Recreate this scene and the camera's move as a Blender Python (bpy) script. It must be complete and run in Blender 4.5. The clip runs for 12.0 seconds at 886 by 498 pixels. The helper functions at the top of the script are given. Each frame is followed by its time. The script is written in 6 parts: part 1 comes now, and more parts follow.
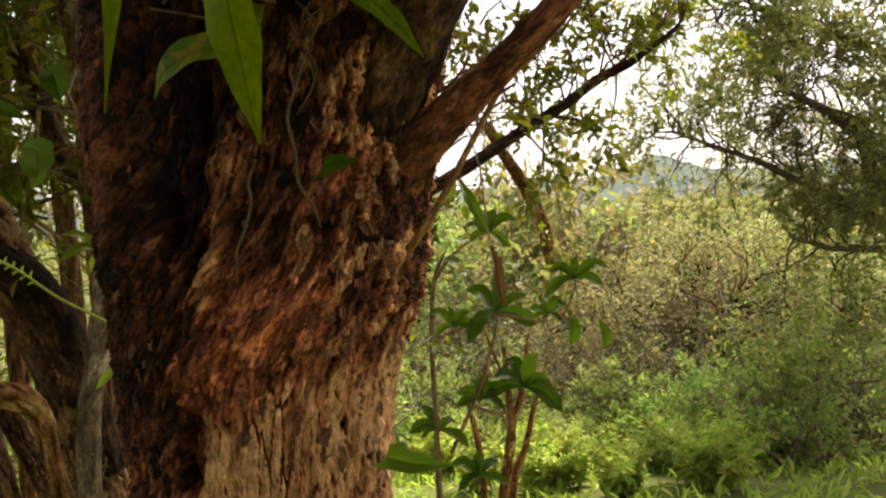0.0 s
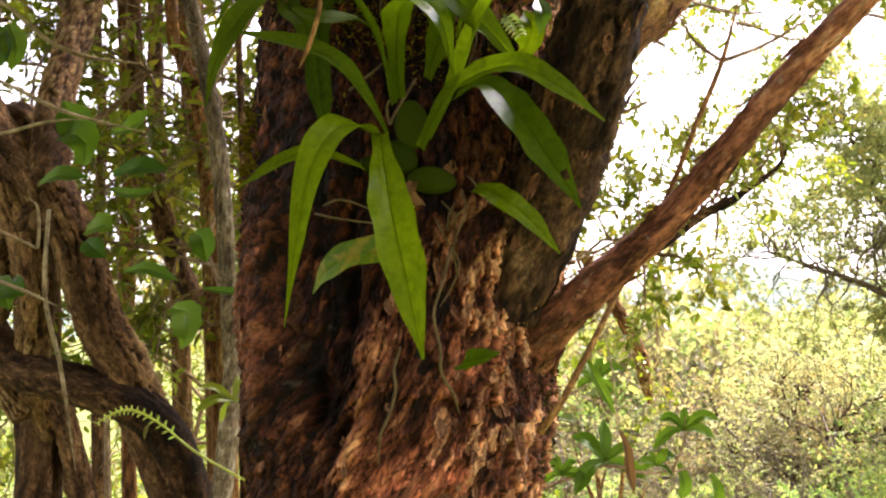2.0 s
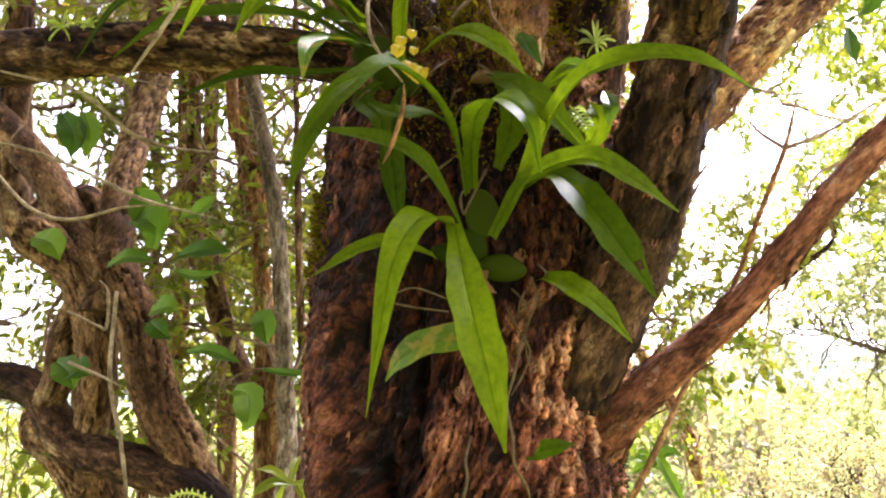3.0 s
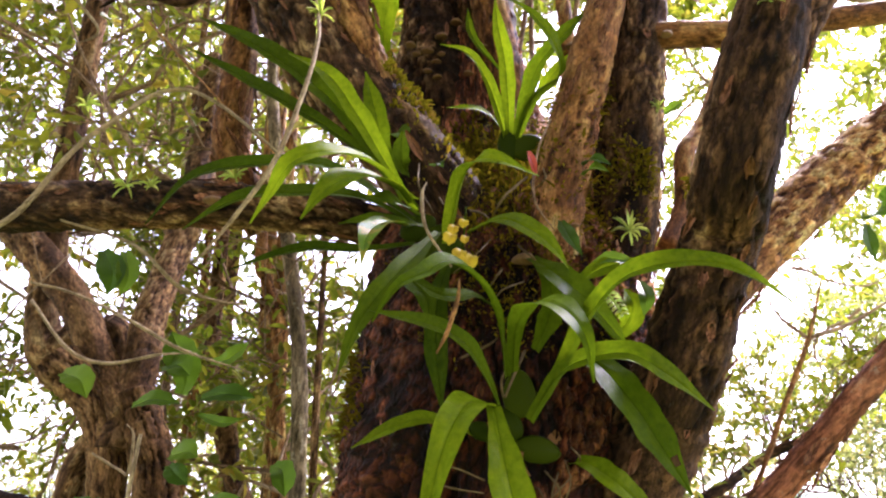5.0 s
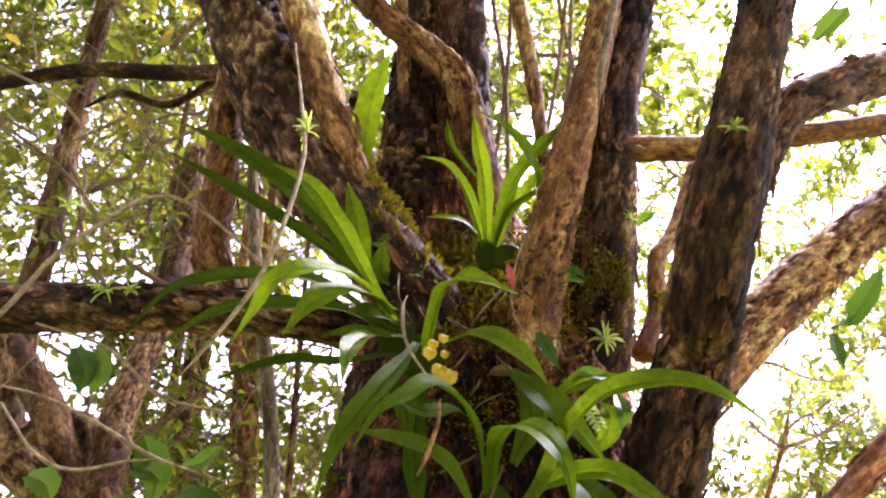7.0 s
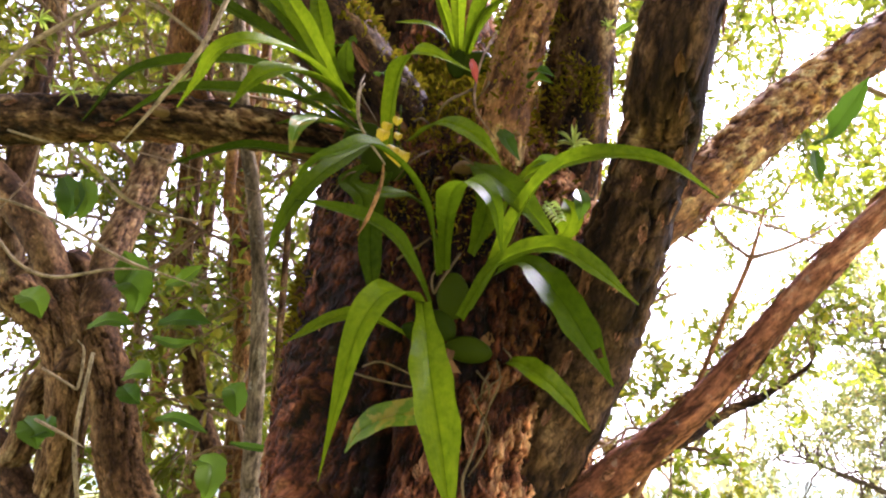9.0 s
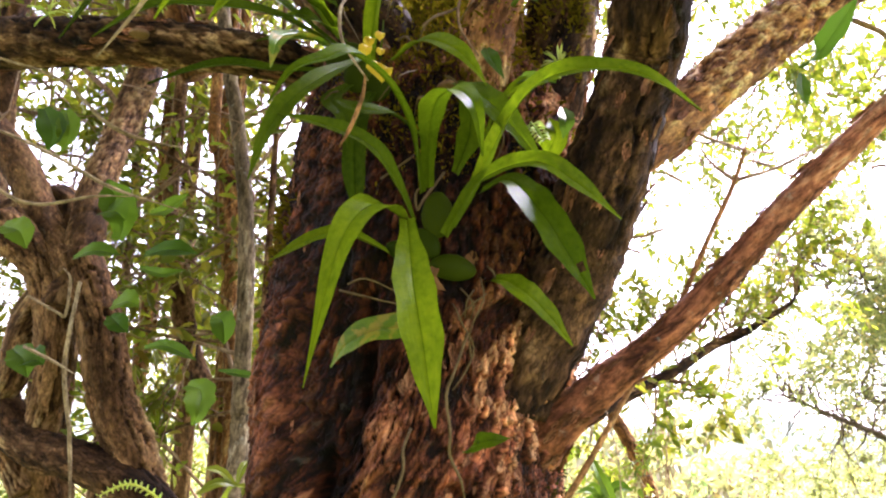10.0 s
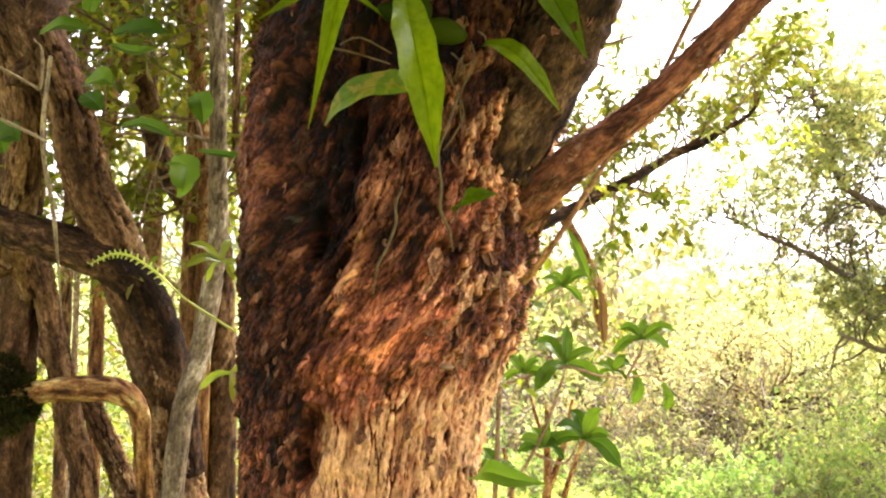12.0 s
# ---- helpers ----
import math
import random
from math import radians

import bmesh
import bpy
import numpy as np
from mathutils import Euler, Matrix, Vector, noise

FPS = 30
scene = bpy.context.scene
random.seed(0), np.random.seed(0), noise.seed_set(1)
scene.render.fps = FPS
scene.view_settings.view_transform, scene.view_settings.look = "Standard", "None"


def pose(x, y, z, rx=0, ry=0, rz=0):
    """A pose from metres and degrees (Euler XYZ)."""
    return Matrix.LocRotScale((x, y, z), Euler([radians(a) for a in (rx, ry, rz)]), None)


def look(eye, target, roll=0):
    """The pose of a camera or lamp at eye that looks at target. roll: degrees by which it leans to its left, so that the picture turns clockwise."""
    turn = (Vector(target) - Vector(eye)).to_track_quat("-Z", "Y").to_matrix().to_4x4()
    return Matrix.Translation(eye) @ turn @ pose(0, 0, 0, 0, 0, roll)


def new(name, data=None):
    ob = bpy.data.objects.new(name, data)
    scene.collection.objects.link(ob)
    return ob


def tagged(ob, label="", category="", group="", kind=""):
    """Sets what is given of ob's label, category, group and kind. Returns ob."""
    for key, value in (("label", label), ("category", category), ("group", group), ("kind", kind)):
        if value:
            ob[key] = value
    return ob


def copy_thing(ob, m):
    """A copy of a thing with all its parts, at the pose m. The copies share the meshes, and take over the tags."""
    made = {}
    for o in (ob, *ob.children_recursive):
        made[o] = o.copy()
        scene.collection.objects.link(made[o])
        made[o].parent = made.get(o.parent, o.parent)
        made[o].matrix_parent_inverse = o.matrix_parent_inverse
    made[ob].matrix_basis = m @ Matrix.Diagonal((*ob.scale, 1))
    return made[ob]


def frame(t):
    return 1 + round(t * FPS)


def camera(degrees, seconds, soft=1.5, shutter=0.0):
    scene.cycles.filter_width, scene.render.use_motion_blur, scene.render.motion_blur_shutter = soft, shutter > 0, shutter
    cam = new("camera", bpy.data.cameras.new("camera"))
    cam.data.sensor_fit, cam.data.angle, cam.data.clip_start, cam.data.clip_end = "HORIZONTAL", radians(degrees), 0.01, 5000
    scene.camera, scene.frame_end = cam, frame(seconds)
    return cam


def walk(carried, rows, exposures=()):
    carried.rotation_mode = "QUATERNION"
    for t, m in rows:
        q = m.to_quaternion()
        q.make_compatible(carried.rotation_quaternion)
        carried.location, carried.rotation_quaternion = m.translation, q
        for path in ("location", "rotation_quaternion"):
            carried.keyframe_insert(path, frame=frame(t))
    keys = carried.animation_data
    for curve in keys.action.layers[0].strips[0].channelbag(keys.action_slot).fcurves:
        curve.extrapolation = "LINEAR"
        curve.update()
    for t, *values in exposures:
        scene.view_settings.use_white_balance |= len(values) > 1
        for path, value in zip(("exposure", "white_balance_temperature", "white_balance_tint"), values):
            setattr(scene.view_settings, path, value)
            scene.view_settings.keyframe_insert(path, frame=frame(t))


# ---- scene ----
cam = camera(57.7, 12.0, soft=2.2)
PATH = [
    (0, (0.049, -0.665, 1.458), (0.258, 1.322, 1.363), -3.6),
    (0.5, (0.072, -0.658, 1.477), (0.068, 1.34, 1.392), -1.7),
    (1, (0.047, -0.675, 1.487), (0.112, 1.324, 1.487), -2.9),
    (1.5, (0.025, -0.687, 1.511), (0.092, 1.308, 1.628), -3.0),
    (2, (0.008, -0.695, 1.525), (0.028, 1.297, 1.702), -2.4),
    (2.5, (-0.011, -0.702, 1.532), (-0.027, 1.279, 1.808), -1.7),
    (3, (-0.021, -0.703, 1.537), (-0.079, 1.263, 1.897), -1.9),
    (3.2, (-0.024, -0.704, 1.539), (-0.093, 1.256, 1.931), -1.9),
    (4.8, (-0.05, -0.738, 1.571), (-0.115, 1.16, 2.201), 0.8),
    (5, (-0.054, -0.74, 1.575), (-0.11, 1.148, 2.231), 1.4),
    (5.5, (-0.058, -0.746, 1.584), (-0.081, 1.107, 2.335), 1.0),
    (6, (-0.06, -0.753, 1.594), (-0.071, 1.066, 2.425), 0.6),
    (6.5, (-0.061, -0.758, 1.598), (-0.054, 1.048, 2.456), 1.0),
    (6.7, (-0.061, -0.761, 1.6), (-0.055, 1.043, 2.462), 1.1),
    (8.3, (-0.059, -0.749, 1.554), (-0.017, 1.15, 2.18), 2.3),
    (8.5, (-0.046, -0.74, 1.544), (-0.032, 1.159, 2.17), 2.9),
    (9, (-0.003, -0.721, 1.514), (-0.043, 1.185, 2.119), 2.2),
    (9.5, (0.005, -0.715, 1.505), (-0.035, 1.209, 2.049), 2.0),
    (10, (0.003, -0.715, 1.49), (-0.009, 1.226, 1.971), 1.7),
    (10.5, (0.0, -0.716, 1.473), (0.023, 1.244, 1.871), 0.6),
    (11, (-0.004, -0.72, 1.461), (0.048, 1.246, 1.827), 1.0),
    (11.5, (-0.013, -0.723, 1.443), (0.103, 1.265, 1.626), 1.1),
    (12, (-0.027, -0.729, 1.431), (0.092, 1.266, 1.496), 2.1),
]
EXPOSURES = [(0.0, 0.95, 7000, 20), (0.5, 1.2, 7000, 20), (1.0, 1.5, 6950, 20), (1.5, 1.95, 6700, 22), (2.0, 2.4, 6450, 25), (2.5, 2.7, 6250, 28), (3.2, 3.08, 5950, 32), (4.8, 2.83, 5900, 36), (6.7, 2.9, 5800, 40), (8.3, 2.85, 5850, 38), (10.0, 3.0, 5900, 33), (11.0, 3.0, 6200, 28), (12.0, 2.95, 6600, 25)]
walk(cam, [(t, look(eye, target, roll)) for t, eye, target, roll in PATH], EXPOSURES)

# ---- world and light: a bright overcast sky ----
world = bpy.data.worlds.new("sky")
scene.world = world
world.use_nodes = True
wn = world.node_tree
sky = wn.nodes.new("ShaderNodeTexSky")
sky.sky_type = "NISHITA"
sky.sun_disc = False
sky.sun_elevation = radians(52)
sky.sun_rotation = radians(40)
sky.air_density = 1.0
sky.dust_density = 2.5
sky.ozone_density = 1.0
wn.nodes["Background"].inputs["Strength"].default_value = 0.15
grey = wn.nodes.new("ShaderNodeHueSaturation")  # cloud takes most of the blue out of the sky
grey.inputs["Saturation"].default_value = 0.3
wn.links.new(sky.outputs["Color"], grey.inputs["Color"])
wn.links.new(grey.outputs["Color"], wn.nodes["Background"].inputs["Color"])
sun = new("sun", bpy.data.lights.new("sun", "SUN"))
sun.data.energy = 5.0
sun.data.angle = radians(12)
sun.data.color = (1.0, 0.96, 0.9)
sun.matrix_world = look((3.0, 3.6, 6.0), (0, 0, 0))


# ---- numeric noise ----
def lattice(ix, iy, iz, seed):
    h = (ix * 374761393 + iy * 668265263 + iz * 1274126177 + seed * 974711) & 0xFFFFFFFF
    h = ((h ^ (h >> 13)) * 1274126177) & 0xFFFFFFFF
    h = ((h ^ (h >> 16)) * 2246822519) & 0xFFFFFFFF
    return ((h ^ (h >> 15)) & 0xFFFF) / 65535.0


def vnoise(p, seed=0):
    """Smooth noise of 0 to 1 at the rows of p."""
    i = np.floor(p).astype(np.int64)
    f = p - i
    f = f * f * (3 - 2 * f)
    out = 0.0
    for a in (0, 1):
        for b in (0, 1):
            for c in (0, 1):
                w = (f[:, 0] if a else 1 - f[:, 0]) * (f[:, 1] if b else 1 - f[:, 1]) * (f[:, 2] if c else 1 - f[:, 2])
                out = out + w * lattice(i[:, 0] + a, i[:, 1] + b, i[:, 2] + c, seed)
    return out


def fbm(p, octaves=3, seed=0):
    out, amp, total = 0.0, 1.0, 0.0
    for k in range(octaves):
        out = out + amp * vnoise(p * (2.03 ** k), seed + 17 * k)
        total += amp
        amp *= 0.5
    return out / total


def smooth(a, b, x):
    t = np.clip((x - a) / (b - a), 0, 1)
    return t * t * (3 - 2 * t)


def spline(points, steps):
    """A smooth run through the rows of points, with steps pieces a span."""
    p = np.array(points, float)
    p = np.vstack([2 * p[0] - p[1], p, 2 * p[-1] - p[-2]])
    rows = []
    for k in range(1, len(p) - 2):
        a, b, c, d = p[k - 1 : k + 3]
        for s in np.linspace(0, 1, steps, endpoint=False):
            rows.append(0.5 * (2 * b + (c - a) * s + (2 * a - 5 * b + 4 * c - d) * s * s + (3 * b - a - 3 * c + d) * s ** 3))
    rows.append(p[-2])
    return np.array(rows)


# ---- mesh helpers ----
def mesh(name, verts, faces, material, smoothed=True):
    me = bpy.data.meshes.new(name)
    me.from_pydata([tuple(v) for v in np.asarray(verts, float).tolist()], [], faces if isinstance(faces, list) else faces.tolist())
    if smoothed:
        me.polygons.foreach_set("use_smooth", [True] * len(me.polygons))
    me.materials.append(material)
    me.update()
    return me


def attribute(me, name, values):
    values = np.asarray(values, np.float32)
    kind = "FLOAT_VECTOR" if values.ndim == 2 else "FLOAT"
    me.attributes.new(name, kind, "POINT").data.foreach_set("vector" if values.ndim == 2 else "value", values.ravel())


def part(name, me, parent, label=""):
    ob = new(name, me)
    ob.parent = parent
    return tagged(ob, label)


def thing(name, label, category, at=(0, 0, 0), group="", kind=""):
    ob = new(name)
    ob.empty_display_size = 0.05
    ob.location = at
    return tagged(ob, label, category, group, kind)


def child(name, me, parent, label=""):
    """A part whose mesh is given in the world's own metres, under a thing that is only moved."""
    ob = part(name, me, parent, label)
    ob.matrix_parent_inverse = Matrix.Translation(-parent.location)
    return ob


def frames_along(path):
    tan = np.gradient(path, axis=0)
    tan /= np.linalg.norm(tan, axis=1)[:, None] + 1e-9
    ref = np.array([0, 1.0, 0]) if abs(tan[0][1]) < 0.9 else np.array([1.0, 0, 0])
    side = np.cross(tan[0], ref)
    side /= np.linalg.norm(side)
    sides = []
    for t in tan:
        side = side - t * (side @ t)
        side /= np.linalg.norm(side)
        sides.append(side.copy())
    sides = np.array(sides)
    return tan, sides, np.cross(tan, sides)


def plates(u, v, around, wide, tall, seed):
    """Bark plates on an unrolled limb: for each spot its plate's chance (0 to 1), how far it lies from the plate's edge, and how far below its middle."""
    count = max(4, int(round(around / wide)))
    x, y = u / around * count, v / tall
    ix = np.floor(x).astype(np.int64)
    best, second = np.full(len(x), 9.0), np.full(len(x), 9.0)
    chance, below = np.zeros(len(x)), np.zeros(len(x))
    for a in (-1, 0, 1):
        for b in (-1, 0, 1):
            cx = ix + a
            wrapped = cx % count
            shift = lattice(wrapped, wrapped * 0, wrapped * 0 + 9, seed)
            cy = np.floor(y - shift).astype(np.int64) + b
            px = cx + 0.1 + 0.8 * lattice(wrapped, cy, wrapped * 0 + 1, seed)
            py = shift + cy + 0.1 + 0.8 * lattice(wrapped, cy, wrapped * 0 + 2, seed)
            d = np.hypot(x - px, y - py)
            near = d < best
            second = np.where(near, best, np.minimum(second, d))
            chance = np.where(near, lattice(wrapped, cy, wrapped * 0 + 3, seed), chance)
            below = np.where(near, py - y, below)
            best = np.where(near, d, best)
    return chance, second - best, below


def bark_layers(grain, u, v, around, seed, scale=1.0, long=1.0, stripes=0.35):
    """Peeling bark: long upright sheets, ragged flakes on them, narrow cracks between. Gives the colour layer (0 to 1) and the relief."""
    jag = fbm(grain * np.array([190, 190, 120]), 3, seed + 3) - 0.5
    jag2 = fbm(grain * np.array([150, 150, 70]) + 7.7, 3, seed + 5) - 0.5
    slow = fbm(grain * np.array([14, 14, 4]) + 2.2, 2, seed + 7) - 0.5
    big, edge, under = plates(u + 0.009 * jag + 0.03 * slow, v + 0.06 * jag2 + 0.05 * slow, around, 0.021 * scale, 0.15 * scale * long, seed)
    small, edge2, under2 = plates(u + 0.008 * jag2 + 0.01 * slow, v + 0.024 * jag, around, 0.0095 * scale, 0.027 * scale * long, seed + 50)
    loose = smooth(0.4, 0.62, fbm(grain * np.array([10, 10, 5]) + 5.5, 2, seed + 9))
    open_crack = smooth(0.35, 0.65, vnoise(grain * np.array([30, 30, 9]), seed + 11))
    crack = (1 - smooth(0.0, 0.13, edge)) * (0.15 + 0.85 * open_crack)
    ridge = fbm(grain * np.array([170, 170, 16]), 3, seed + 13) - 0.5
    lip = np.clip(under2, 0, 0.6) * loose
    torn = loose * smooth(0.5, 0.6, small) * smooth(0.02, 0.08, edge2)
    relief = 0.3 * big + 0.35 * torn + 0.12 * lip - 0.9 * crack + 0.45 * stripes * ridge + 0.12 * jag
    layer = 0.34 * big + 0.14 + 0.34 * small * (0.3 + 0.7 * loose) + 0.25 * torn + 0.5 * stripes * ridge - 0.9 * crack - 0.2 * loose * (1 - smooth(0.0, 0.08, edge2))
    return np.clip(layer + 0.06, 0, 1), relief


def tube(name, rows, material, sides=12, step=0.02, relief=0.0, seed=0, lumps=0.08, scale=1.0, long=1.0, stripes=0.35):
    """A limb along rows of (x, y, z, radius), with uneven girth and flaking bark of the given depth."""
    rows = np.array(rows, float)
    length = np.linalg.norm(np.diff(rows[:, :3], axis=0), axis=1).sum()
    spans = max(3, int(length / step / (len(rows) - 1)))
    line = spline(rows, spans)
    path, radius = line[:, :3], np.maximum(line[:, 3], 0.0006)
    tan, sx, sy = frames_along(path)
    run = np.r_[0, np.cumsum(np.linalg.norm(np.diff(path, axis=0), axis=1))]
    ang = np.linspace(0, 2 * math.pi, sides, endpoint=False)
    ca, sa = np.cos(ang), np.sin(ang)
    out = sx[:, None, :] * ca[None, :, None] + sy[:, None, :] * sa[None, :, None]
    turned = np.repeat(ang[None, :], len(path), 0)
    grain = np.stack([radius[:, None] * np.cos(turned), radius[:, None] * np.sin(turned), np.repeat(run[:, None], sides, 1)], 2).reshape(-1, 3)
    grain = grain + np.array([seed * 1.37, seed * 0.71, seed * 2.3])
    rr = np.repeat(radius, sides)
    big = fbm(grain * np.array([1, 1, 0.35]) / np.maximum(rr, 0.004)[:, None] * 0.9, 2, seed + 40) - 0.5
    rad = rr * (1 + lumps * 2 * big)
    sheet = np.full(len(rr), 0.5)
    if relief:
        around = 2 * math.pi * float(radius.mean())
        u = (((turned + math.pi / 2) % (2 * math.pi)) * radius.mean()).ravel()
        sheet, high = bark_layers(grain, u, np.repeat(run, sides), around, seed, scale, long, stripes)
        fine = fbm(grain * np.array([420, 420, 130]), 2, seed + 60) - 0.5
        rad = rad + relief * (high - 0.4) + relief * 0.16 * fine
    verts = (path[:, None, :] + out * rad.reshape(len(path), sides, 1)).reshape(-1, 3)
    n, m = len(path), sides
    i, j = np.meshgrid(np.arange(n - 1), np.arange(m), indexing="ij")
    k = (j + 1) % m
    faces = np.stack([i * m + j, i * m + k, (i + 1) * m + k, (i + 1) * m + j], 2).reshape(-1, 4).tolist()
    faces += [list(range(m))[::-1], list(range((n - 1) * m, n * m))]
    me = mesh(name, verts, faces, material)
    attribute(me, "grain", grain)
    attribute(me, "sheet", sheet)
    return me


RUNS = {}


def limb(parent, name, rows, material, label="", **more):
    width = max(r[3] for r in rows)
    if rows[-1][3] < 0.006:
        rows = rows[:-1] + [(*rows[-1][:3], rows[-1][3] * 0.25)]
    more.setdefault("sides", 84 if width > 0.035 else 48 if width > 0.02 else 20 if width > 0.01 else 8)
    more.setdefault("step", 0.006 if width > 0.02 else 0.012)
    more.setdefault("relief", min(0.0085, 0.15 * width) if width > 0.006 else 0)
    more.setdefault("long", 0.5)
    more.setdefault("scale", 0.9)
    more.setdefault("seed", len(bpy.data.meshes) % 97)
    ob = child(name, tube(name, rows, material, **more), parent, label)
    RUNS[ob.name] = rows
    return ob


# ---- materials ----
def material(name):
    m = bpy.data.materials.new(name)
    m.use_nodes = True
    return m, m.node_tree, m.node_tree.nodes["Principled BSDF"]


def node(tree, kind, values=(), **props):
    n = tree.nodes.new(kind)
    for k, v in props.items():
        setattr(n, k, v)
    for k, v in values:
        n.inputs[k].default_value = v
    return n


def ramp(tree, source, stops):
    n = tree.nodes.new("ShaderNodeValToRGB")
    e = n.color_ramp.elements
    while len(e) < len(stops):
        e.new(0.5)
    for slot, (at, colour) in zip(e, stops):
        slot.position, slot.color = at, (*colour, 1)
    tree.links.new(source, n.inputs["Fac"])
    return n.outputs["Color"]


def blend(tree, factor, a, b, mode="MIX"):
    n = node(tree, "ShaderNodeMix", data_type="RGBA", blend_type=mode)
    for slot, value in ((0, factor), (6, a), (7, b)):
        if isinstance(value, (int, float)):
            n.inputs[slot].default_value = value
        elif isinstance(value, tuple):
            n.inputs[slot].default_value = (*value, 1)
        else:
            tree.links.new(value, n.inputs[slot])
    return n.outputs[2]


def noise_tex(tree, vector, scale, detail=4.0, rough=0.6, stretch=(1, 1, 1)):
    mp = node(tree, "ShaderNodeMapping", [("Scale", stretch)])
    tree.links.new(vector, mp.inputs["Vector"])
    n = node(tree, "ShaderNodeTexNoise", [("Scale", scale), ("Detail", detail), ("Roughness", rough)])
    tree.links.new(mp.outputs["Vector"], n.inputs["Vector"])
    return n.outputs["Fac"]


def step_up(tree, source, a, b):
    n = node(tree, "ShaderNodeMapRange", [("From Min", a), ("From Max", b)], interpolation_type="SMOOTHSTEP")
    tree.links.new(source, n.inputs["Value"])
    return n.outputs["Result"]


def bark_material(name, deep, under, middle, outer, pale, lichen=0.25, damp_shade=False, rough=0.85, flaky=0.75, black=0.0, streak=1.1, wetness=0.12):
    m, t, p = material(name)
    grain = node(t, "ShaderNodeAttribute", attribute_name="grain").outputs["Vector"]
    sheet = node(t, "ShaderNodeAttribute", attribute_name="sheet").outputs["Fac"]
    fibre = noise_tex(t, grain, 250, 6, 0.75, (1, 1, 0.4))
    strip = noise_tex(t, grain, 60, 6, 0.78, (1, 1, 0.36))
    blot = noise_tex(t, grain, 30, 5, 0.7, (1, 1, 0.5))
    add = node(t, "ShaderNodeMath", operation="MULTIPLY_ADD")
    t.links.new(strip, add.inputs[0])
    add.inputs[1].default_value = streak
    t.links.new(sheet, add.inputs[2])
    more = node(t, "ShaderNodeMath", operation="MULTIPLY_ADD")
    t.links.new(blot, more.inputs[0])
    more.inputs[1].default_value = 0.7
    t.links.new(add.outputs[0], more.inputs[2])
    less = node(t, "ShaderNodeMath", operation="SUBTRACT")
    t.links.new(more.outputs[0], less.inputs[0])
    less.inputs[1].default_value = 0.35 + 0.5 * streak
    base = ramp(t, less.outputs[0], [(0.05, deep), (0.3, under), (0.52, middle), (0.74, outer), (0.98, pale)])
    base = blend(t, 0.9, base, ramp(t, fibre, [(0.36, (0.3, 0.27, 0.24)), (0.5, (0.9, 0.88, 0.86)), (0.62, (1.35, 1.3, 1.22))]), "MULTIPLY")
    # small scales and flakes between the modelled plates
    shift = node(t, "ShaderNodeMixRGB", [("Fac", 0.02)])
    t.links.new(grain, shift.inputs[1])
    wob = node(t, "ShaderNodeTexNoise", [("Scale", 90.0), ("Detail", 3.0)])
    t.links.new(grain, wob.inputs["Vector"])
    t.links.new(wob.outputs["Color"], shift.inputs[2])
    squash = node(t, "ShaderNodeMapping", [("Scale", (1, 1, 0.4))])
    t.links.new(shift.outputs[0], squash.inputs["Vector"])
    scales = node(t, "ShaderNodeTexVoronoi", [("Scale", 115.0)])
    rims = node(t, "ShaderNodeTexVoronoi", [("Scale", 115.0)], feature="DISTANCE_TO_EDGE")
    t.links.new(squash.outputs[0], scales.inputs["Vector"])
    t.links.new(squash.outputs[0], rims.inputs["Vector"])
    tone = node(t, "ShaderNodeSeparateColor")
    t.links.new(scales.outputs["Color"], tone.inputs[0])
    chip = ramp(t, tone.outputs[0], [(0.0, (0.45, 0.42, 0.4)), (0.55, (0.95, 0.93, 0.9)), (0.8, (1.3, 1.27, 1.2)), (1.0, (2.0, 1.95, 1.85))])
    rim = ramp(t, rims.outputs["Distance"], [(0.0, (0.3, 0.26, 0.24)), (0.1, (1, 1, 1))])
    if black:
        # old black crust left between the sheets
        crust = step_up(t, noise_tex(t, grain, 13, 5, 0.62, (1, 1, 0.45)), 0.47, 0.55)
        k = node(t, "ShaderNodeMath", operation="MULTIPLY")
        t.links.new(crust, k.inputs[0])
        k.inputs[1].default_value = black
        base = blend(t, k.outputs[0], base, (0.24, 0.2, 0.18), "MULTIPLY")
    if damp_shade:
        peeled = node(t, "ShaderNodeAttribute", attribute_name="peeled").outputs["Fac"]
        fresh = ramp(t, strip, [(0.3, (0.22, 0.056, 0.025)), (0.47, (0.44, 0.14, 0.07)), (0.66, (0.62, 0.26, 0.145))])
        fresh = blend(t, 0.8, fresh, ramp(t, fibre, [(0.36, (0.35, 0.3, 0.27)), (0.5, (0.95, 0.9, 0.88)), (0.62, (1.35, 1.3, 1.22))]), "MULTIPLY")
        fresh = blend(t, 0.6, fresh, ramp(t, sheet, [(0.1, (0.25, 0.2, 0.18)), (0.4, (0.9, 0.85, 0.8)), (0.7, (1.5, 1.5, 1.45))]), "MULTIPLY")
        base = blend(t, peeled, base, fresh)
        wet_shade = node(t, "ShaderNodeAttribute", attribute_name="damp_shade").outputs["Fac"]
        base = blend(t, wet_shade, base, (0.15, 0.105, 0.06), "MULTIPLY")
    speckle = flaky
    if damp_shade:
        smooth_sheets = node(t, "ShaderNodeAttribute", attribute_name="ribbons").outputs["Fac"]
        less_speckle = node(t, "ShaderNodeMath", operation="MULTIPLY_ADD")
        t.links.new(smooth_sheets, less_speckle.inputs[0])
        less_speckle.inputs[1].default_value = -0.75 * flaky
        less_speckle.inputs[2].default_value = flaky
        speckle = less_speckle.outputs[0]
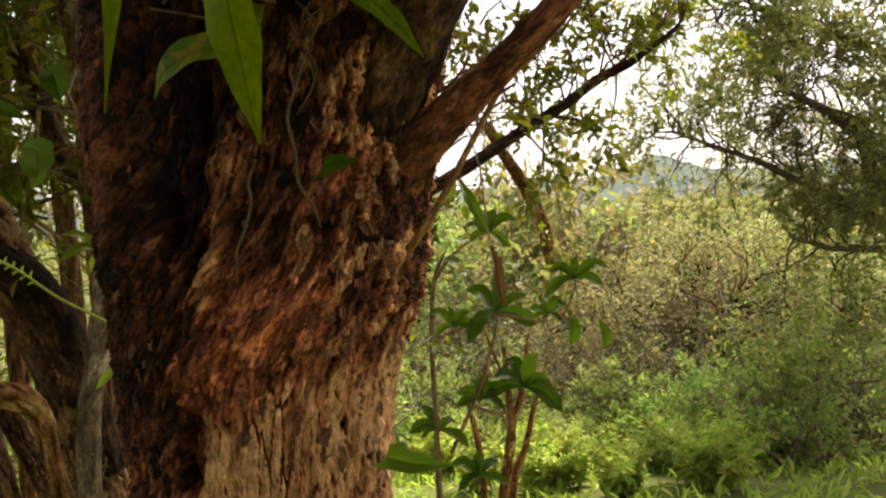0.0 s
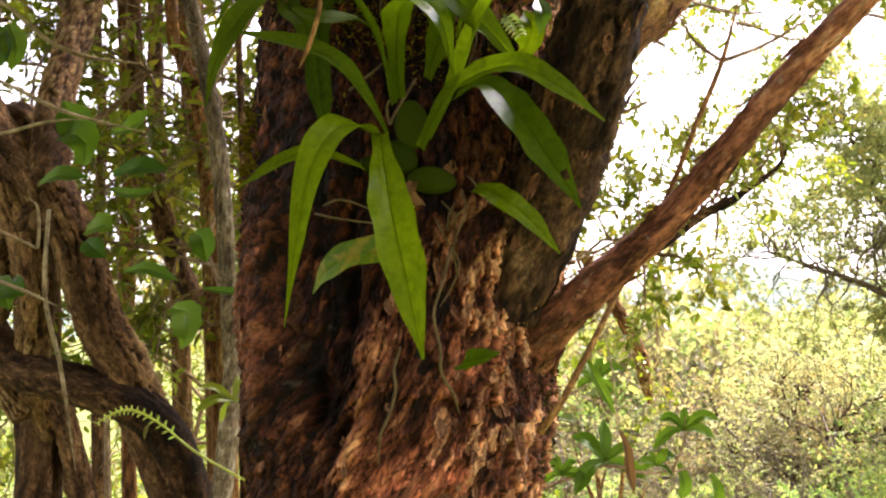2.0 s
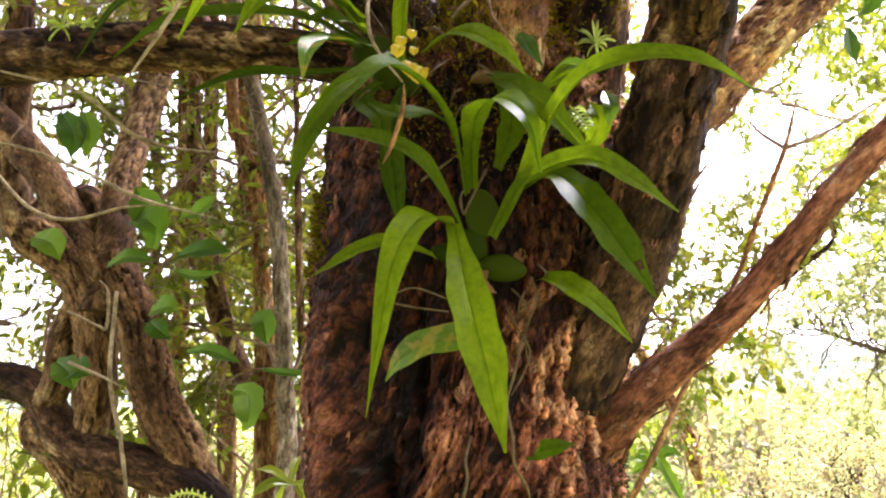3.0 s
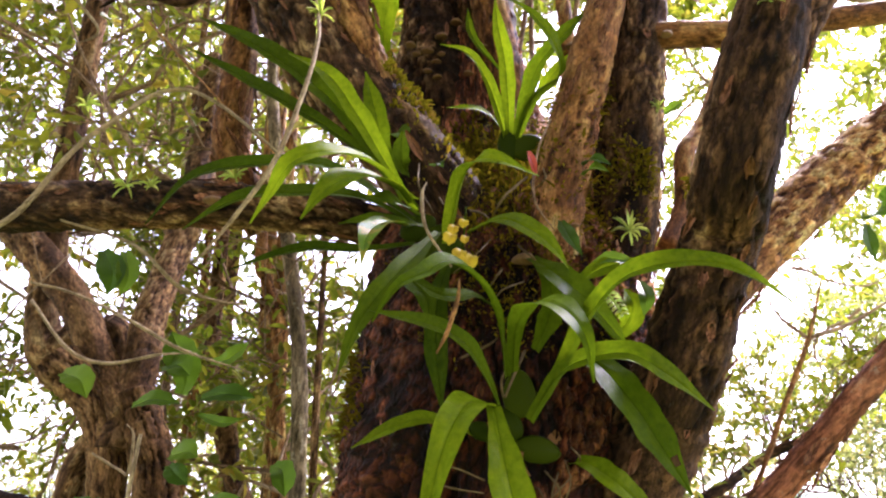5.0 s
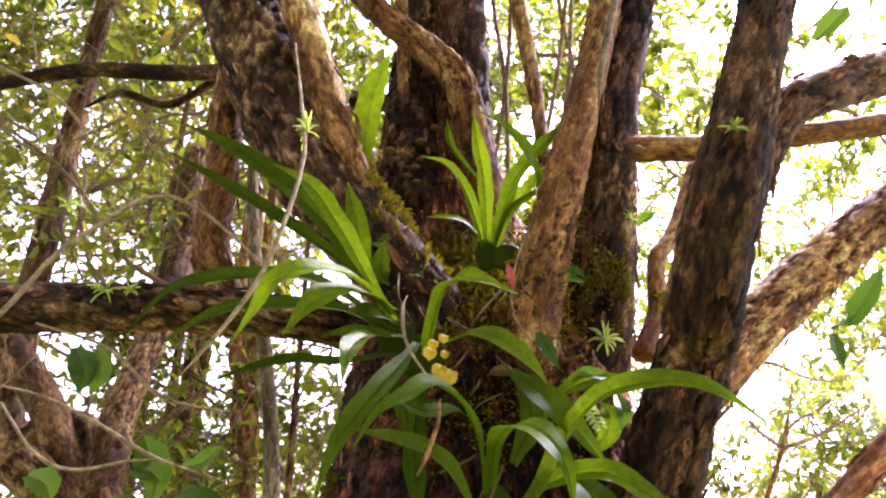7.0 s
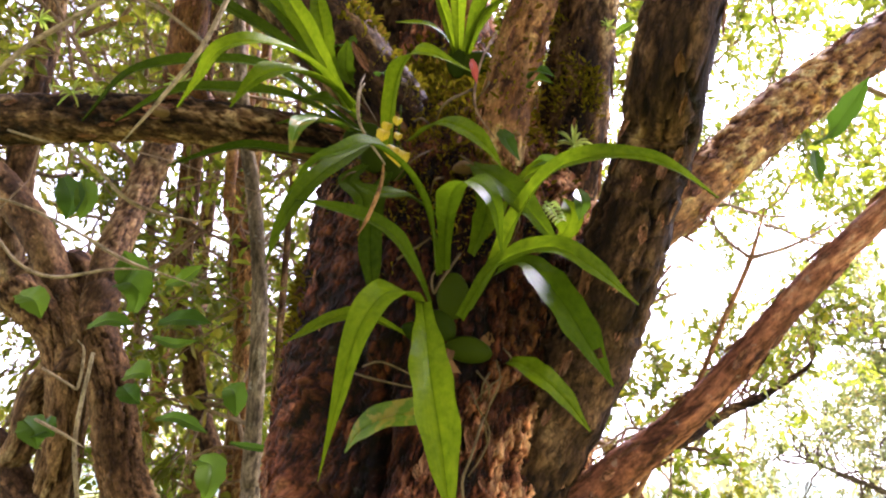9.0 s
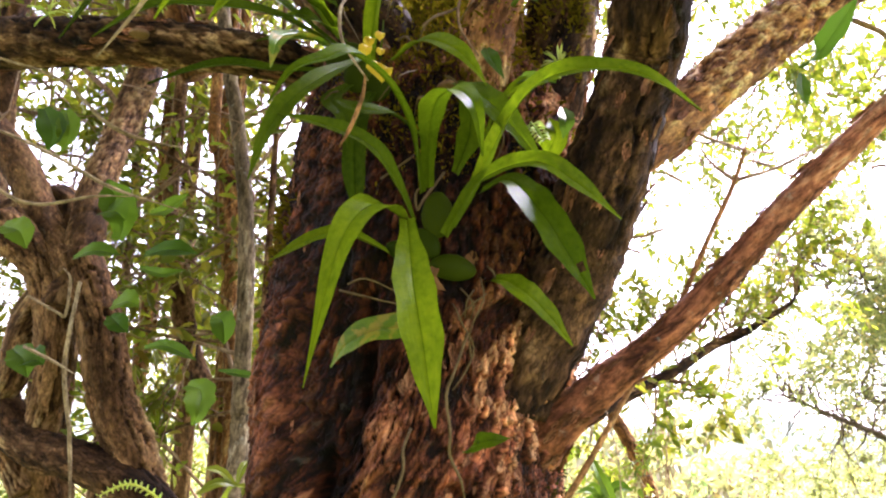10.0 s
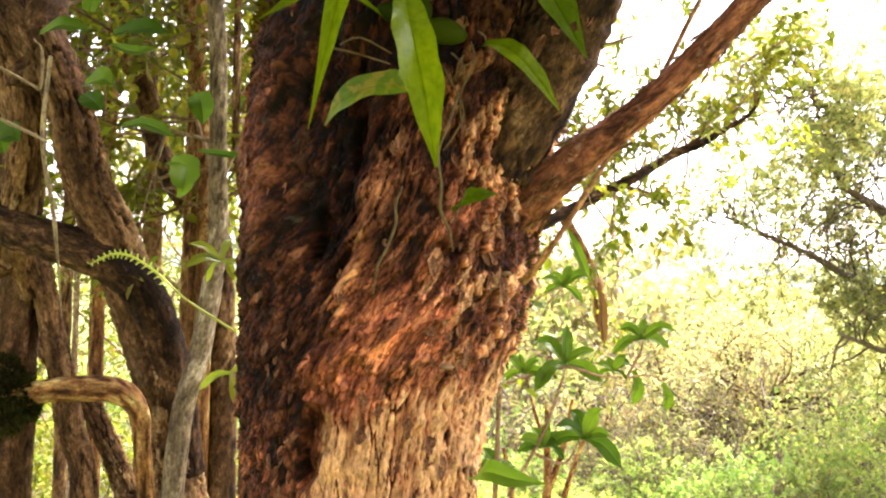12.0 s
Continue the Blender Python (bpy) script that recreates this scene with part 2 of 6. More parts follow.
    base = blend(t, speckle, base, blend(t, 1.0, chip, rim, "MULTIPLY"), "MULTIPLY")
    pits = noise_tex(t, grain, 75, 5, 0.72, (1, 1, 0.5))
    base = blend(t, speckle, base, ramp(t, pits, [(0.36, (0.22, 0.18, 0.16)), (0.44, (1, 1, 1)), (0.6, (1.05, 1.05, 1.05)), (0.68, (1.7, 1.65, 1.6))]), "MULTIPLY")
    spots = step_up(t, noise_tex(t, grain, 70, 6, 0.7), 0.6, 0.68)
    k = node(t, "ShaderNodeMath", operation="MULTIPLY")
    t.links.new(spots, k.inputs[0])
    k.inputs[1].default_value = lichen
    base = blend(t, k.outputs[0], base, (0.42, 0.42, 0.34))
    t.links.new(base, p.inputs["Base Color"])
    p.inputs["Roughness"].default_value = rough
    p.inputs["Specular IOR Level"].default_value = wetness
    bump = node(t, "ShaderNodeBump", [("Strength", 0.9), ("Distance", 0.003)])
    t.links.new(fibre, bump.inputs["Height"])
    raised = node(t, "ShaderNodeBump", [("Strength", 0.8 * flaky), ("Distance", 0.004)])
    t.links.new(tone.outputs[0], raised.inputs["Height"])
    t.links.new(bump.outputs["Normal"], raised.inputs["Normal"])
    t.links.new(raised.outputs["Normal"], p.inputs["Normal"])
    return m


def leaf_material(name, dark, light, old=None, see=0.45, rough=0.38, islands=True, veins=False, spots=0.0, gloss=0.25):
    m, t, p = material(name)
    if islands:
        chance = node(t, "ShaderNodeNewGeometry").outputs["Random Per Island"]
    else:
        chance = node(t, "ShaderNodeObjectInfo").outputs["Random"]
    stops = [(0.0, dark), (0.8, light)] + ([(0.97, old)] if old else [])
    colour = ramp(t, chance, stops)
    where = node(t, "ShaderNodeTexCoord").outputs["Object"]
    if islands:
        whole = node(t, "ShaderNodeObjectInfo").outputs["Random"]
        colour = blend(t, 1.0, colour, ramp(t, whole, [(0.0, (0.8, 0.78, 0.78)), (0.35, (1.2, 1.05, 0.95)), (0.7, (1.08, 1.22, 0.95)), (1.0, (1.5, 1.45, 1.4))]), "MULTIPLY")
    mottle = noise_tex(t, where, 35 if veins else 9, 4)
    colour = blend(t, 0.6, colour, ramp(t, mottle, [(0.3, (0.6, 0.65, 0.6)), (0.7, (1.25, 1.2, 1.1))]), "MULTIPLY")
    if veins:
        uv = node(t, "ShaderNodeAttribute", attribute_name="blade").outputs["Vector"]
        lines = noise_tex(t, uv, 26, 2, 0.5, (1, 0.05, 1))
        cloud = noise_tex(t, uv, 3.2, 5, 0.65, (0.6, 1, 1))
        colour = blend(t, 0.8, colour, ramp(t, cloud, [(0.3, (0.62, 0.7, 0.6)), (0.5, (1, 1, 1)), (0.72, (1.4, 1.22, 1.1))]), "MULTIPLY")
        colour = blend(t, 0.3, colour, ramp(t, lines, [(0.35, (0.72, 0.75, 0.7)), (0.65, (1.15, 1.15, 1.1))]), "MULTIPLY")
        sep = node(t, "ShaderNodeSeparateXYZ")
        t.links.new(uv, sep.inputs[0])
        off = node(t, "ShaderNodeMath", operation="ABSOLUTE")
        t.links.new(sep.outputs["X"], off.inputs[0])
        rib = step_up(t, off.outputs[0], 0.06, 0.01)
        colour = blend(t, rib, colour, (0.7, 0.76, 0.66), "MULTIPLY")
        bump = node(t, "ShaderNodeBump", [("Strength", 0.35), ("Distance", 0.002)])
        t.links.new(lines, bump.inputs["Height"])
        t.links.new(bump.outputs["Normal"], p.inputs["Normal"])
    if spots:
        dots = step_up(t, noise_tex(t, where, 75, 4), 0.5, 0.6)
        k = node(t, "ShaderNodeMath", operation="MULTIPLY")
        t.links.new(dots, k.inputs[0])
        k.inputs[1].default_value = spots
        colour = blend(t, k.outputs[0], colour, (0.26, 0.2, 0.02))
    t.links.new(colour, p.inputs["Base Color"])
    p.inputs["Roughness"].default_value = rough
    p.inputs["Specular IOR Level"].default_value = gloss
    through_leaf = node(t, "ShaderNodeBsdfTranslucent")
    bright = blend(t, 1.0, colour, (1.18, 1.25, 0.72), "MULTIPLY")
    t.links.new(bright, through_leaf.inputs["Color"])
    mix = node(t, "ShaderNodeMixShader", [("Fac", see)])
    t.links.new(p.outputs[0], mix.inputs[1])
    t.links.new(through_leaf.outputs[0], mix.inputs[2])
    t.links.new(mix.outputs[0], t.nodes["Material Output"].inputs["Surface"])
    return m


def mottled(name, a, b, scale=8.0, rough=0.8, bump_size=0.01):
    m, t, p = material(name)
    where = node(t, "ShaderNodeTexCoord").outputs["Object"]
    p.inputs["Specular IOR Level"].default_value = 0.1
    n = noise_tex(t, where, scale, 6, 0.65)
    t.links.new(ramp(t, n, [(0.3, a), (0.7, b)]), p.inputs["Base Color"])
    p.inputs["Roughness"].default_value = rough
    bump = node(t, "ShaderNodeBump", [("Strength", 0.6), ("Distance", bump_size)])
    t.links.new(n, bump.inputs["Height"])
    t.links.new(bump.outputs["Normal"], p.inputs["Normal"])
    return m


BARK = bark_material("flaking_bark", (0.012, 0.005, 0.0025), (0.085, 0.025, 0.01), (0.215, 0.07, 0.03), (0.39, 0.155, 0.07), (0.62, 0.345, 0.17), 0.05, damp_shade=True, rough=0.65, flaky=0.9, streak=0.45)
BARK_LIMB = bark_material("limb_bark", (0.0285, 0.014, 0.0064), (0.1092, 0.056, 0.024), (0.209, 0.118, 0.0512), (0.304, 0.19, 0.0864), (0.418, 0.3, 0.152), 0.06, flaky=0.55, black=0.55, streak=0.7)
BARK_RED = bark_material("red_bark", (0.0475, 0.019, 0.0072), (0.1615, 0.068, 0.0216), (0.2945, 0.147, 0.048), (0.4085, 0.25, 0.0896), (0.513, 0.395, 0.164), 0.05, rough=0.75, flaky=0.5, black=0.2, streak=0.7)
BARK_DARK = bark_material("dark_bark", (0.01045, 0.0055, 0.0032), (0.0399, 0.02, 0.0092), (0.095, 0.05, 0.0224), (0.171, 0.1, 0.0464), (0.38, 0.26, 0.132), 0.05, flaky=0.75, black=0.85, streak=0.7)
FLAKE = bark_material("loose_flake", (0.05, 0.018, 0.009), (0.12, 0.048, 0.023), (0.22, 0.1, 0.052), (0.34, 0.2, 0.115), (0.48, 0.35, 0.22), 0.1)
BARK_GREY = bark_material("grey_bark", (0.06, 0.045, 0.028), (0.12, 0.09, 0.055), (0.19, 0.145, 0.09), (0.26, 0.2, 0.125), (0.42, 0.36, 0.26), 0.4, flaky=0.3)
TWIG = bark_material("twig_bark", (0.08, 0.045, 0.026), (0.16, 0.1, 0.06), (0.25, 0.165, 0.1), (0.32, 0.23, 0.15), (0.4, 0.31, 0.22), 0.2, flaky=0.2)
TWIG_DARK = bark_material("dark_twig_bark", (0.03, 0.022, 0.015), (0.07, 0.052, 0.035), (0.12, 0.09, 0.06), (0.18, 0.14, 0.1), (0.28, 0.23, 0.17), 0.2, flaky=0.2)
BRANCH_RED = bark_material("smooth_red_bark", (0.07, 0.024, 0.012), (0.2, 0.072, 0.034), (0.34, 0.132, 0.064), (0.46, 0.21, 0.105), (0.55, 0.35, 0.21), 0.25, rough=0.7, flaky=0.3, black=0.2)
STEM_GREY = bark_material("grey_stem_bark", (0.07, 0.055, 0.04), (0.13, 0.105, 0.075), (0.21, 0.17, 0.125), (0.29, 0.24, 0.18), (0.42, 0.37, 0.29), 0.4, flaky=0.2)
PALE_TWIG = bark_material("pale_twig_bark", (0.13, 0.09, 0.05), (0.22, 0.16, 0.09), (0.3, 0.23, 0.135), (0.37, 0.3, 0.19), (0.43, 0.37, 0.26), 0.2, flaky=0.2)
ORCHID = leaf_material("orchid_leaf", (0.05, 0.084, 0.0005), (0.118, 0.168, 0.0008), see=0.4, rough=0.36, islands=False, veins=True, gloss=0.035)
ORCHID_SHADED = leaf_material("shaded_orchid_leaf", (0.036, 0.062, 0.0015), (0.06, 0.092, 0.002), see=0.28, rough=0.45, islands=False, veins=True, gloss=0.03)
ORCHID_OLD = leaf_material("spotted_orchid_leaf", (0.085, 0.16, 0.004), (0.12, 0.19, 0.006), see=0.4, rough=0.38, islands=False, veins=True, spots=0.8)
BULB_SHADED = leaf_material("shaded_bulb_skin", (0.014, 0.024, 0.0006), (0.026, 0.038, 0.001), see=0.05, rough=0.5, islands=False, gloss=0.03)
SHEATH = leaf_material("dry_sheath", (0.075, 0.035, 0.014), (0.15, 0.075, 0.03), see=0.15, rough=0.75, islands=False, gloss=0.05)
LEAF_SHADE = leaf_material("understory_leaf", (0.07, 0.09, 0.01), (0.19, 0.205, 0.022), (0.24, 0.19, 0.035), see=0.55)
LEAF_OLIVE = leaf_material("shrub_leaf", (0.16, 0.17, 0.09), (0.255, 0.255, 0.145), (0.36, 0.29, 0.17), see=0.54, rough=0.45)
LEAF_TREE = leaf_material("tree_leaf", (0.11, 0.125, 0.055), (0.25, 0.27, 0.13), (0.36, 0.28, 0.13), see=0.58, rough=0.45)
LEAF_GREEN = leaf_material("bush_leaf", (0.15, 0.24, 0.07), (0.26, 0.36, 0.125), (0.38, 0.36, 0.17), see=0.54, rough=0.45)
LEAF_LIME = leaf_material("lime_leaf", (0.27, 0.35, 0.08), (0.44, 0.52, 0.16), (0.48, 0.46, 0.19), see=0.5, rough=0.5)
LEAF_BROAD = leaf_material("broad_leaf", (0.032, 0.072, 0.008), (0.085, 0.145, 0.012), see=0.42, rough=0.42, islands=False, gloss=0.1)
HILL = mottled("haze_tinted_woods", (0.06, 0.085, 0.07), (0.13, 0.165, 0.13), 0.12, 1.0, 0.5)
LEAF_GREY = leaf_material("grey_leaf", (0.22, 0.24, 0.15), (0.36, 0.38, 0.25), (0.42, 0.4, 0.28), see=0.52, rough=0.5)
LEAF_RUST = leaf_material("rusty_leaf", (0.2, 0.165, 0.095), (0.3, 0.245, 0.15), (0.38, 0.25, 0.16), see=0.52, rough=0.6)
MOSS_DARK = leaf_material("dark_moss", (0.012, 0.012, 0.004), (0.038, 0.036, 0.01), see=0.1, rough=0.9, gloss=0.05)
MOSS = leaf_material("moss", (0.06, 0.05, 0.004), (0.17, 0.14, 0.008), (0.16, 0.09, 0.02), see=0.25, rough=0.9, gloss=0.02)
FUNGUS = mottled("tan_fungus", (0.09, 0.048, 0.022), (0.21, 0.125, 0.062), 60, 0.7, 0.002)
DEAD = leaf_material("dead_leaf", (0.1, 0.05, 0.024), (0.16, 0.085, 0.042), see=0.2, rough=0.7, islands=False)
YELLOW = leaf_material("yellow_flower", (0.42, 0.29, 0.004), (0.5, 0.37, 0.008), see=0.4, rough=0.5, islands=False)
RED_BUD = leaf_material("red_bud", (0.4, 0.06, 0.05), (0.5, 0.09, 0.07), see=0.4, rough=0.5, islands=False)
ROOT = mottled("aerial_root", (0.045, 0.028, 0.012), (0.15, 0.105, 0.045), 70, 0.75, 0.002)
EARTH = mottled("grassy_earth", (0.07, 0.07, 0.025), (0.16, 0.2, 0.045), 1.5, 0.95, 0.05)


# ---- ground ----
def ground_height(x, y):
    x, y = np.asarray(x, float), np.asarray(y, float)
    away = np.hypot(x, y)
    fall = -1.5 * smooth(1.0, 11.0, y) - 0.5 * smooth(3, 12, x)
    rise = 2.5 * smooth(40, 140, away)
    p = np.stack([x, y, 0 * x], -1).reshape(-1, 3)
    return fall + rise + ((fbm(p * 0.6, 3, 5) - 0.5) * 0.3 * smooth(0.5, 3, away).ravel()).reshape(x.shape)


def ground():
    t = np.linspace(-1, 1, 141)
    line = np.sign(t) * (18 * np.abs(t) + 420 * np.abs(t) ** 5)
    x, y = np.meshgrid(line, line, indexing="ij")
    z = ground_height(x, y)
    n = len(line)
    i, j = np.meshgrid(np.arange(n - 1), np.arange(n - 1), indexing="ij")
    faces = np.stack([i * n + j, (i + 1) * n + j, (i + 1) * n + j + 1, i * n + j + 1], 2).reshape(-1, 4)
    ob = new("ground", mesh("ground", np.stack([x, y, z], 2).reshape(-1, 3), faces, EARTH))
    tagged(ob, "bright green grassy ground falling to scrub", "ground", kind="structure")


ground()


def ground_at(x, y):
    return float(ground_height(np.array([x]), np.array([y]))[0])


# ---- foliage ----
def leaf_cloud(name, places, ways, sizes, material, seed, slim=0.42, droop=0.35):
    """Many small bent leaves: at places, pointing along ways, of the given lengths."""
    rng = np.random.default_rng(seed)
    places, ways = np.asarray(places, float), np.asarray(ways, float)
    n = len(places)
    ways = ways + rng.normal(0, 0.5, (n, 3)) - np.array([0, 0, droop]) * rng.random((n, 1))
    ways /= np.linalg.norm(ways, axis=1)[:, None] + 1e-9
    tilt = rng.normal(0, 0.7, (n, 3)) + np.array([0, 0, 1.0])
    side = np.cross(ways, tilt)
    side /= np.linalg.norm(side, axis=1)[:, None] + 1e-9
    up = np.cross(side, ways)
    shape = np.array([(0, 0, 0), (0.5, 0.34, 0.1), (0.38, 0.72, 0.07), (0, 1, -0.1), (-0.38, 0.72, 0.07), (-0.5, 0.34, 0.1)])
    size = np.asarray(sizes, float)[:, None, None]
    wide = slim * (0.8 + 0.4 * rng.random((n, 1, 1)))
    v = places[:, None] + size * (shape[None, :, 0:1] * wide * side[:, None] + shape[None, :, 1:2] * ways[:, None] + shape[None, :, 2:3] * up[:, None])
    base = (np.arange(n) * 6)[:, None]
    quads = np.concatenate([base + np.array([[0, 1, 2, 3]]), base + np.array([[0, 3, 4, 5]])])
    return mesh(name, v.reshape(-1, 3), quads, material)


def joined_tubes(name, runs, material, sides=5):
    """Twigs and boughs of one plant: each run has rows of (x, y, z, radius)."""
    verts, faces, grain, base = [], [], [], 0
    most = sides
    for run in runs:
        run = np.array(run, float)
        sides = 3 if run[0, 3] < 0.006 else most
        ang = np.linspace(0, 2 * math.pi, sides, endpoint=False)
        tan, sx, sy = frames_along(run[:, :3])
        ring = sx[:, None] * np.cos(ang)[None, :, None] + sy[:, None] * np.sin(ang)[None, :, None]
        verts.append((run[:, None, :3] + ring * run[:, None, 3:4]).reshape(-1, 3))
        length = np.r_[0, np.cumsum(np.linalg.norm(np.diff(run[:, :3], axis=0), axis=1))]
        grain.append(np.stack([run[:, None, 3] * np.cos(ang), run[:, None, 3] * np.sin(ang), np.repeat(length[:, None], sides, 1)], 2).reshape(-1, 3) + base * 0.013)
        n = len(run)
        i, j = np.meshgrid(np.arange(n - 1), np.arange(sides), indexing="ij")
        k = (j + 1) % sides
        faces += (np.stack([i * sides + j, i * sides + k, (i + 1) * sides + k, (i + 1) * sides + j], 2).reshape(-1, 4) + base).tolist()
        faces.append([base + (n - 1) * sides + a for a in range(sides)])
        base += n * sides
    me = mesh(name, np.vstack(verts), faces, material)
    grain = np.vstack(grain)
    attribute(me, "grain", grain)
    attribute(me, "sheet", fbm(grain * np.array([20, 20, 6]), 3, 4))
    return me


def growth(seed, start, way, length, radius, levels, forks, spread, lift, wander, leaf_gap, leaf_size, bare=0.25):
    """A branching plant: its runs of wood, and where its leaves sit."""
    rng = np.random.default_rng(seed)
    runs, places, ways, sizes = [], [], [], []

    def shoot(p, d, long, rad, level):
        steps = 7 if level > 1 else 6 if level else 5
        rows, spots = [(*p, rad)], []
        for s in range(steps):
            d = d + rng.normal(0, wander, 3) + np.array([0, 0, lift])
            d = d / np.linalg.norm(d)
            p = p + d * long / steps
            rows.append((*p, max(rad * (1 - 0.62 * (s + 1) / steps), 0.0012)))
            spots.append((p.copy(), d.copy(), rows[-1][3]))
        runs.append(rows if level > 1 else rows[::2] if level else [rows[0], rows[len(rows) // 2], rows[-1]])
        if level == 0:
            for q, e, _ in spots:
                for _ in range(leaf_gap):
                    places.append(q + rng.normal(0, 0.25 * long / steps, 3))
                    ways.append(e * 0.5 + rng.normal(0, 0.8, 3))
                    sizes.append(leaf_size * rng.uniform(0.6, 1.25))
            return
        for f in range(forks[level - 1]):
            q, e, r = spots[int(rng.uniform(bare, 1) * len(spots) * 0.999)]
            turn = rng.normal(0, 1, 3)
            turn -= e * (turn @ e)
            turn /= np.linalg.norm(turn)
            shoot(q, e * (1 - spread) + turn * spread, long * rng.uniform(0.5, 0.75), r * 0.7, level - 1)
        q, e, r = spots[-1]
        shoot(q, e, long * 0.6, r, level - 1)

    shoot(np.array(start, float), np.array(way, float), length, radius, levels)
    return runs, places, ways, sizes


def plant(name, label, category, at, growths, wood, leaves, seed, group="", slim=0.42, sides=5):
    """A bush or tree standing at a place; the growths are given about its own foot."""
    ob = thing(name, label, category, at, group)
    runs, places, ways, sizes = [], [], [], []
    for g in growths:
        for whole, some in zip((runs, places, ways, sizes), g):
            whole.extend(some)
    part("trunk", joined_tubes("trunk", runs, wood, sides), ob)
    part("crown", leaf_cloud("crown", places, ways, sizes, leaves, seed, slim), ob)
    return ob


# ---- the old tree ----
TRUNK = [(-0.117, 0.13, -0.12, 0.21), (-0.107, 0.125, 0.25, 0.15), (-0.087, 0.115, 0.8, 0.122), (-0.057, 0.11, 1.2, 0.1169), (-0.056, 0.11, 1.257, 0.1195), (-0.053, 0.11, 1.316, 0.1256), (-0.038, 0.11, 1.386, 0.1402), (-0.033, 0.11, 1.463, 0.1489), (-0.029, 0.11, 1.54, 0.1518), (-0.012, 0.115, 1.662, 0.1626), (-0.009, 0.12, 1.774, 0.1556), (-0.01, 0.127, 1.849, 0.146), (-0.018, 0.155, 1.933, 0.12), (-0.025, 0.185, 2, 0.095), (-0.035, 0.22, 2.09, 0.075), (-0.04, 0.27, 2.22, 0.06), (-0.05, 0.33, 2.4, 0.045)]


def near_line(x, z, a, b, wide):
    """How near a spot on the front of the trunk lies to the line from a to b: 1 on it, 0 past wide."""
    dx, dz = b[0] - a[0], b[1] - a[1]
    k = np.clip(((x - a[0]) * dx + (z - a[1]) * dz) / (dx * dx + dz * dz), 0, 1)
    return 1 - smooth(0.25, 1.0, np.hypot(x - a[0] - k * dx, z - a[1] - k * dz) / wide)


def near_spot(x, z, at, wide, tall, rag=0.0):
    return 1 - smooth(0.6, 1.0, np.hypot((x - at[0]) / wide, (z - at[1]) / tall) + rag)


def old_trunk():
    """The bole: long pale ribbons low down, a peeled red face, flaking plates on the open side and a black hollow under
    the orchid, coloured for wet bark and shade.
    """
    knots = np.array(TRUNK)
    z = np.r_[np.linspace(-0.12, 1.1, 40), np.arange(1.105, 1.99, 0.0025), np.linspace(1.995, 2.4, 45)]
    fine = spline(knots, 30)
    order = np.argsort(fine[:, 2])
    line = np.stack([np.interp(z, fine[order, 2], fine[order, k]) for k in range(4)], 1)
    front = np.linspace(0.97 * math.pi, 2.03 * math.pi, 400, endpoint=False)
    ang = np.r_[front, np.linspace(0.03 * math.pi, 0.97 * math.pi, 90, endpoint=False)]
    n, m = len(line), len(ang)
    r = np.repeat(line[:, 3], m)
    a = np.tile(ang, n)
    zz = np.repeat(line[:, 2], m)
    cx, cy = np.repeat(line[:, 0], m), np.repeat(line[:, 1], m)
    x0 = cx + r * np.cos(a)
    # the grain leans over towards the open side where the branch leaves the bole
    lean = 0.075 * smooth(1.33, 1.53, zz) * smooth(0.9 * math.pi, 1.45 * math.pi, a) * (1 - smooth(1.5 * math.pi, 1.95 * math.pi, a)) + 0.03 * smooth(1.2, 1.7, zz)
    turned = a - lean / 0.145
    grain = np.stack([0.145 * np.cos(turned), 0.145 * np.sin(turned), zz], 1) + np.array([4.1, 2.1, 6.9])
    rag = fbm(grain * np.array([34, 34, 11]), 4, 71) - 0.5
    rag2 = fbm(grain * np.array([60, 60, 30]) + 3.3, 3, 72) - 0.5
    x, zr = x0 + 0.05 * rag, zz + 0.07 * rag2
    ribbons = smooth(1.355, 1.3, zr - 0.35 * np.clip(x0, -0.1, 0.1) + 0.06 * rag) * smooth(-0.115, -0.085, x)
    ribbons = np.maximum(ribbons, 0.7 * near_line(x, zz, (-0.078, 1.40), (-0.035, 1.51), 0.012))
    ribbons = np.maximum(ribbons, 0.35 * near_spot(x, zz, (-0.155, 1.52), 0.024, 0.09))
    flaky = (1 - ribbons) * (0.55 + 0.45 * smooth(-0.02, 0.05, x)) * (1 - 0.5 * near_spot(x, zr, (-0.02, 1.372), 0.05, 0.04))
    # wide folds and hollows
    shape = 0.016 * (fbm(grain * np.array([9, 9, 2.2]), 2, 21) - 0.5) * smooth(0.6, 1.1, zz)
    shape += 0.009 * near_line(x, zz, (-0.084, 1.385), (-0.026, 1.545), 0.016)
    shape += 0.008 * near_line(x, zz, (-0.155, 1.42), (-0.15, 1.66), 0.022)
    hollow = near_spot(x, zz, (-0.09, 1.54), 0.055, 0.14, 0.5 * rag)
    shape -= 0.017 * hollow
    shape += hollow * 0.012 * (fbm(grain * np.array([75, 75, 7]), 2, 24) - 0.5)
    shape -= 0.012 * near_spot(x, zz, (-0.045, 1.58), 0.04, 0.09, 0.5 * rag)
    shape -= 0.016 * near_spot(x, zz, (-0.101, 1.462), 0.011, 0.028, 0.6 * rag)
    shape -= 0.02 * near_spot(x, zz, (-0.1, 1.272), 0.017, 0.04, 0.6 * rag)
    shape -= 0.012 * near_spot(x, zz, (0.018, 1.453), 0.025, 0.012, 0.8 * rag)
    shape -= 0.01 * near_spot(x, zz, (-0.062, 1.344), 0.014, 0.014, 0.8 * rag)
    shape += 0.006 * near_line(x, zz, (-0.1, 1.345), (0.02, 1.405), 0.02)
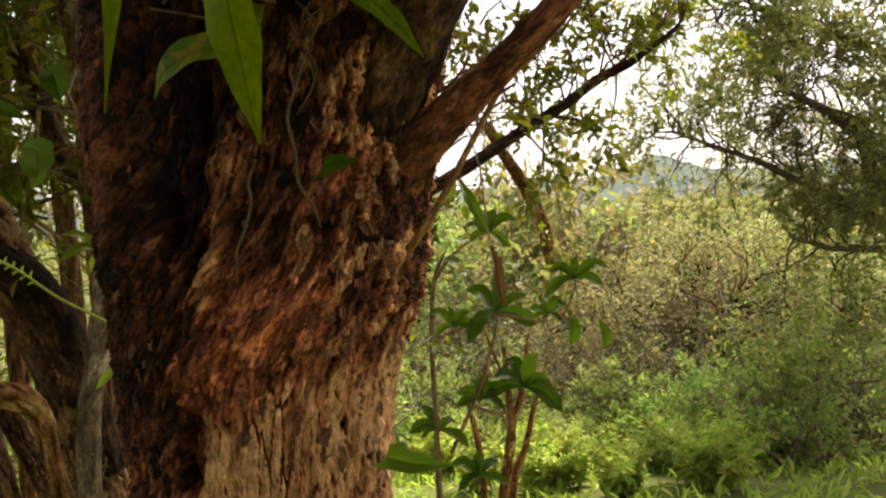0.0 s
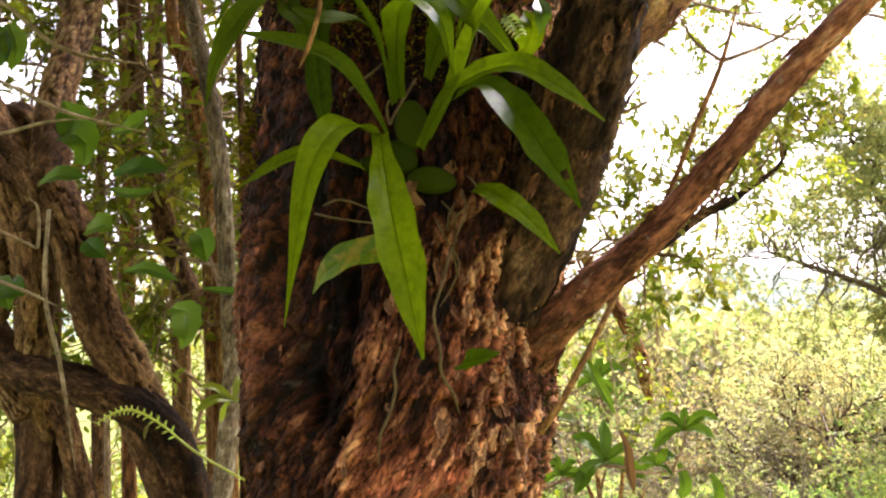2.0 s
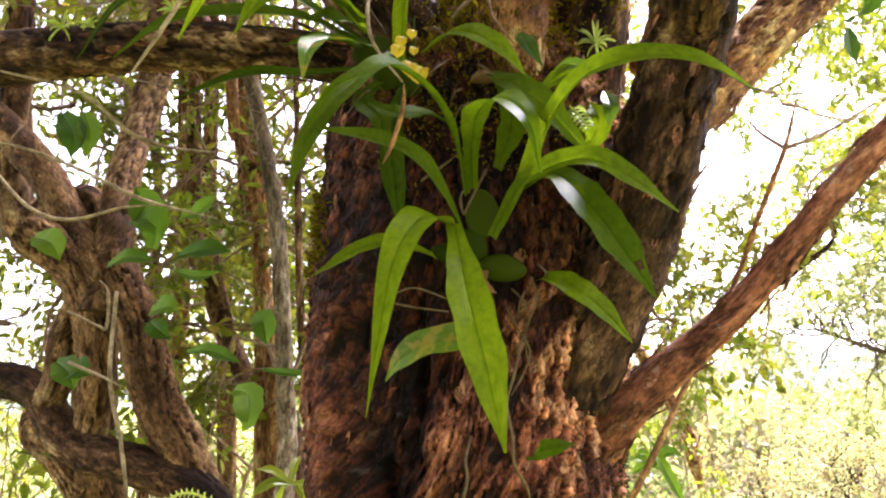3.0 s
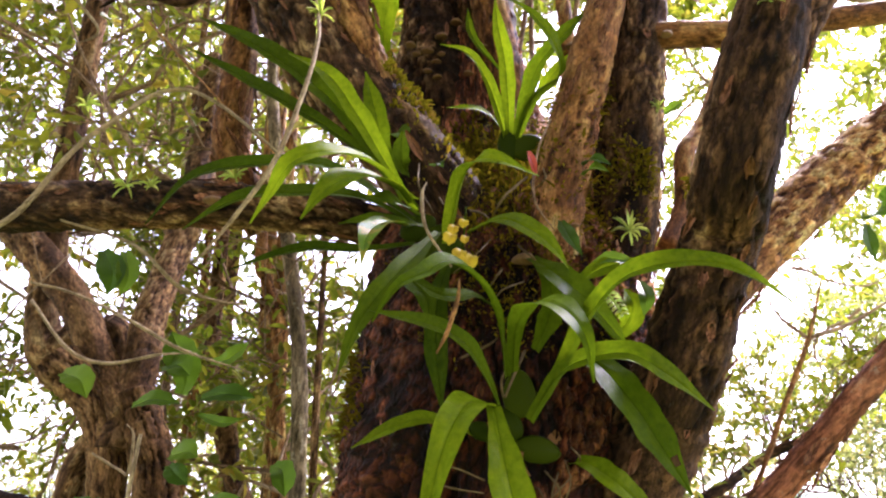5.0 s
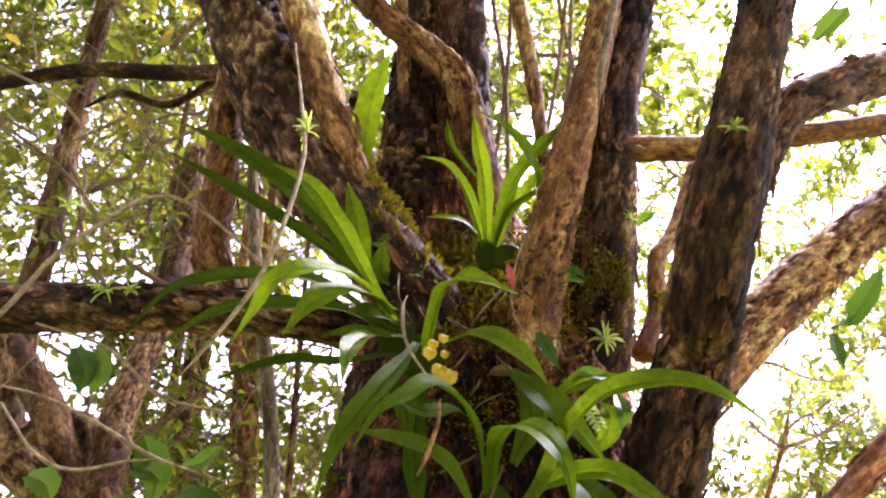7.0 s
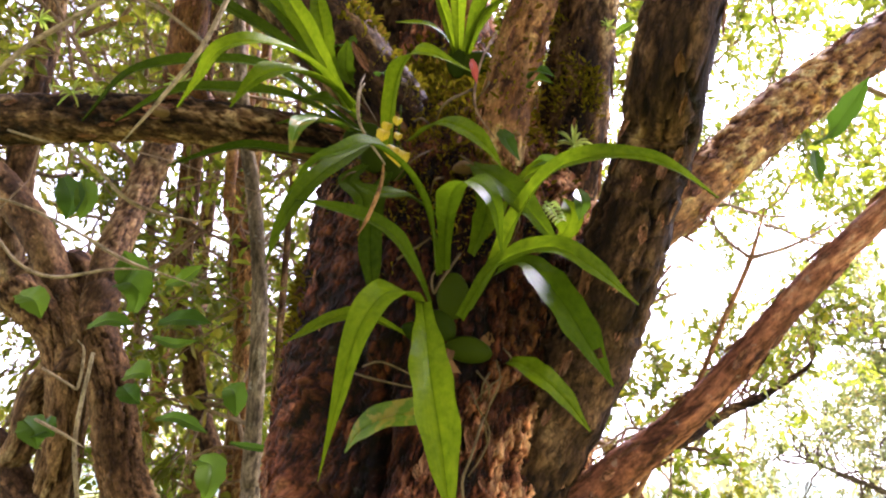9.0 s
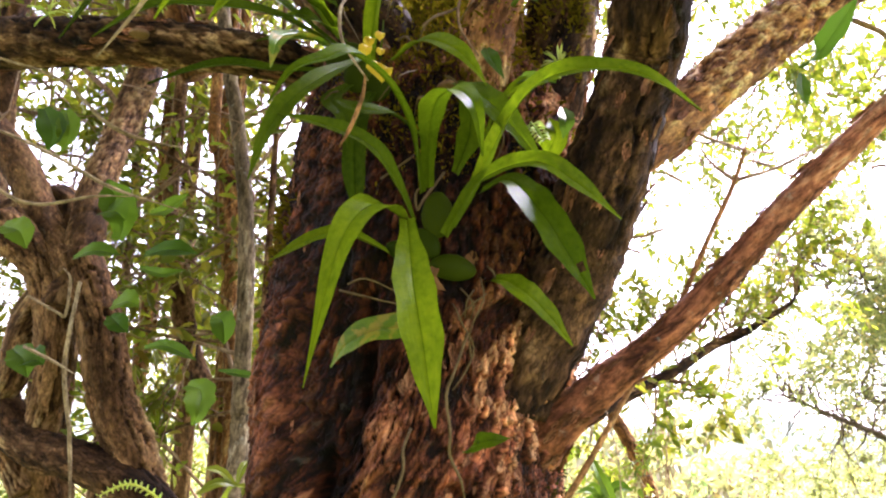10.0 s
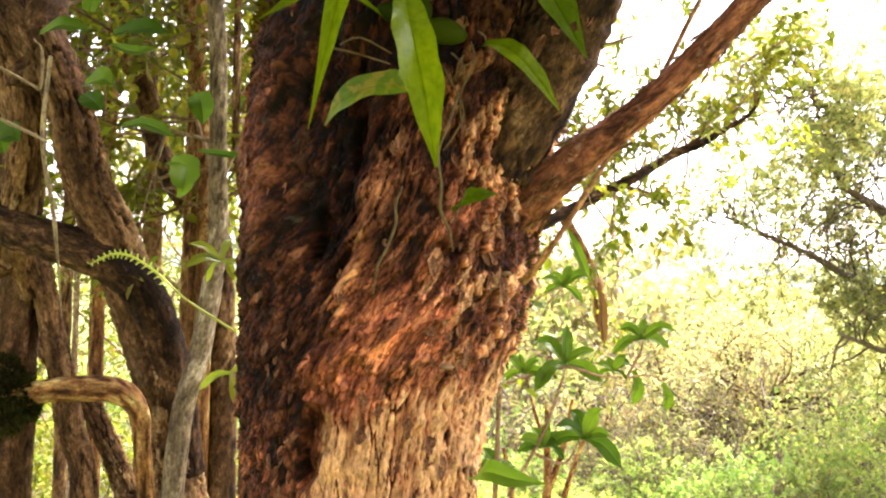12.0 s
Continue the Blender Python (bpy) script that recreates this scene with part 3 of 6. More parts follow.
    # bark: cracks between ribbons, flakes with lifted lower lips, fine fibre
    u, around = (turned % (2 * math.pi)) * 0.145, 2 * math.pi * 0.145
    jag = fbm(grain * np.array([190, 190, 90]), 3, 6) - 0.5
    slow = fbm(grain * np.array([26, 26, 9]) + 2.2, 3, 10) - 0.5
    tone, edge, under = plates(u + 0.012 * slow + 0.003 * jag, zz + 0.08 * slow + 0.01 * jag, around, 0.0078, 0.075, 3)
    tone2, edge2, under2 = plates(u + 0.008 * jag + 0.012 * slow, zz + 0.016 * jag, around, 0.0125, 0.024, 53)
    tone3, edge3, under3 = plates(u + 0.006 * jag, zz + 0.012 * jag + 0.02 * slow, around, 0.0055, 0.013, 57)
    crack = 1 - smooth(0.0, 0.1, edge)
    crack *= 0.25 + 0.75 * smooth(0.38, 0.58, vnoise(grain * np.array([40, 40, 14]), 14))
    fibre = (fbm(grain * np.array([330, 330, 40]), 3, 16) - 0.5) * (0.45 + 0.55 * ribbons)
    chips = fbm(grain * np.array([150, 150, 75]), 4, 18) - 0.5
    lip = np.clip(under2, 0, 0.6) * smooth(0.02, 0.12, edge2)
    lip3 = np.clip(under3, 0, 0.6) * smooth(0.02, 0.12, edge3)
    torn = smooth(0.45, 0.55, tone2) * smooth(0.02, 0.07, edge2)
    high = ribbons * (0.004 * tone - 0.006 * crack + 0.004 * lip3 + 0.003 * torn) + flaky * (0.005 * torn + 0.008 * lip + 0.004 * lip3 - 0.003) + (1 - ribbons) * (-0.0045 * crack + 0.004 * lip3) + 0.0022 * fibre + 0.003 * chips * (1 - ribbons) + 0.0012 * jag
    bare = smooth(0.5, 1.0, zz)
    rad = r + (shape + high) * (0.3 + 0.7 * bare)
    verts = np.stack([cx + rad * np.cos(a), cy + rad * np.sin(a), zz], 1)
    i, j = np.meshgrid(np.arange(n - 1), np.arange(m), indexing="ij")
    k = (j + 1) % m
    faces = np.stack([i * m + j, i * m + k, (i + 1) * m + k, (i + 1) * m + j], 2).reshape(-1, 4).tolist()
    faces += [list(range(m))[::-1], list(range((n - 1) * m, n * m))]
    me = mesh("trunk", verts, faces, BARK)
    calm = 0.5 + 0.34 * tone + 0.2 * tone3 + 0.3 * fibre + 0.3 * chips - 1.1 * crack + 0.5 * slow
    rough = 0.0 + 0.45 * tone2 * flaky + 0.38 * tone3 + 0.3 * torn * flaky + 0.25 * fibre + 0.5 * chips - 0.4 * crack - 0.45 * flaky * (1 - smooth(0.0, 0.12, edge2)) - 0.25 * (1 - smooth(0.0, 0.12, edge3)) + 0.2 * slow
    sheet = ribbons * (calm + 0.2) + (1 - ribbons) * (rough + 0.07)
    attribute(me, "grain", grain)
    attribute(me, "sheet", np.clip(sheet, 0, 1.2))
    attribute(me, "ribbons", ribbons)
    # outlined stains: old wet bark round the roots mixed with painted shade, and the face where sheets came off
    wet_shade = near_spot(x, zz, (-0.08, 1.56), 0.075, 0.19, 0.6 * rag)
    wet_shade = np.maximum(wet_shade, near_spot(x, zr, (-0.01, 1.7), 0.16, 0.15, 0.6 * rag))
    wet_shade = np.maximum(wet_shade, 0.8 * near_spot(x, zz, (-0.15, 1.39), 0.06, 0.13, 0.9 * rag))
    wet_shade = np.maximum(wet_shade, 0.55 * near_line(x, zr, (-0.14, 1.36), (0.035, 1.475), 0.032))
    wet_shade = np.maximum(wet_shade, 0.7 * near_spot(x, zz, (0.02, 1.452), 0.03, 0.014, 0.8 * rag))
    wet_shade = np.maximum(wet_shade, 0.6 * near_spot(x, zz, (-0.01, 1.26), 0.022, 0.06, 0.8 * rag))
    wet_shade = np.maximum(wet_shade, 0.6 * near_spot(x, zr, (-0.015, 1.52), 0.055, 0.09, 0.8 * rag))
    wet_shade = np.maximum(wet_shade, 0.5 * near_spot(x, zr, (-0.1, 1.3), 0.045, 0.06, 0.8 * rag))
    wet_shade = np.maximum(wet_shade, 0.75 * near_spot(x, zr, (-0.02, 1.9), 0.17, 0.13, 0.6 * rag))
    wet_shade = np.maximum(wet_shade, 0.6 * near_spot(x, zr, (-0.12, 1.5), 0.09, 0.15, 0.6 * rag))
    wet_shade = np.maximum(wet_shade, 0.75 * near_spot(x, zr, (-0.15, 1.74), 0.1, 0.17, 0.6 * rag))
    wet_shade *= 1 - 0.7 * near_line(x, zz, (-0.08, 1.395), (-0.028, 1.53), 0.02)
    wet_shade *= 1 - 0.45 * near_spot(x, zz, (-0.155, 1.54), 0.024, 0.09)
    peeled = near_spot(x, zr, (-0.015, 1.378), 0.06, 0.045, 0.9 * rag)
    peeled = np.maximum(peeled, near_spot(x, zr, (-0.075, 1.335), 0.045, 0.04, 0.9 * rag))
    peeled = np.maximum(peeled, near_line(x, zr, (-0.05, 1.4), (0.04, 1.5), 0.03) * smooth(-0.15, 0.05, rag2))
    attribute(me, "damp_shade", np.clip(wet_shade * (1 - 0.8 * ribbons * (zz < 1.36)), 0, 1))
    attribute(me, "peeled", 0.85 * np.clip(peeled, 0, 1) * (1 - 0.6 * ribbons))
    return me


old_tree = thing("tree", "old tree with flaking red-brown bark and many leaders", "tree", (TRUNK[0][0], TRUNK[0][1], 0))
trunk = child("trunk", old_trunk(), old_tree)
limb(old_tree, "limb", [(-0.015, 0.09, 1.815, 0.0453), (-0.07, 0.03, 1.882, 0.0439), (-0.142, 0.03, 1.98, 0.0457), (-0.218, 0.05, 2.085, 0.0517), (-0.286, 0.075, 2.236, 0.0581), (-0.355, 0.11, 2.412, 0.0587), (-0.44, 0.17, 2.657, 0.0581)], BARK_DARK, "dark leader leaning out over the side branch")
limb(old_tree, "bark_strip", [(-0.051, 0.015, 1.875, 0.0097), (-0.093, 0.015, 1.936, 0.0124), (-0.128, 0.015, 1.993, 0.0151), (-0.164, 0.015, 2.067, 0.0181), (-0.195, 0.015, 2.141, 0.0212), (-0.220, 0.015, 2.213, 0.0225), (-0.258, 0.015, 2.333, 0.0229)], BARK_RED, "pale ragged strip of loose bark", lumps=0.2, relief=0.008)
limb(old_tree, "limb", [(-0.295, 0.16, 1.91, 0.0237), (-0.336, 0.13, 1.992, 0.0239), (-0.337, 0.12, 2.104, 0.022), (-0.349, 0.14, 2.277, 0.0217), (-0.362, 0.18, 2.499, 0.0216)], BARK_RED)
limb(old_tree, "limb", [(0.029, 0.06, 1.751, 0.0311), (0.03, 0, 1.838, 0.0291), (0.048, 0, 1.935, 0.0277), (0.074, 0, 2.043, 0.0246), (0.115, 0.02, 2.196, 0.0209), (0.151, 0.04, 2.357, 0.0206), (0.203, 0.08, 2.569, 0.0206)], BARK_RED, "forward leader with stringy red-brown bark")
limb(old_tree, "limb", [(0.088, 0.08, 1.739, 0.0374), (0.106, 0.06, 1.858, 0.0374), (0.12, 0.05, 1.972, 0.0376), (0.134, 0.05, 2.105, 0.035), (0.163, 0.07, 2.253, 0.0344), (0.207, 0.1, 2.426, 0.0338), (0.272, 0.15, 2.677, 0.0338)], BARK_DARK)
limb(old_tree, "limb", [(0.062, 0.03, 1.534, 0.0429), (0.109, 0, 1.64, 0.0446), (0.133, -0.04, 1.705, 0.0393), (0.153, -0.07, 1.773, 0.0348), (0.165, -0.1, 1.822, 0.0325), (0.16, -0.15, 1.851, 0.0324), (0.179, -0.18, 1.935, 0.0324), (0.204, -0.19, 2.026, 0.027), (0.238, -0.19, 2.129, 0.0274), (0.281, -0.18, 2.272, 0.0257)], BARK_DARK, "dark leaning leader")
limb(old_tree, "limb", [(0.201, -0.17, 1.941, 0.0191), (0.238, -0.17, 2.008, 0.0194), (0.287, -0.16, 2.044, 0.0201), (0.383, -0.12, 2.103, 0.0223), (0.553, -0.05, 2.216, 0.0223)], BARK_LIMB)
limb(old_tree, "limb", [(0.117, 0.05, 2.1, 0.016), (0.166, 0.03, 2.097, 0.0163), (0.238, 0.03, 2.101, 0.015), (0.351, 0.04, 2.127, 0.014), (0.49, 0.06, 2.163, 0.0145), (0.65, 0.1, 2.225, 0.0132)], BARK_RED)
limb(old_tree, "limb", [(0.014, 0.2, 2.023, 0.0331), (-0.012, 0.18, 2.164, 0.0268), (-0.036, 0.17, 2.278, 0.0246), (-0.065, 0.17, 2.326, 0.0234), (-0.133, 0.18, 2.395, 0.0217), (-0.188, 0.19, 2.462, 0.0198), (-0.268, 0.2, 2.58, 0.0181)], BARK_RED)
limb(old_tree, "limb", [(-0.013, 0.24, 2.074, 0.0466), (-0.029, 0.25, 2.255, 0.044), (-0.034, 0.27, 2.451, 0.0432), (-0.039, 0.3, 2.65, 0.042)], BARK_DARK)
limb(old_tree, "limb", [(0.191, 0.1, 1.797, 0.0303), (0.292, 0.14, 1.894, 0.0313), (0.378, 0.17, 1.979, 0.0345), (0.465, 0.19, 2.052, 0.034), (0.585, 0.22, 2.147, 0.0347), (0.833, 0.3, 2.339, 0.0359)], BARK_RED, "stout rising side branch")
limb(old_tree, "limb", [(0.173, 0.12, 1.878, 0.0128), (0.204, 0.15, 1.945, 0.0123), (0.216, 0.17, 2.022, 0.0122), (0.252, 0.2, 2.077, 0.0113), (0.31, 0.25, 2.214, 0.0107)], BARK_RED)
limb(old_tree, "limb", [(-0.07, 0.12, 1.867, 0.0255), (-0.173, 0.1, 1.897, 0.0241), (-0.252, 0.08, 1.903, 0.0249), (-0.336, 0.07, 1.904, 0.0259), (-0.433, 0.08, 1.906, 0.0281), (-0.556, 0.1, 1.91, 0.0293), (-0.752, 0.15, 1.926, 0.0303)], BARK_DARK, "level side branch with moss tufts")
limb(old_tree, "limb", [(-0.335, 0.14, 2.277, 0.0116), (-0.459, 0.2, 2.315, 0.0123), (-0.605, 0.24, 2.347, 0.012), (-0.766, 0.3, 2.361, 0.0108), (-0.923, 0.34, 2.358, 0.0092)], BARK_DARK)
limb(old_tree, "limb", [(0.03, 0.12, 1.42, 0.034), (0.07, 0.07, 1.472, 0.031), (0.1, 0.035, 1.508, 0.0245), (0.122, 0.02, 1.528, 0.02), (0.148, 0.01, 1.551, 0.0178), (0.177, 0, 1.575, 0.0151), (0.211, -0.01, 1.605, 0.014), (0.255, -0.02, 1.653, 0.0135), (0.302, -0.035, 1.706, 0.0129), (0.348, -0.05, 1.754, 0.0118), (0.434, -0.08, 1.838, 0.0101)], BRANCH_RED, "smooth reddish outreaching branch", seed=4, relief=0.0018)
limb(old_tree, "limb", [(0.09, 0, 1.427, 0.0036), (0.106, -0.01, 1.448, 0.0031), (0.133, 0, 1.488, 0.0029), (0.168, 0.02, 1.542, 0.0027), (0.193, 0.035, 1.578, 0.0027), (0.228, 0.05, 1.632, 0.0026), (0.261, 0.06, 1.698, 0.0027), (0.296, 0.07, 1.766, 0.0025), (0.322, 0.08, 1.835, 0.002)], BARK_RED)
limb(old_tree, "limb", [(0.296, 0.07, 1.766, 0.0025), (0.341, 0.08, 1.783, 0.002), (0.382, 0.09, 1.806, 0.0014), (0.417, 0.1, 1.826, 0.0012)], TWIG)
limb(old_tree, "limb", [(0.296, 0.07, 1.766, 0.0022), (0.275, 0.08, 1.789, 0.0017), (0.264, 0.09, 1.817, 0.0012)], TWIG)
limb(old_tree, "limb", [(-0.074, 0.2, 1.989, 0.0617), (-0.094, 0.22, 2.114, 0.0582), (-0.106, 0.25, 2.243, 0.0459), (-0.105, 0.29, 2.386, 0.0429), (-0.092, 0.33, 2.548, 0.0391), (-0.086, 0.37, 2.746, 0.0372)], BARK_DARK)
limb(old_tree, "limb", [(-0.133, 0.22, 2.158, 0.0118), (-0.119, 0.24, 2.296, 0.0118), (-0.127, 0.26, 2.44, 0.0108), (-0.143, 0.3, 2.647, 0.0099)], BARK_RED)
limb(old_tree, "limb", [(0.09, 0.25, 2.209, 0.0107), (0.079, 0.28, 2.394, 0.0126), (0.062, 0.3, 2.55, 0.0144), (0.053, 0.33, 2.709, 0.0144)], BARK_RED)
limb(old_tree, "limb", [(0.114, 0.3, 2.21, 0.0039), (0.146, 0.33, 2.41, 0.0037), (0.167, 0.36, 2.633, 0.0036), (0.195, 0.4, 2.844, 0.0028)], TWIG)
limb(old_tree, "limb", [(0.041, 0.3, 2.208, 0.0038), (0.041, 0.33, 2.408, 0.0037), (0.024, 0.36, 2.629, 0.0036), (0.04, 0.4, 2.839, 0.0028)], TWIG)
limb(old_tree, "limb", [(0.161, 0.3, 2.211, 0.0039), (0.16, 0.33, 2.411, 0.0037), (0.141, 0.36, 2.632, 0.0036), (0.167, 0.4, 2.843, 0.0028)], TWIG)
limb(old_tree, "limb", [(0.015, 0.3, 2.207, 0.0038), (0.043, 0.33, 2.408, 0.0037), (0.059, 0.36, 2.63, 0.0036), (0.079, 0.4, 2.841, 0.0028)], TWIG)
limb(old_tree, "limb", [(0.084, 0.3, 2.209, 0.0039), (0.125, 0.33, 2.41, 0.0037), (0.157, 0.36, 2.633, 0.0036), (0.184, 0.4, 2.843, 0.0028)], TWIG)
limb(old_tree, "limb", [(-0.392, 0.22, 2.326, 0.0067), (-0.451, 0.2, 2.26, 0.0056), (-0.523, 0.2, 2.278, 0.0057), (-0.581, 0.22, 2.266, 0.0057)], BARK_DARK)
limb(old_tree, "limb", [(-0.208, 0.3, 2.347, 0.0152), (-0.145, 0.3, 2.343, 0.0143), (-0.082, 0.3, 2.361, 0.0162)], BARK_DARK)


def flake_mesh(seed):
    """A curled, ragged sheet of bark, about one unit long."""
    rng = np.random.default_rng(seed)
    verts, faces, n, m = [], [], 5, 4
    for i in range(n):
        s = i / (n - 1)
        half = 0.36 * math.sin(math.pi * (0.1 + 0.82 * s)) * rng.uniform(0.6, 1.2)
        for j in range(m):
            a = 2 * j / (m - 1) - 1
            verts.append((a * half + rng.normal(0, 0.03), 0.06 + 0.22 * (1 - s) ** 2 + 0.09 * a * a + rng.normal(0, 0.015), (s - 0.5) * (1 + rng.normal(0, 0.05)) + rng.normal(0, 0.03)))
    for i in range(n - 1):
        for j in range(m - 1):
            faces.append([i * m + j, i * m + j + 1, (i + 1) * m + j + 1, (i + 1) * m + j])
    me = mesh("bark_flake", verts, faces, FLAKE, False)
    attribute(me, "grain", np.array(verts) * 0.03 + seed)
    attribute(me, "sheet", np.full(len(verts), 0.5))
    return me


def bark_flakes(host, count, low, high, seed):
    """Loose flakes that stand off the trunk's own surface, on the side towards the path."""
    rng = random.Random(seed)
    kinds = [flake_mesh(900 + k) for k in range(8)]
    me = host.data
    normals, damp_shade = me.vertex_normals, me.attributes["damp_shade"]
    made = 0
    while made < count:
        k = rng.randrange(len(me.vertices))
        p, nrm = me.vertices[k].co, normals[k].vector
        if not (low < p.z < high) or p.y > 0.06 or damp_shade.data[k].value > 0.97 or rng.random() > 0.35 + 0.65 * (p.x > 0.0):
            continue
        made += 1
        out = Vector((p.x - TRUNK[8][0], p.y - 0.11, 0)).normalized()
        turn = out.to_track_quat("Y", "Z").to_matrix().to_4x4()
        size = rng.uniform(0.007, 0.017)
        ob = part("bark_flake", kinds[made % 8], old_tree)
        ob.matrix_basis = Matrix.Translation(-old_tree.location) @ Matrix.Translation(p) @ turn @ Matrix.Rotation(rng.gauss(0, 0.35), 4, "Y") @ Matrix.Diagonal((size * rng.uniform(0.5, 1.3), size * 0.6, size * rng.uniform(0.7, 1.6), 1))


def peeling_strips(host, rows, count, seed):
    """Long loose strips of bark that hang on a leader's own surface, along its run, on the side towards the path."""
    rng = random.Random(seed)
    kinds = [flake_mesh(950 + k) for k in range(6)]
    me = host.data
    line = np.array(rows)[:, :3]
    made = 0
    while made < count:
        k = rng.randrange(len(me.vertices))
        p, nrm = me.vertices[k].co, me.vertex_normals[k].vector
        if nrm.y > 0.25 or p.z > 2.5:
            continue
        made += 1
        i = int(np.argmin(((line - np.array(p)) ** 2).sum(1)))
        i = min(max(i, 1), len(line) - 1)
        up = Vector(line[i] - line[i - 1]).normalized()
        out = (nrm - up * nrm.dot(up)).normalized()
        turn = Matrix((up.cross(out) * -1, out, up)).transposed().to_4x4()
        size = rng.uniform(0.012, 0.034)
        ob = part("bark_strip", kinds[made % 6], old_tree)
        ob.matrix_basis = Matrix.Translation(-old_tree.location) @ Matrix.Translation(p - out * 0.001) @ turn @ Matrix.Rotation(rng.gauss(0, 0.12), 4, "Y") @ Matrix.Diagonal((rng.uniform(0.007, 0.014), size * 0.7, size * rng.choice((1, 1, -1)), 1))


def moss_patch(hosts, centre, reach, count, seed, size=0.007, look_of=MOSS):
    """Moss cushions on the bark itself, within reach of a centre."""
    rng = np.random.default_rng(seed)
    spots, ways = [], []
    for host in hosts:
        me = host.data
        co, no = np.empty(len(me.vertices) * 3), np.empty(len(me.vertices) * 3)
        me.vertices.foreach_get("co", co)
        me.vertex_normals.foreach_get("vector", no)
        co, no = co.reshape(-1, 3), no.reshape(-1, 3)
        near = (((co - np.array(centre)) / np.array(reach)) ** 2).sum(1) + 3.0 * (fbm(co * 55, 2, seed) - 0.5) < 1
        spots.append(co[near])
        ways.append(no[near])
    spots, ways = np.vstack(spots), np.vstack(ways)
    pick = rng.integers(0, len(spots), count)
    p = spots[pick] + rng.normal(0, 0.002, (count, 3))
    me = leaf_cloud("moss", p, ways[pick] + np.array([0, 0, 0.3]), size * rng.uniform(0.5, 1.5, count), look_of, seed, 0.35)
    tagged(child("moss", me, old_tree, "yellow-green moss"), kind="stuff")


wood = [ob for ob in old_tree.children if ob.type == "MESH"]
for k, ob in enumerate(wood):
    if ob.name in RUNS and max(r[3] for r in RUNS[ob.name]) > 0.02:
        peeling_strips(ob, RUNS[ob.name], 42, 60 + k)
moss_patch(wood, (-0.03, 0.04, 1.97), (0.07, 0.12, 0.07), 1500, 31)
moss_patch(wood, (-0.11, 0.02, 2.06), (0.03, 0.05, 0.09), 1200, 33)
moss_patch(wood, (0.11, 0.07, 1.42), (0.025, 0.05, 0.18), 350, 34, 0.0055, MOSS_DARK)
moss_patch(wood, (0.1, 0.1, 1.5), (0.025, 0.05, 0.1), 200, 38, 0.0055, MOSS_DARK)
moss_patch(wood, (-0.16, 0.1, 1.69), (0.03, 0.07, 0.05), 700, 35)
moss_patch(wood, (0.03, 0.0, 1.79), (0.09, 0.06, 0.05), 350, 36)
moss_patch(wood, (0.0, -0.01, 1.89), (0.1, 0.09, 0.06), 1100, 39, 0.008)
moss_patch(wood, (0.02, 0.1, 2.0), (0.13, 0.12, 0.06), 1500, 40, 0.008)
moss_patch(wood, (-0.02, 0.0, 1.93), (0.12, 0.12, 0.1), 5000, 43, 0.0042)
moss_patch(wood, (-0.02, -0.02, 1.8), (0.1, 0.1, 0.07), 2500, 44, 0.004)
moss_patch(wood, (0.12, -0.05, 1.9), (0.04, 0.08, 0.06), 500, 37)
bark_flakes(trunk, 260, 1.15, 1.95, 4)

# ---- neighbour trees ----
left_tree = thing("tree", "gnarled brown multi-stemmed tree with forked limbs", "tree", (-0.27, 0.45, 0))
limb(left_tree, "trunk", [(-0.33, 0.56, -0.1, 0.075), (-0.33, 0.53, 0.6, 0.06), (-0.325, 0.51, 0.95, 0.05), (-0.311, 0.5, 1.004, 0.0406), (-0.334, 0.5, 1.104, 0.0353), (-0.367, 0.5, 1.237, 0.0336), (-0.398, 0.49, 1.338, 0.0351), (-0.433, 0.47, 1.453, 0.0363), (-0.471, 0.45, 1.548, 0.0357), (-0.5, 0.44, 1.659, 0.0338), (-0.54, 0.44, 1.754, 0.0304)], BARK_LIMB, "gnarled brown main stem")
limb(left_tree, "limb", [(-0.555, 0.44, 1.667, 0.0326), (-0.549, 0.47, 1.79, 0.0287), (-0.565, 0.52, 1.883, 0.0272), (-0.567, 0.58, 1.997, 0.0265), (-0.569, 0.65, 2.128, 0.03), (-0.585, 0.72, 2.284, 0.0302), (-0.611, 0.8, 2.541, 0.0297)], BARK_LIMB)
limb(left_tree, "limb", [(-0.545, 0.44, 1.716, 0.0259), (-0.61, 0.47, 1.801, 0.0269), (-0.674, 0.49, 1.898, 0.0289), (-0.75, 0.52, 1.975, 0.03), (-0.856, 0.56, 2.063, 0.0297), (-1.074, 0.65, 2.229, 0.0289)], BARK_LIMB)
limb(left_tree, "limb", [(-0.896, 0.56, 1.619, 0.0290), (-0.775, 0.53, 1.589, 0.0290), (-0.678, 0.5, 1.567, 0.0285), (-0.598, 0.47, 1.484, 0.0291), (-0.482, 0.45, 1.45, 0.03), (-0.395, 0.46, 1.4, 0.031), (-0.352, 0.49, 1.28, 0.03), (-0.325, 0.5, 1.12, 0.028)], BARK_DARK)
limb(left_tree, "limb", [(-0.549, 0.45, 1.701, 0.0174), (-0.51, 0.46, 1.667, 0.0192), (-0.478, 0.46, 1.601, 0.0207), (-0.464, 0.46, 1.536, 0.0239), (-0.45, 0.45, 1.473, 0.0201)], BARK_LIMB)
limb(left_tree, "limb", [(-0.554, 0.45, 1.761, 0.0200), (-0.585, 0.45, 1.694, 0.0220), (-0.618, 0.46, 1.638, 0.0209), (-0.628, 0.47, 1.573, 0.0222), (-0.674, 0.5, 1.509, 0.0212), (-0.637, 0.5, 1.459, 0.0175), (-0.601, 0.5, 1.41, 0.0174)], BARK_LIMB)
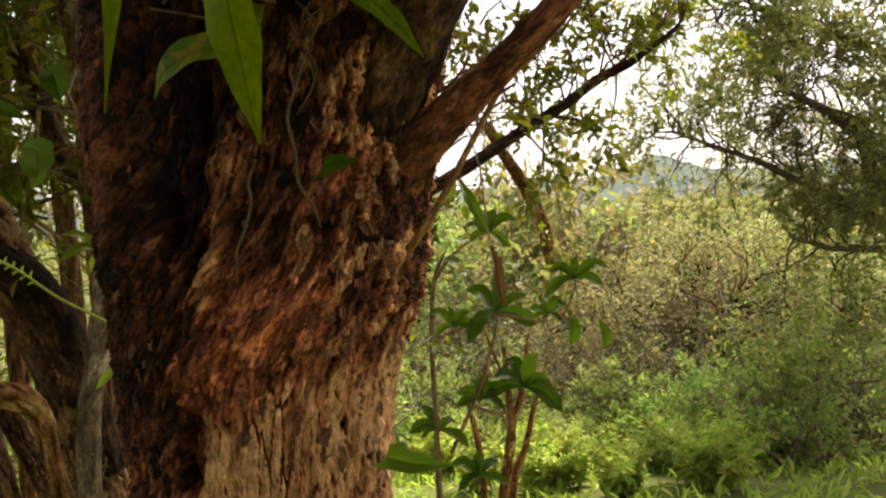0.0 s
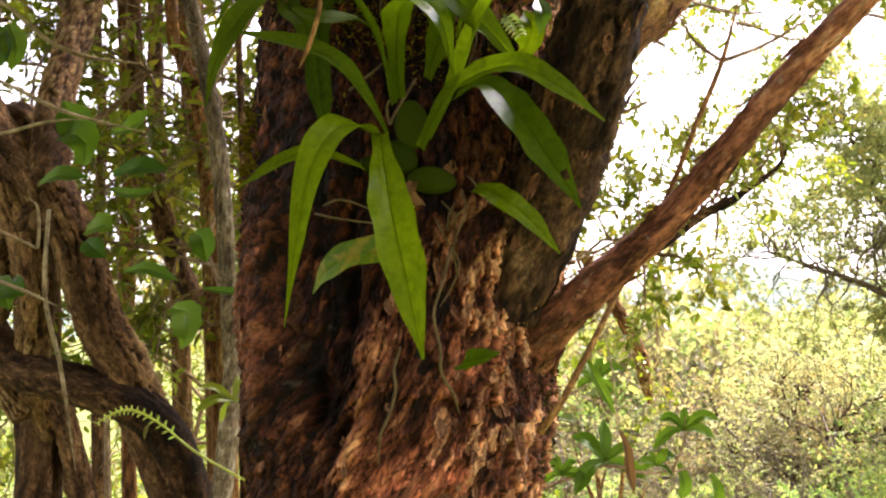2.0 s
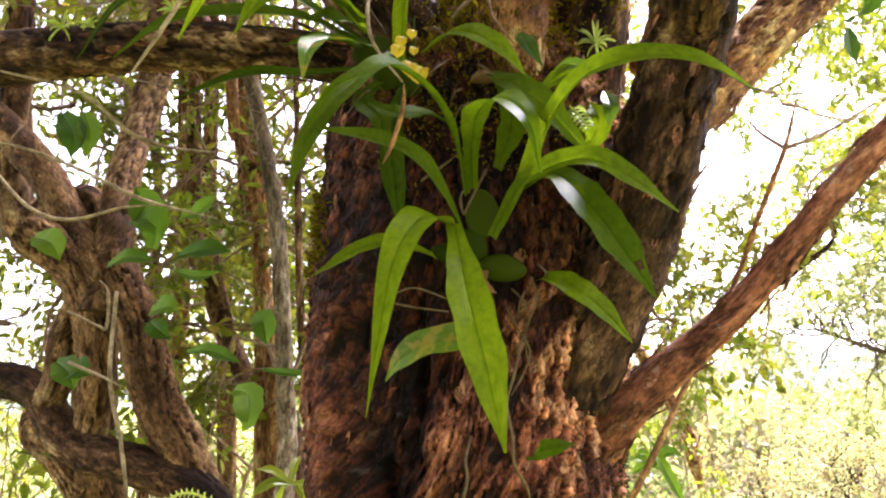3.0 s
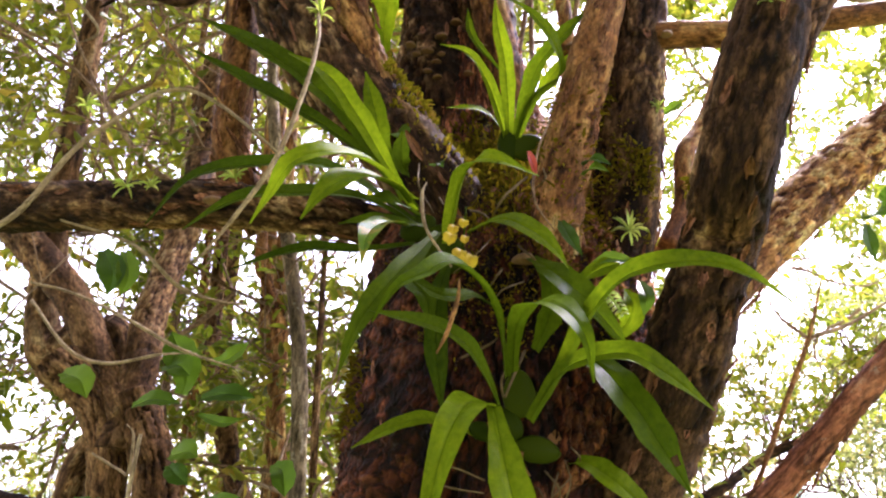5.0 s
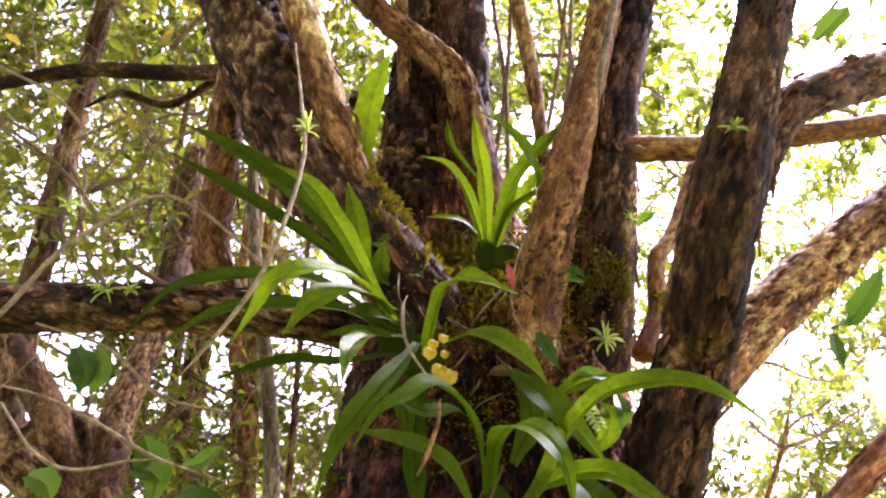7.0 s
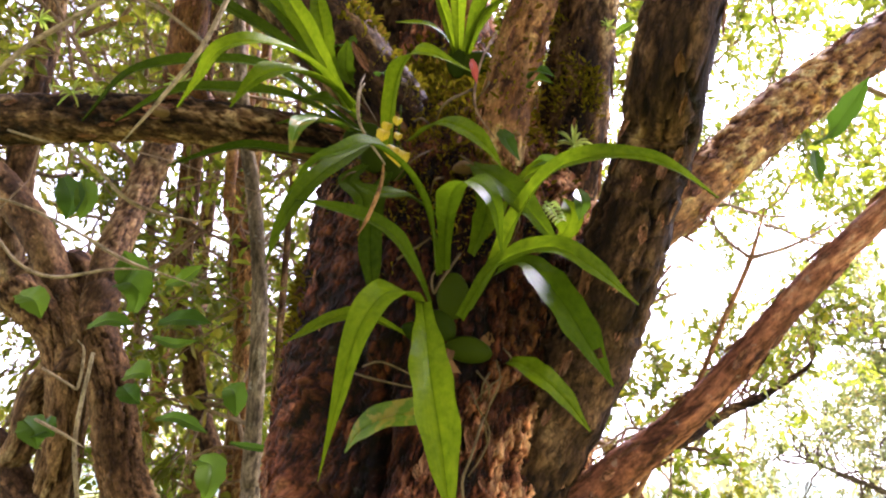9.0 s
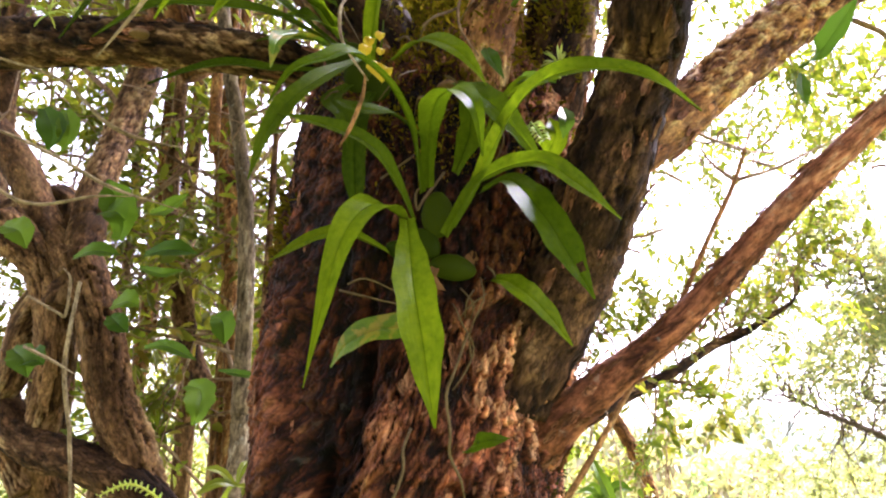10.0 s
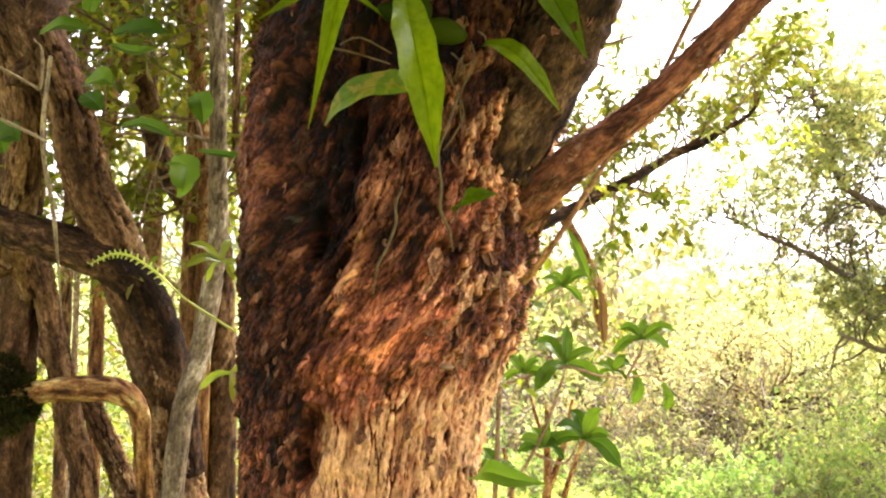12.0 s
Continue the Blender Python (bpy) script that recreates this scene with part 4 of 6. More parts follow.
limb(left_tree, "limb", [(-0.615, 0.62, 1.451, 0.0232), (-0.585, 0.6, 1.379, 0.021), (-0.557, 0.6, 1.271, 0.0213), (-0.534, 0.6, 1.163, 0.0228), (-0.506, 0.6, 1.039, 0.0235), (-0.5, 0.62, 0.5, 0.035), (-0.52, 0.65, -0.05, 0.045)], BARK_LIMB)
limb(left_tree, "limb", [(-0.544, 0.68, 1.205, 0.0202), (-0.496, 0.66, 1.134, 0.0191), (-0.457, 0.65, 1.053, 0.0205), (-0.427, 0.64, 0.973, 0.0211), (-0.42, 0.66, 0.4, 0.035), (-0.43, 0.68, -0.05, 0.042)], BARK_LIMB)
limb(left_tree, "limb", [(-0.703, 0.7, 1.391, 0.0163), (-0.654, 0.68, 1.336, 0.0145), (-0.595, 0.66, 1.263, 0.0135)], BARK_LIMB)
limb(left_tree, "limb", [(-0.669, 0.45, 1.799, 0.0373), (-0.595, 0.45, 1.73, 0.0306), (-0.56, 0.45, 1.601, 0.0272), (-0.588, 0.5, 1.465, 0.0247), (-0.581, 0.55, 1.38, 0.022)], BARK_LIMB)
limb(left_tree, "limb", [(-0.584, 0.42, 1.22, 0.0118), (-0.535, 0.41, 1.242, 0.0149), (-0.487, 0.4, 1.255, 0.0168), (-0.434, 0.4, 1.259, 0.0181), (-0.393, 0.4, 1.256, 0.0182), (-0.371, 0.41, 1.227, 0.0144), (-0.37, 0.43, 1.169, 0.0126), (-0.367, 0.46, 1.082, 0.0129)], BARK_RED, "broken cross branch with frayed bark")


def sapling(rows, bark, label):
    ob = thing("sapling", label, "sapling", (rows[0][0], rows[0][1], 0), "saplings behind the old tree")
    limb(ob, "stem", rows, bark, relief=0.2 * rows[-2][3], sides=22, step=0.016)
    rng = random.Random(int(rows[1][0] * 1000))
    runs, places, ways, sizes = [], [], [], []
    line = spline(rows, 6)
    for k in range(7):
        p = line[int(len(line) * rng.uniform(0.45, 0.97)) - 1]
        a = rng.uniform(0, 6.28)
        g = growth(rng.randrange(9999), p[:3], (math.cos(a), abs(math.sin(a)), rng.uniform(-0.1, 0.7)), 0.36, 0.0045, 1, (5,), 0.5, 0.0, 0.25, 4, 0.032)
        for whole, some in zip((runs, places, ways, sizes), g):
            whole.extend(some)
    tagged(child("twig_growth", joined_tubes("twig_growth", runs, TWIG), ob), kind="stuff")
    tagged(child("foliage", leaf_cloud("foliage", places, ways, sizes, LEAF_SHADE, rng.randrange(999)), ob), kind="stuff")
    return ob


sapling([(-0.335, 0.4, -0.03, 0.02), (-0.32, 0.41, 0.6, 0.015), (-0.321, 0.42, 1.148, 0.0157), (-0.298, 0.44, 1.312, 0.0153), (-0.284, 0.45, 1.45, 0.0147), (-0.287, 0.455, 1.548, 0.014), (-0.286, 0.45, 1.546, 0.0132), (-0.299, 0.45, 1.793, 0.0125), (-0.33, 0.45, 1.978, 0.012), (-0.355, 0.44, 2.094, 0.0113), (-0.4, 0.47, 2.4, 0.009), (-0.42, 0.5, 3, 0.005)], BARK_GREY, "slender grey sapling stem with pale lichen blotches")
sapling([(-0.358, 0.7, -0.05, 0.0176), (-0.348, 0.7, 0.699, 0.0165), (-0.358, 0.7, 1.397, 0.0153), (-0.363, 0.7, 1.548, 0.0147), (-0.384, 0.7, 1.767, 0.0141), (-0.396, 0.7, 1.923, 0.0164), (-0.428, 0.7, 2.01, 0.0124), (-0.446, 0.7, 2.154, 0.0116), (-0.476, 0.75, 3.2, 0.007)], BARK_RED, "reddish sapling stem with a crooked bend")
sapling([(-0.646, 1, -0.05, 0.0164), (-0.636, 1, 0.779, 0.0154), (-0.646, 1, 1.558, 0.0143), (-0.641, 1, 1.725, 0.0146), (-0.638, 1, 1.923, 0.0136), (-0.648, 1, 2.183, 0.0102), (-0.678, 1.05, 3.2, 0.0061)], BARK_RED, "thin red-brown sapling stem")
sapling([(-0.791, 1.2, -0.05, 0.0168), (-0.781, 1.2, 0.742, 0.0158), (-0.791, 1.2, 1.484, 0.0146), (-0.787, 1.2, 1.749, 0.0136), (-0.775, 1.2, 2.042, 0.0125), (-0.798, 1.2, 2.322, 0.0129), (-0.828, 1.25, 3.2, 0.0077)], BARK_LIMB, "thin brown sapling stem")
sapling([(-0.631, 1.3, -0.05, 0.0276), (-0.621, 1.3, 0.834, 0.0259), (-0.631, 1.3, 1.668, 0.024), (-0.656, 1.3, 1.884, 0.0245), (-0.682, 1.3, 2.093, 0.022), (-0.68, 1.3, 2.372, 0.0195), (-0.71, 1.35, 3.2, 0.0117)], BARK_LIMB, "knobbly brown sapling stem")
sapling([(-0.377, 0.72, -0.05, 0.0172), (-0.367, 0.72, 0.742, 0.0162), (-0.377, 0.72, 1.483, 0.015), (-0.375, 0.75, 1.608, 0.0133), (-0.398, 0.75, 1.793, 0.0134), (-0.411, 0.75, 1.959, 0.0134), (-0.441, 0.8, 3.2, 0.008)], BARK_RED, "slim straight reddish sapling stem")
sapling([(-0.316, 0.72, -0.05, 0.0298), (-0.306, 0.72, 0.523, 0.028), (-0.316, 0.72, 1.047, 0.0259), (-0.331, 0.75, 1.302, 0.0225), (-0.36, 0.8, 1.487, 0.0233), (-0.433, 0.85, 1.552, 0.0219), (-0.512, 0.9, 1.678, 0.0225), (-0.547, 0.9, 1.824, 0.0248), (-0.581, 0.9, 1.959, 0.017), (-0.611, 0.95, 3.2, 0.0102)], BARK_LIMB, "leaning brown stem with a broken stub")
sapling([(-0.793, 1.4, -0.05, 0.0168), (-0.783, 1.4, 0.749, 0.0158), (-0.793, 1.4, 1.498, 0.0146), (-0.773, 1.4, 1.822, 0.0132), (-0.78, 1.4, 2.119, 0.0118), (-0.81, 1.45, 3.2, 0.0071)], BARK_RED, "thin red-brown sapling stem")
sapling([(-0.729, 1.1, -0.05, 0.0072), (-0.719, 1.1, 0.756, 0.0068), (-0.729, 1.1, 1.512, 0.0063), (-0.732, 1.1, 1.828, 0.0057), (-0.736, 1.1, 2.019, 0.0051), (-0.766, 1.15, 3.2, 0.0031)], TWIG, "wiry brown sapling stem")
sapling([(-0.414, 0.8, -0.05, 0.0183), (-0.404, 0.8, 0.919, 0.0172), (-0.414, 0.8, 1.839, 0.0159), (-0.43, 0.8, 1.923, 0.0152), (-0.449, 0.8, 2.011, 0.0133), (-0.479, 0.85, 3.2, 0.008)], BARK_RED, "thin red-brown sapling stem")
sapling([(-0.639, 0.6, -0.05, 0.04), (-0.629, 0.6, 0.893, 0.0376), (-0.639, 0.6, 1.786, 0.0348), (-0.703, 0.6, 1.866, 0.0329), (-0.789, 0.6, 1.951, 0.029), (-0.819, 0.65, 3.2, 0.0174)], BARK_LIMB, "leaning thick brown stem")
sapling([(-0.264, 0.6, -0.05, 0.0106), (-0.254, 0.6, 0.713, 0.0099), (-0.264, 0.6, 1.426, 0.0092), (-0.285, 0.6, 1.592, 0.0074), (-0.298, 0.6, 1.778, 0.0065), (-0.328, 0.65, 3.2, 0.0039)], BARK_LIMB, "thin brown sapling stem")


# dry twig tangle round the gnarled tree
rng = np.random.default_rng(77)
for k in range(46):
    start = (rng.uniform(-1.4, -0.35), rng.uniform(0.5, 1.6), rng.uniform(1.5, 2.9) if k < 26 else rng.uniform(1.95, 2.7))
    runs = growth(820 + k, start, (rng.normal(0, 1), rng.normal(0, 0.5), rng.normal(0, 0.7)), 0.55, 0.006, 2, (2, 3), 0.6, 0.0, 0.22, 0, 0.04)[0]
    tagged(child("twig_growth", joined_tubes("twig_growth", runs, TWIG), left_tree, "dry bare twigs"), kind="stuff")


def moss_ball(at, radius, seed):
    """A cushion of dark moss clasping a branch."""
    rng = np.random.default_rng(seed)
    d = rng.normal(0, 1, (1600, 3))
    d /= np.linalg.norm(d, axis=1)[:, None]
    r = radius * (0.3 + 1.3 * fbm(d * 1.8 + seed, 3, seed))
    me = leaf_cloud("moss", np.array(at) + d * r[:, None], d, rng.uniform(0.004, 0.011, 1600), MOSS_DARK, seed, 0.4)
    tagged(child("moss", me, left_tree, "dark green moss cushion"), kind="stuff")


moss_ball((-0.551, 0.4, 1.277), 0.02, 5)
moss_ball((-0.537, 0.4, 1.251), 0.024, 22)
moss_ball((-0.546, 0.4, 1.22), 0.022, 8)
moss_ball((-0.519, 0.4, 1.231), 0.014, 45)
# ---- orchids ----
def blade(parent, name, rows, width, material, label="", fold=0.22, hole=0.0, facing=(0.0, -1.0, 0.55), belly=0.5, taper=0.0):
    """A strap leaf along its midrib: narrow at the foot, widest past the middle, pointed at the tip."""
    line = spline(rows, 10)
    tan = np.gradient(line, axis=0)
    tan /= np.linalg.norm(tan, axis=1)[:, None]
    raw = np.cross(tan, np.array(facing))
    start = int(np.argmax(np.linalg.norm(raw, axis=1)))
    side = np.zeros_like(raw)
    side[start] = raw[start] / np.linalg.norm(raw[start])
    for order in (range(start + 1, len(raw)), range(start - 1, -1, -1)):
        last = side[start]
        for k in order:
            s = raw[k] if raw[k] @ last >= 0 else -raw[k]
            s = 0.6 * last + 0.4 * s
            s = s - tan[k] * (s @ tan[k])
            last = side[k] = s / np.linalg.norm(s)
    up = np.cross(side, tan)
    run = np.r_[0, np.cumsum(np.linalg.norm(np.diff(line, axis=0), axis=1))]
    s = run / run[-1]
    half = width / 2 * np.clip(0.42 + 0.62 * smooth(0, belly, s), 0, 1) * (1 - smooth(belly + 0.12, 1.06, s) ** 1.3) * (1 - taper * smooth(belly, 0.75, s))
    rng = random.Random(int(abs(line[-1][0]) * 9000 + abs(line[-1][2]) * 7000))
    wave = [rng.uniform(0, 6.28), rng.uniform(14, 24)]
    cols = np.array([-1, -0.72, -0.36, -0.06, 0, 0.06, 0.36, 0.72, 1])
    verts, uv = [], []
    for k, c in enumerate(line):
        for a in cols:
            edge = 1 + 0.05 * math.sin(wave[1] * s[k] * 1.7 + wave[0] + a)
            lift = fold * half[k] * abs(a) ** 1.3 - (0.0012 if abs(a) < 0.03 else 0) + 0.05 * half[k] * abs(a) * math.sin(wave[1] * s[k] + 2 * a + wave[0])
            verts.append(c + side[k] * a * half[k] * edge + up[k] * lift)
            uv.append((a, s[k] * run[-1] / width, 0))
    m, faces = len(cols), []
    for k in range(len(line) - 1):
        for a in range(m - 1):
            if hole and abs(s[k] - hole) < 0.018 and a in (1, 2):
                continue
            faces.append([k * m + a, k * m + a + 1, (k + 1) * m + a + 1, (k + 1) * m + a])
    me = mesh(name, verts, faces, material)
    attribute(me, "blade", np.array(uv))
    return child(name, me, parent, label)


def bulb(parent, at, wide, high, tilt):
    """A pseudobulb: a flattened egg with shallow ribs."""
    bm = bmesh.new()
    bmesh.ops.create_uvsphere(bm, u_segments=20, v_segments=12, radius=0.5)
    for v in bm.verts:
        a = math.atan2(v.co.y, v.co.x)
        taper = 1 - 0.35 * max(0, v.co.z)
        v.co.x *= wide * taper * (1 + 0.04 * math.cos(5 * a))
        v.co.y *= wide * 0.42 * taper * (1 + 0.04 * math.cos(5 * a))
        v.co.z *= high
    bm.transform(Matrix.Translation(at) @ Matrix.Rotation(radians(tilt), 4, "Y"))
    me = bpy.data.meshes.new("pseudobulb")
    bm.to_mesh(me)
    bm.free()
    me.polygons.foreach_set("use_smooth", [True] * len(me.polygons))
    me.materials.append(BULB_SHADED)
    child("pseudobulb", me, parent)


low_orchid = thing("orchid", "orchid with arching strap leaves rooted on the trunk", "orchid", (0.0, -0.05, 1.62), "orchids on the old tree")
blade(low_orchid, "leaf", [(-0.03, -0.1, 1.666), (-0.021, -0.16, 1.605), (-0.011, -0.19, 1.554), (-0.002, -0.2, 1.502)], 0.0285, ORCHID, fold=0.25)
blade(low_orchid, "leaf", [(-0.032, -0.1, 1.667), (-0.051, -0.16, 1.66), (-0.066, -0.2, 1.627), (-0.076, -0.2, 1.584), (-0.088, -0.19, 1.525)], 0.0275, ORCHID, belly=0.2, taper=0.25)
blade(low_orchid, "leaf", [(-0.011, -0.06, 1.617), (-0.022, -0.1, 1.583), (-0.051, -0.1, 1.577), (-0.074, -0.09, 1.566), (-0.088, -0.07, 1.55)], 0.0245, ORCHID_OLD, label="yellow-spotted ageing leaf")
blade(low_orchid, "leaf", [(0.03, -0.05, 1.707), (0.053, -0.08, 1.708), (0.076, -0.11, 1.672), (0.096, -0.12, 1.635), (0.113, -0.127, 1.601)], 0.0297, ORCHID, label="leaf with an insect hole", hole=0.83)
blade(low_orchid, "leaf", [(0.028, -0.02, 1.63), (0.047, -0.05, 1.63), (0.063, -0.08, 1.616), (0.085, -0.07, 1.599), (0.107, -0.06, 1.574)], 0.0211, ORCHID)
blade(low_orchid, "leaf", [(0, -0.08, 1.659), (0.021, -0.1, 1.692), (0.04, -0.12, 1.702), (0.069, -0.14, 1.703), (0.096, -0.14, 1.689), (0.134, -0.128, 1.663)], 0.0212, ORCHID, fold=0.3)
blade(low_orchid, "leaf", [(0.007, -0.07, 1.67), (0.023, -0.09, 1.697), (0.041, -0.12, 1.732), (0.061, -0.15, 1.755), (0.086, -0.17, 1.763), (0.128, -0.17, 1.766), (0.156, -0.17, 1.756), (0.189, -0.16, 1.739)], 0.0197, ORCHID, fold=0.4)
blade(low_orchid, "leaf", [(-0.014, -0.09, 1.696), (-0.014, -0.13, 1.722), (-0.008, -0.2, 1.723), (0.005, -0.25, 1.709), (0.017, -0.275, 1.685), (0.022, -0.27, 1.657)], 0.0214, ORCHID, fold=0.2)
blade(low_orchid, "leaf", [(-0.019, -0.09, 1.692), (-0.027, -0.13, 1.727), (-0.042, -0.18, 1.744), (-0.065, -0.22, 1.747), (-0.081, -0.24, 1.732), (-0.098, -0.25, 1.719), (-0.112, -0.25, 1.696)], 0.0165, ORCHID, fold=0.35)
blade(low_orchid, "leaf", [(-0.025, -0.08, 1.669), (-0.035, -0.11, 1.686), (-0.053, -0.14, 1.708), (-0.077, -0.15, 1.719), (-0.108, -0.16, 1.724), (-0.127, -0.16, 1.728)], 0.0154, ORCHID_SHADED, fold=0.35)
blade(low_orchid, "leaf", [(-0.07, -0.03, 1.809), (-0.078, -0.07, 1.759), (-0.077, -0.08, 1.713), (-0.071, -0.08, 1.664)], 0.0200, ORCHID_SHADED)
blade(low_orchid, "leaf", [(-0.045, -0.05, 1.65), (-0.077, -0.08, 1.658), (-0.103, -0.085, 1.654), (-0.145, -0.07, 1.635)], 0.0133, ORCHID, fold=0.3)
blade(low_orchid, "leaf", [(0.004, -0.06, 1.804), (0.018, -0.1, 1.78), (0.037, -0.12, 1.756), (0.058, -0.11, 1.737), (0.079, -0.1, 1.714)], 0.0266, ORCHID)
blade(low_orchid, "leaf", [(0.033, -0.05, 1.756), (0.043, -0.08, 1.774), (0.058, -0.1, 1.782), (0.092, -0.1, 1.792)], 0.0187, ORCHID)
blade(low_orchid, "leaf", [(0.008, -0.05, 1.723), (0.019, -0.08, 1.751), (0.015, -0.1, 1.773), (0.005, -0.09, 1.787)], 0.0223, ORCHID)
blade(low_orchid, "leaf", [(-0.024, -0.04, 1.762), (-0.046, -0.09, 1.76), (-0.071, -0.12, 1.751), (-0.095, -0.1, 1.768)], 0.0155, ORCHID_SHADED)
blade(low_orchid, "leaf", [(0.077, 0, 1.755), (0.088, -0.03, 1.75), (0.097, -0.04, 1.767), (0.092, -0.03, 1.786)], 0.0242, ORCHID)
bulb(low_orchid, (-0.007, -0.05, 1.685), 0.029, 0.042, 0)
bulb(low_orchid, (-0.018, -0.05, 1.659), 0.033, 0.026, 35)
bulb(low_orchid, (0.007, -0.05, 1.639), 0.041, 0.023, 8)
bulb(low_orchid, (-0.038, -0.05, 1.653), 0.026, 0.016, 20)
limb(low_orchid, "root", [(-0.023, -0.045, 1.505, 0.0012), (-0.028, -0.06, 1.488, 0.0012), (-0.027, -0.06, 1.473, 0.0012), (-0.034, -0.06, 1.451, 0.0012), (-0.041, -0.055, 1.437, 0.0012), (-0.044, -0.04, 1.413, 0.0012)], ROOT, sides=6, relief=0, step=.01)
limb(low_orchid, "root", [(0.021, -0.06, 1.582, 0.0012), (0.011, -0.08, 1.549, 0.0011), (0.005, -0.08, 1.53, 0.0011), (0.009, -0.075, 1.503, 0.0012), (0.009, -0.07, 1.485, 0.0012), (0.018, -0.06, 1.467, 0.0012), (0.022, -0.05, 1.451, 0.0012)], ROOT, sides=6, relief=0, step=.01)
limb(low_orchid, "root", [(-0.083, -0.08, 1.611, 0.0009), (-0.064, -0.09, 1.605, 0.0009), (-0.037, -0.075, 1.602, 0.0009)], ROOT, sides=6, relief=0, step=.01)
limb(low_orchid, "root", [(0.009, -0.05, 1.608, 0.0007), (0.017, -0.06, 1.589, 0.0007), (0.027, -0.05, 1.571, 0.0007), (0.02, -0.05, 1.551, 0.0007), (0.01, -0.055, 1.536, 0.0007)], ROOT, sides=6, relief=0, step=.01)
limb(low_orchid, "root", [(0.031, -0.05, 1.631, 0.0007), (0.034, -0.06, 1.611, 0.0007), (0.023, -0.06, 1.584, 0.0007), (0.025, -0.05, 1.562, 0.0007)], ROOT, sides=6, relief=0, step=.01)
limb(low_orchid, "root", [(-0.002, -0.06, 1.72, 0.0012), (-0.018, -0.1, 1.682, 0.0011), (-0.022, -0.1, 1.674, 0.0011), (-0.024, -0.1, 1.687, 0.0011), (-0.019, -0.09, 1.699, 0.0011)], ROOT, sides=6, relief=0, step=.01)
limb(low_orchid, "root", [(-0.056, -0.06, 1.713, 0.0012), (-0.034, -0.09, 1.718, 0.0011), (-0.027, -0.09, 1.724, 0.0011)], ROOT, sides=6, relief=0, step=.01)
limb(low_orchid, "root", [(-0.079, -0.06, 1.62, 0.0009), (-0.062, -0.08, 1.621, 0.0009), (-0.036, -0.07, 1.612, 0.0009)], ROOT, sides=6, relief=0, step=.01)
blade(low_orchid, "leaf", [(0.023, -0.04, 1.487), (0.027, -0.075, 1.493), (0.04, -0.085, 1.497), (0.055, -0.08, 1.499)], .0155, ORCHID, label="small young leaf")
blade(low_orchid, "sheath", [(0.016, -0.02, 1.67), (0.021, -0.04, 1.656), (0.03, -0.04, 1.642)], 0.0142, SHEATH, label="dry brown bulb sheath")
blade(low_orchid, "sheath", [(-0.005, -0.05, 1.641), (-0.011, -0.07, 1.625), (0.002, -0.06, 1.617)], 0.0117, SHEATH, label="dry brown bulb sheath")
blade(low_orchid, "sheath", [(-0.032, -0.06, 1.66), (-0.024, -0.08, 1.637), (-0.018, -0.07, 1.625)], 0.0106, SHEATH, label="dry brown bulb sheath")
limb(low_orchid, "root", [(0.037, -0.045, 1.642, 0.0009), (0.042, -0.06, 1.633, 0.0009), (0.044, -0.045, 1.629, 0.0009)], ROOT, sides=6, relief=0, step=.01)
limb(low_orchid, "root", [(0.026, -0.045, 1.621, 0.0009), (0.02, -0.06, 1.608, 0.0009), (0.019, -0.045, 1.597, 0.0009)], ROOT, sides=6, relief=0, step=.01)
limb(low_orchid, "root", [(0.015, -0.045, 1.622, 0.0009), (0.025, -0.06, 1.607, 0.0009), (0.024, -0.045, 1.596, 0.0009)], ROOT, sides=6, relief=0, step=.01)
limb(low_orchid, "root", [(0.037, -0.045, 1.618, 0.0006), (0.022, -0.06, 1.604, 0.0006), (0.013, -0.045, 1.594, 0.0006)], ROOT, sides=6, relief=0, step=.01)
side_orchid = thing("orchid", "orchid with many long narrow leaves in the fork", "orchid", (-0.08, -0.03, 1.86), "orchids on the old tree")
blade(side_orchid, "leaf", [(-0.102, -0.04, 1.856), (-0.134, -0.06, 1.893), (-0.182, -0.06, 1.958), (-0.26, -0.02, 2.038), (-0.36, 0.03, 2.117)], 0.0254, ORCHID, fold=0.4)
blade(side_orchid, "leaf", [(-0.107, -0.04, 1.867), (-0.157, -0.06, 1.91), (-0.223, -0.05, 1.959), (-0.293, -0.02, 2.013), (-0.359, 0, 2.059)], 0.0167, ORCHID_SHADED, fold=0.4)
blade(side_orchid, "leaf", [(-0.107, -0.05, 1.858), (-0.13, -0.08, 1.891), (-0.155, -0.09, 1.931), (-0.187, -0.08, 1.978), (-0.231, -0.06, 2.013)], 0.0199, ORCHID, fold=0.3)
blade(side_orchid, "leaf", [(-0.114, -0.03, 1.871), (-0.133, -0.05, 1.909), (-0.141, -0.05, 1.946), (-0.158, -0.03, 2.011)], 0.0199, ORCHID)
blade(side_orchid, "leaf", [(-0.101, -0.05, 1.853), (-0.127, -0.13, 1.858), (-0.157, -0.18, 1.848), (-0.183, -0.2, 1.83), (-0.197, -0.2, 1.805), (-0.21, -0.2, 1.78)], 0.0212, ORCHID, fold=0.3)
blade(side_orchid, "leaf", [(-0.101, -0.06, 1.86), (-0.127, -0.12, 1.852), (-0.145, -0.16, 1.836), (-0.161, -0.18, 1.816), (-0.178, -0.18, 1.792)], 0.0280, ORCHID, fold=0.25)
blade(side_orchid, "leaf", [(-0.101, -0.04, 1.845), (-0.17, -0.1, 1.87), (-0.23, -0.12, 1.865), (-0.286, -0.12, 1.852), (-0.33, -0.1, 1.816)], 0.0175, ORCHID_SHADED, fold=0.35)
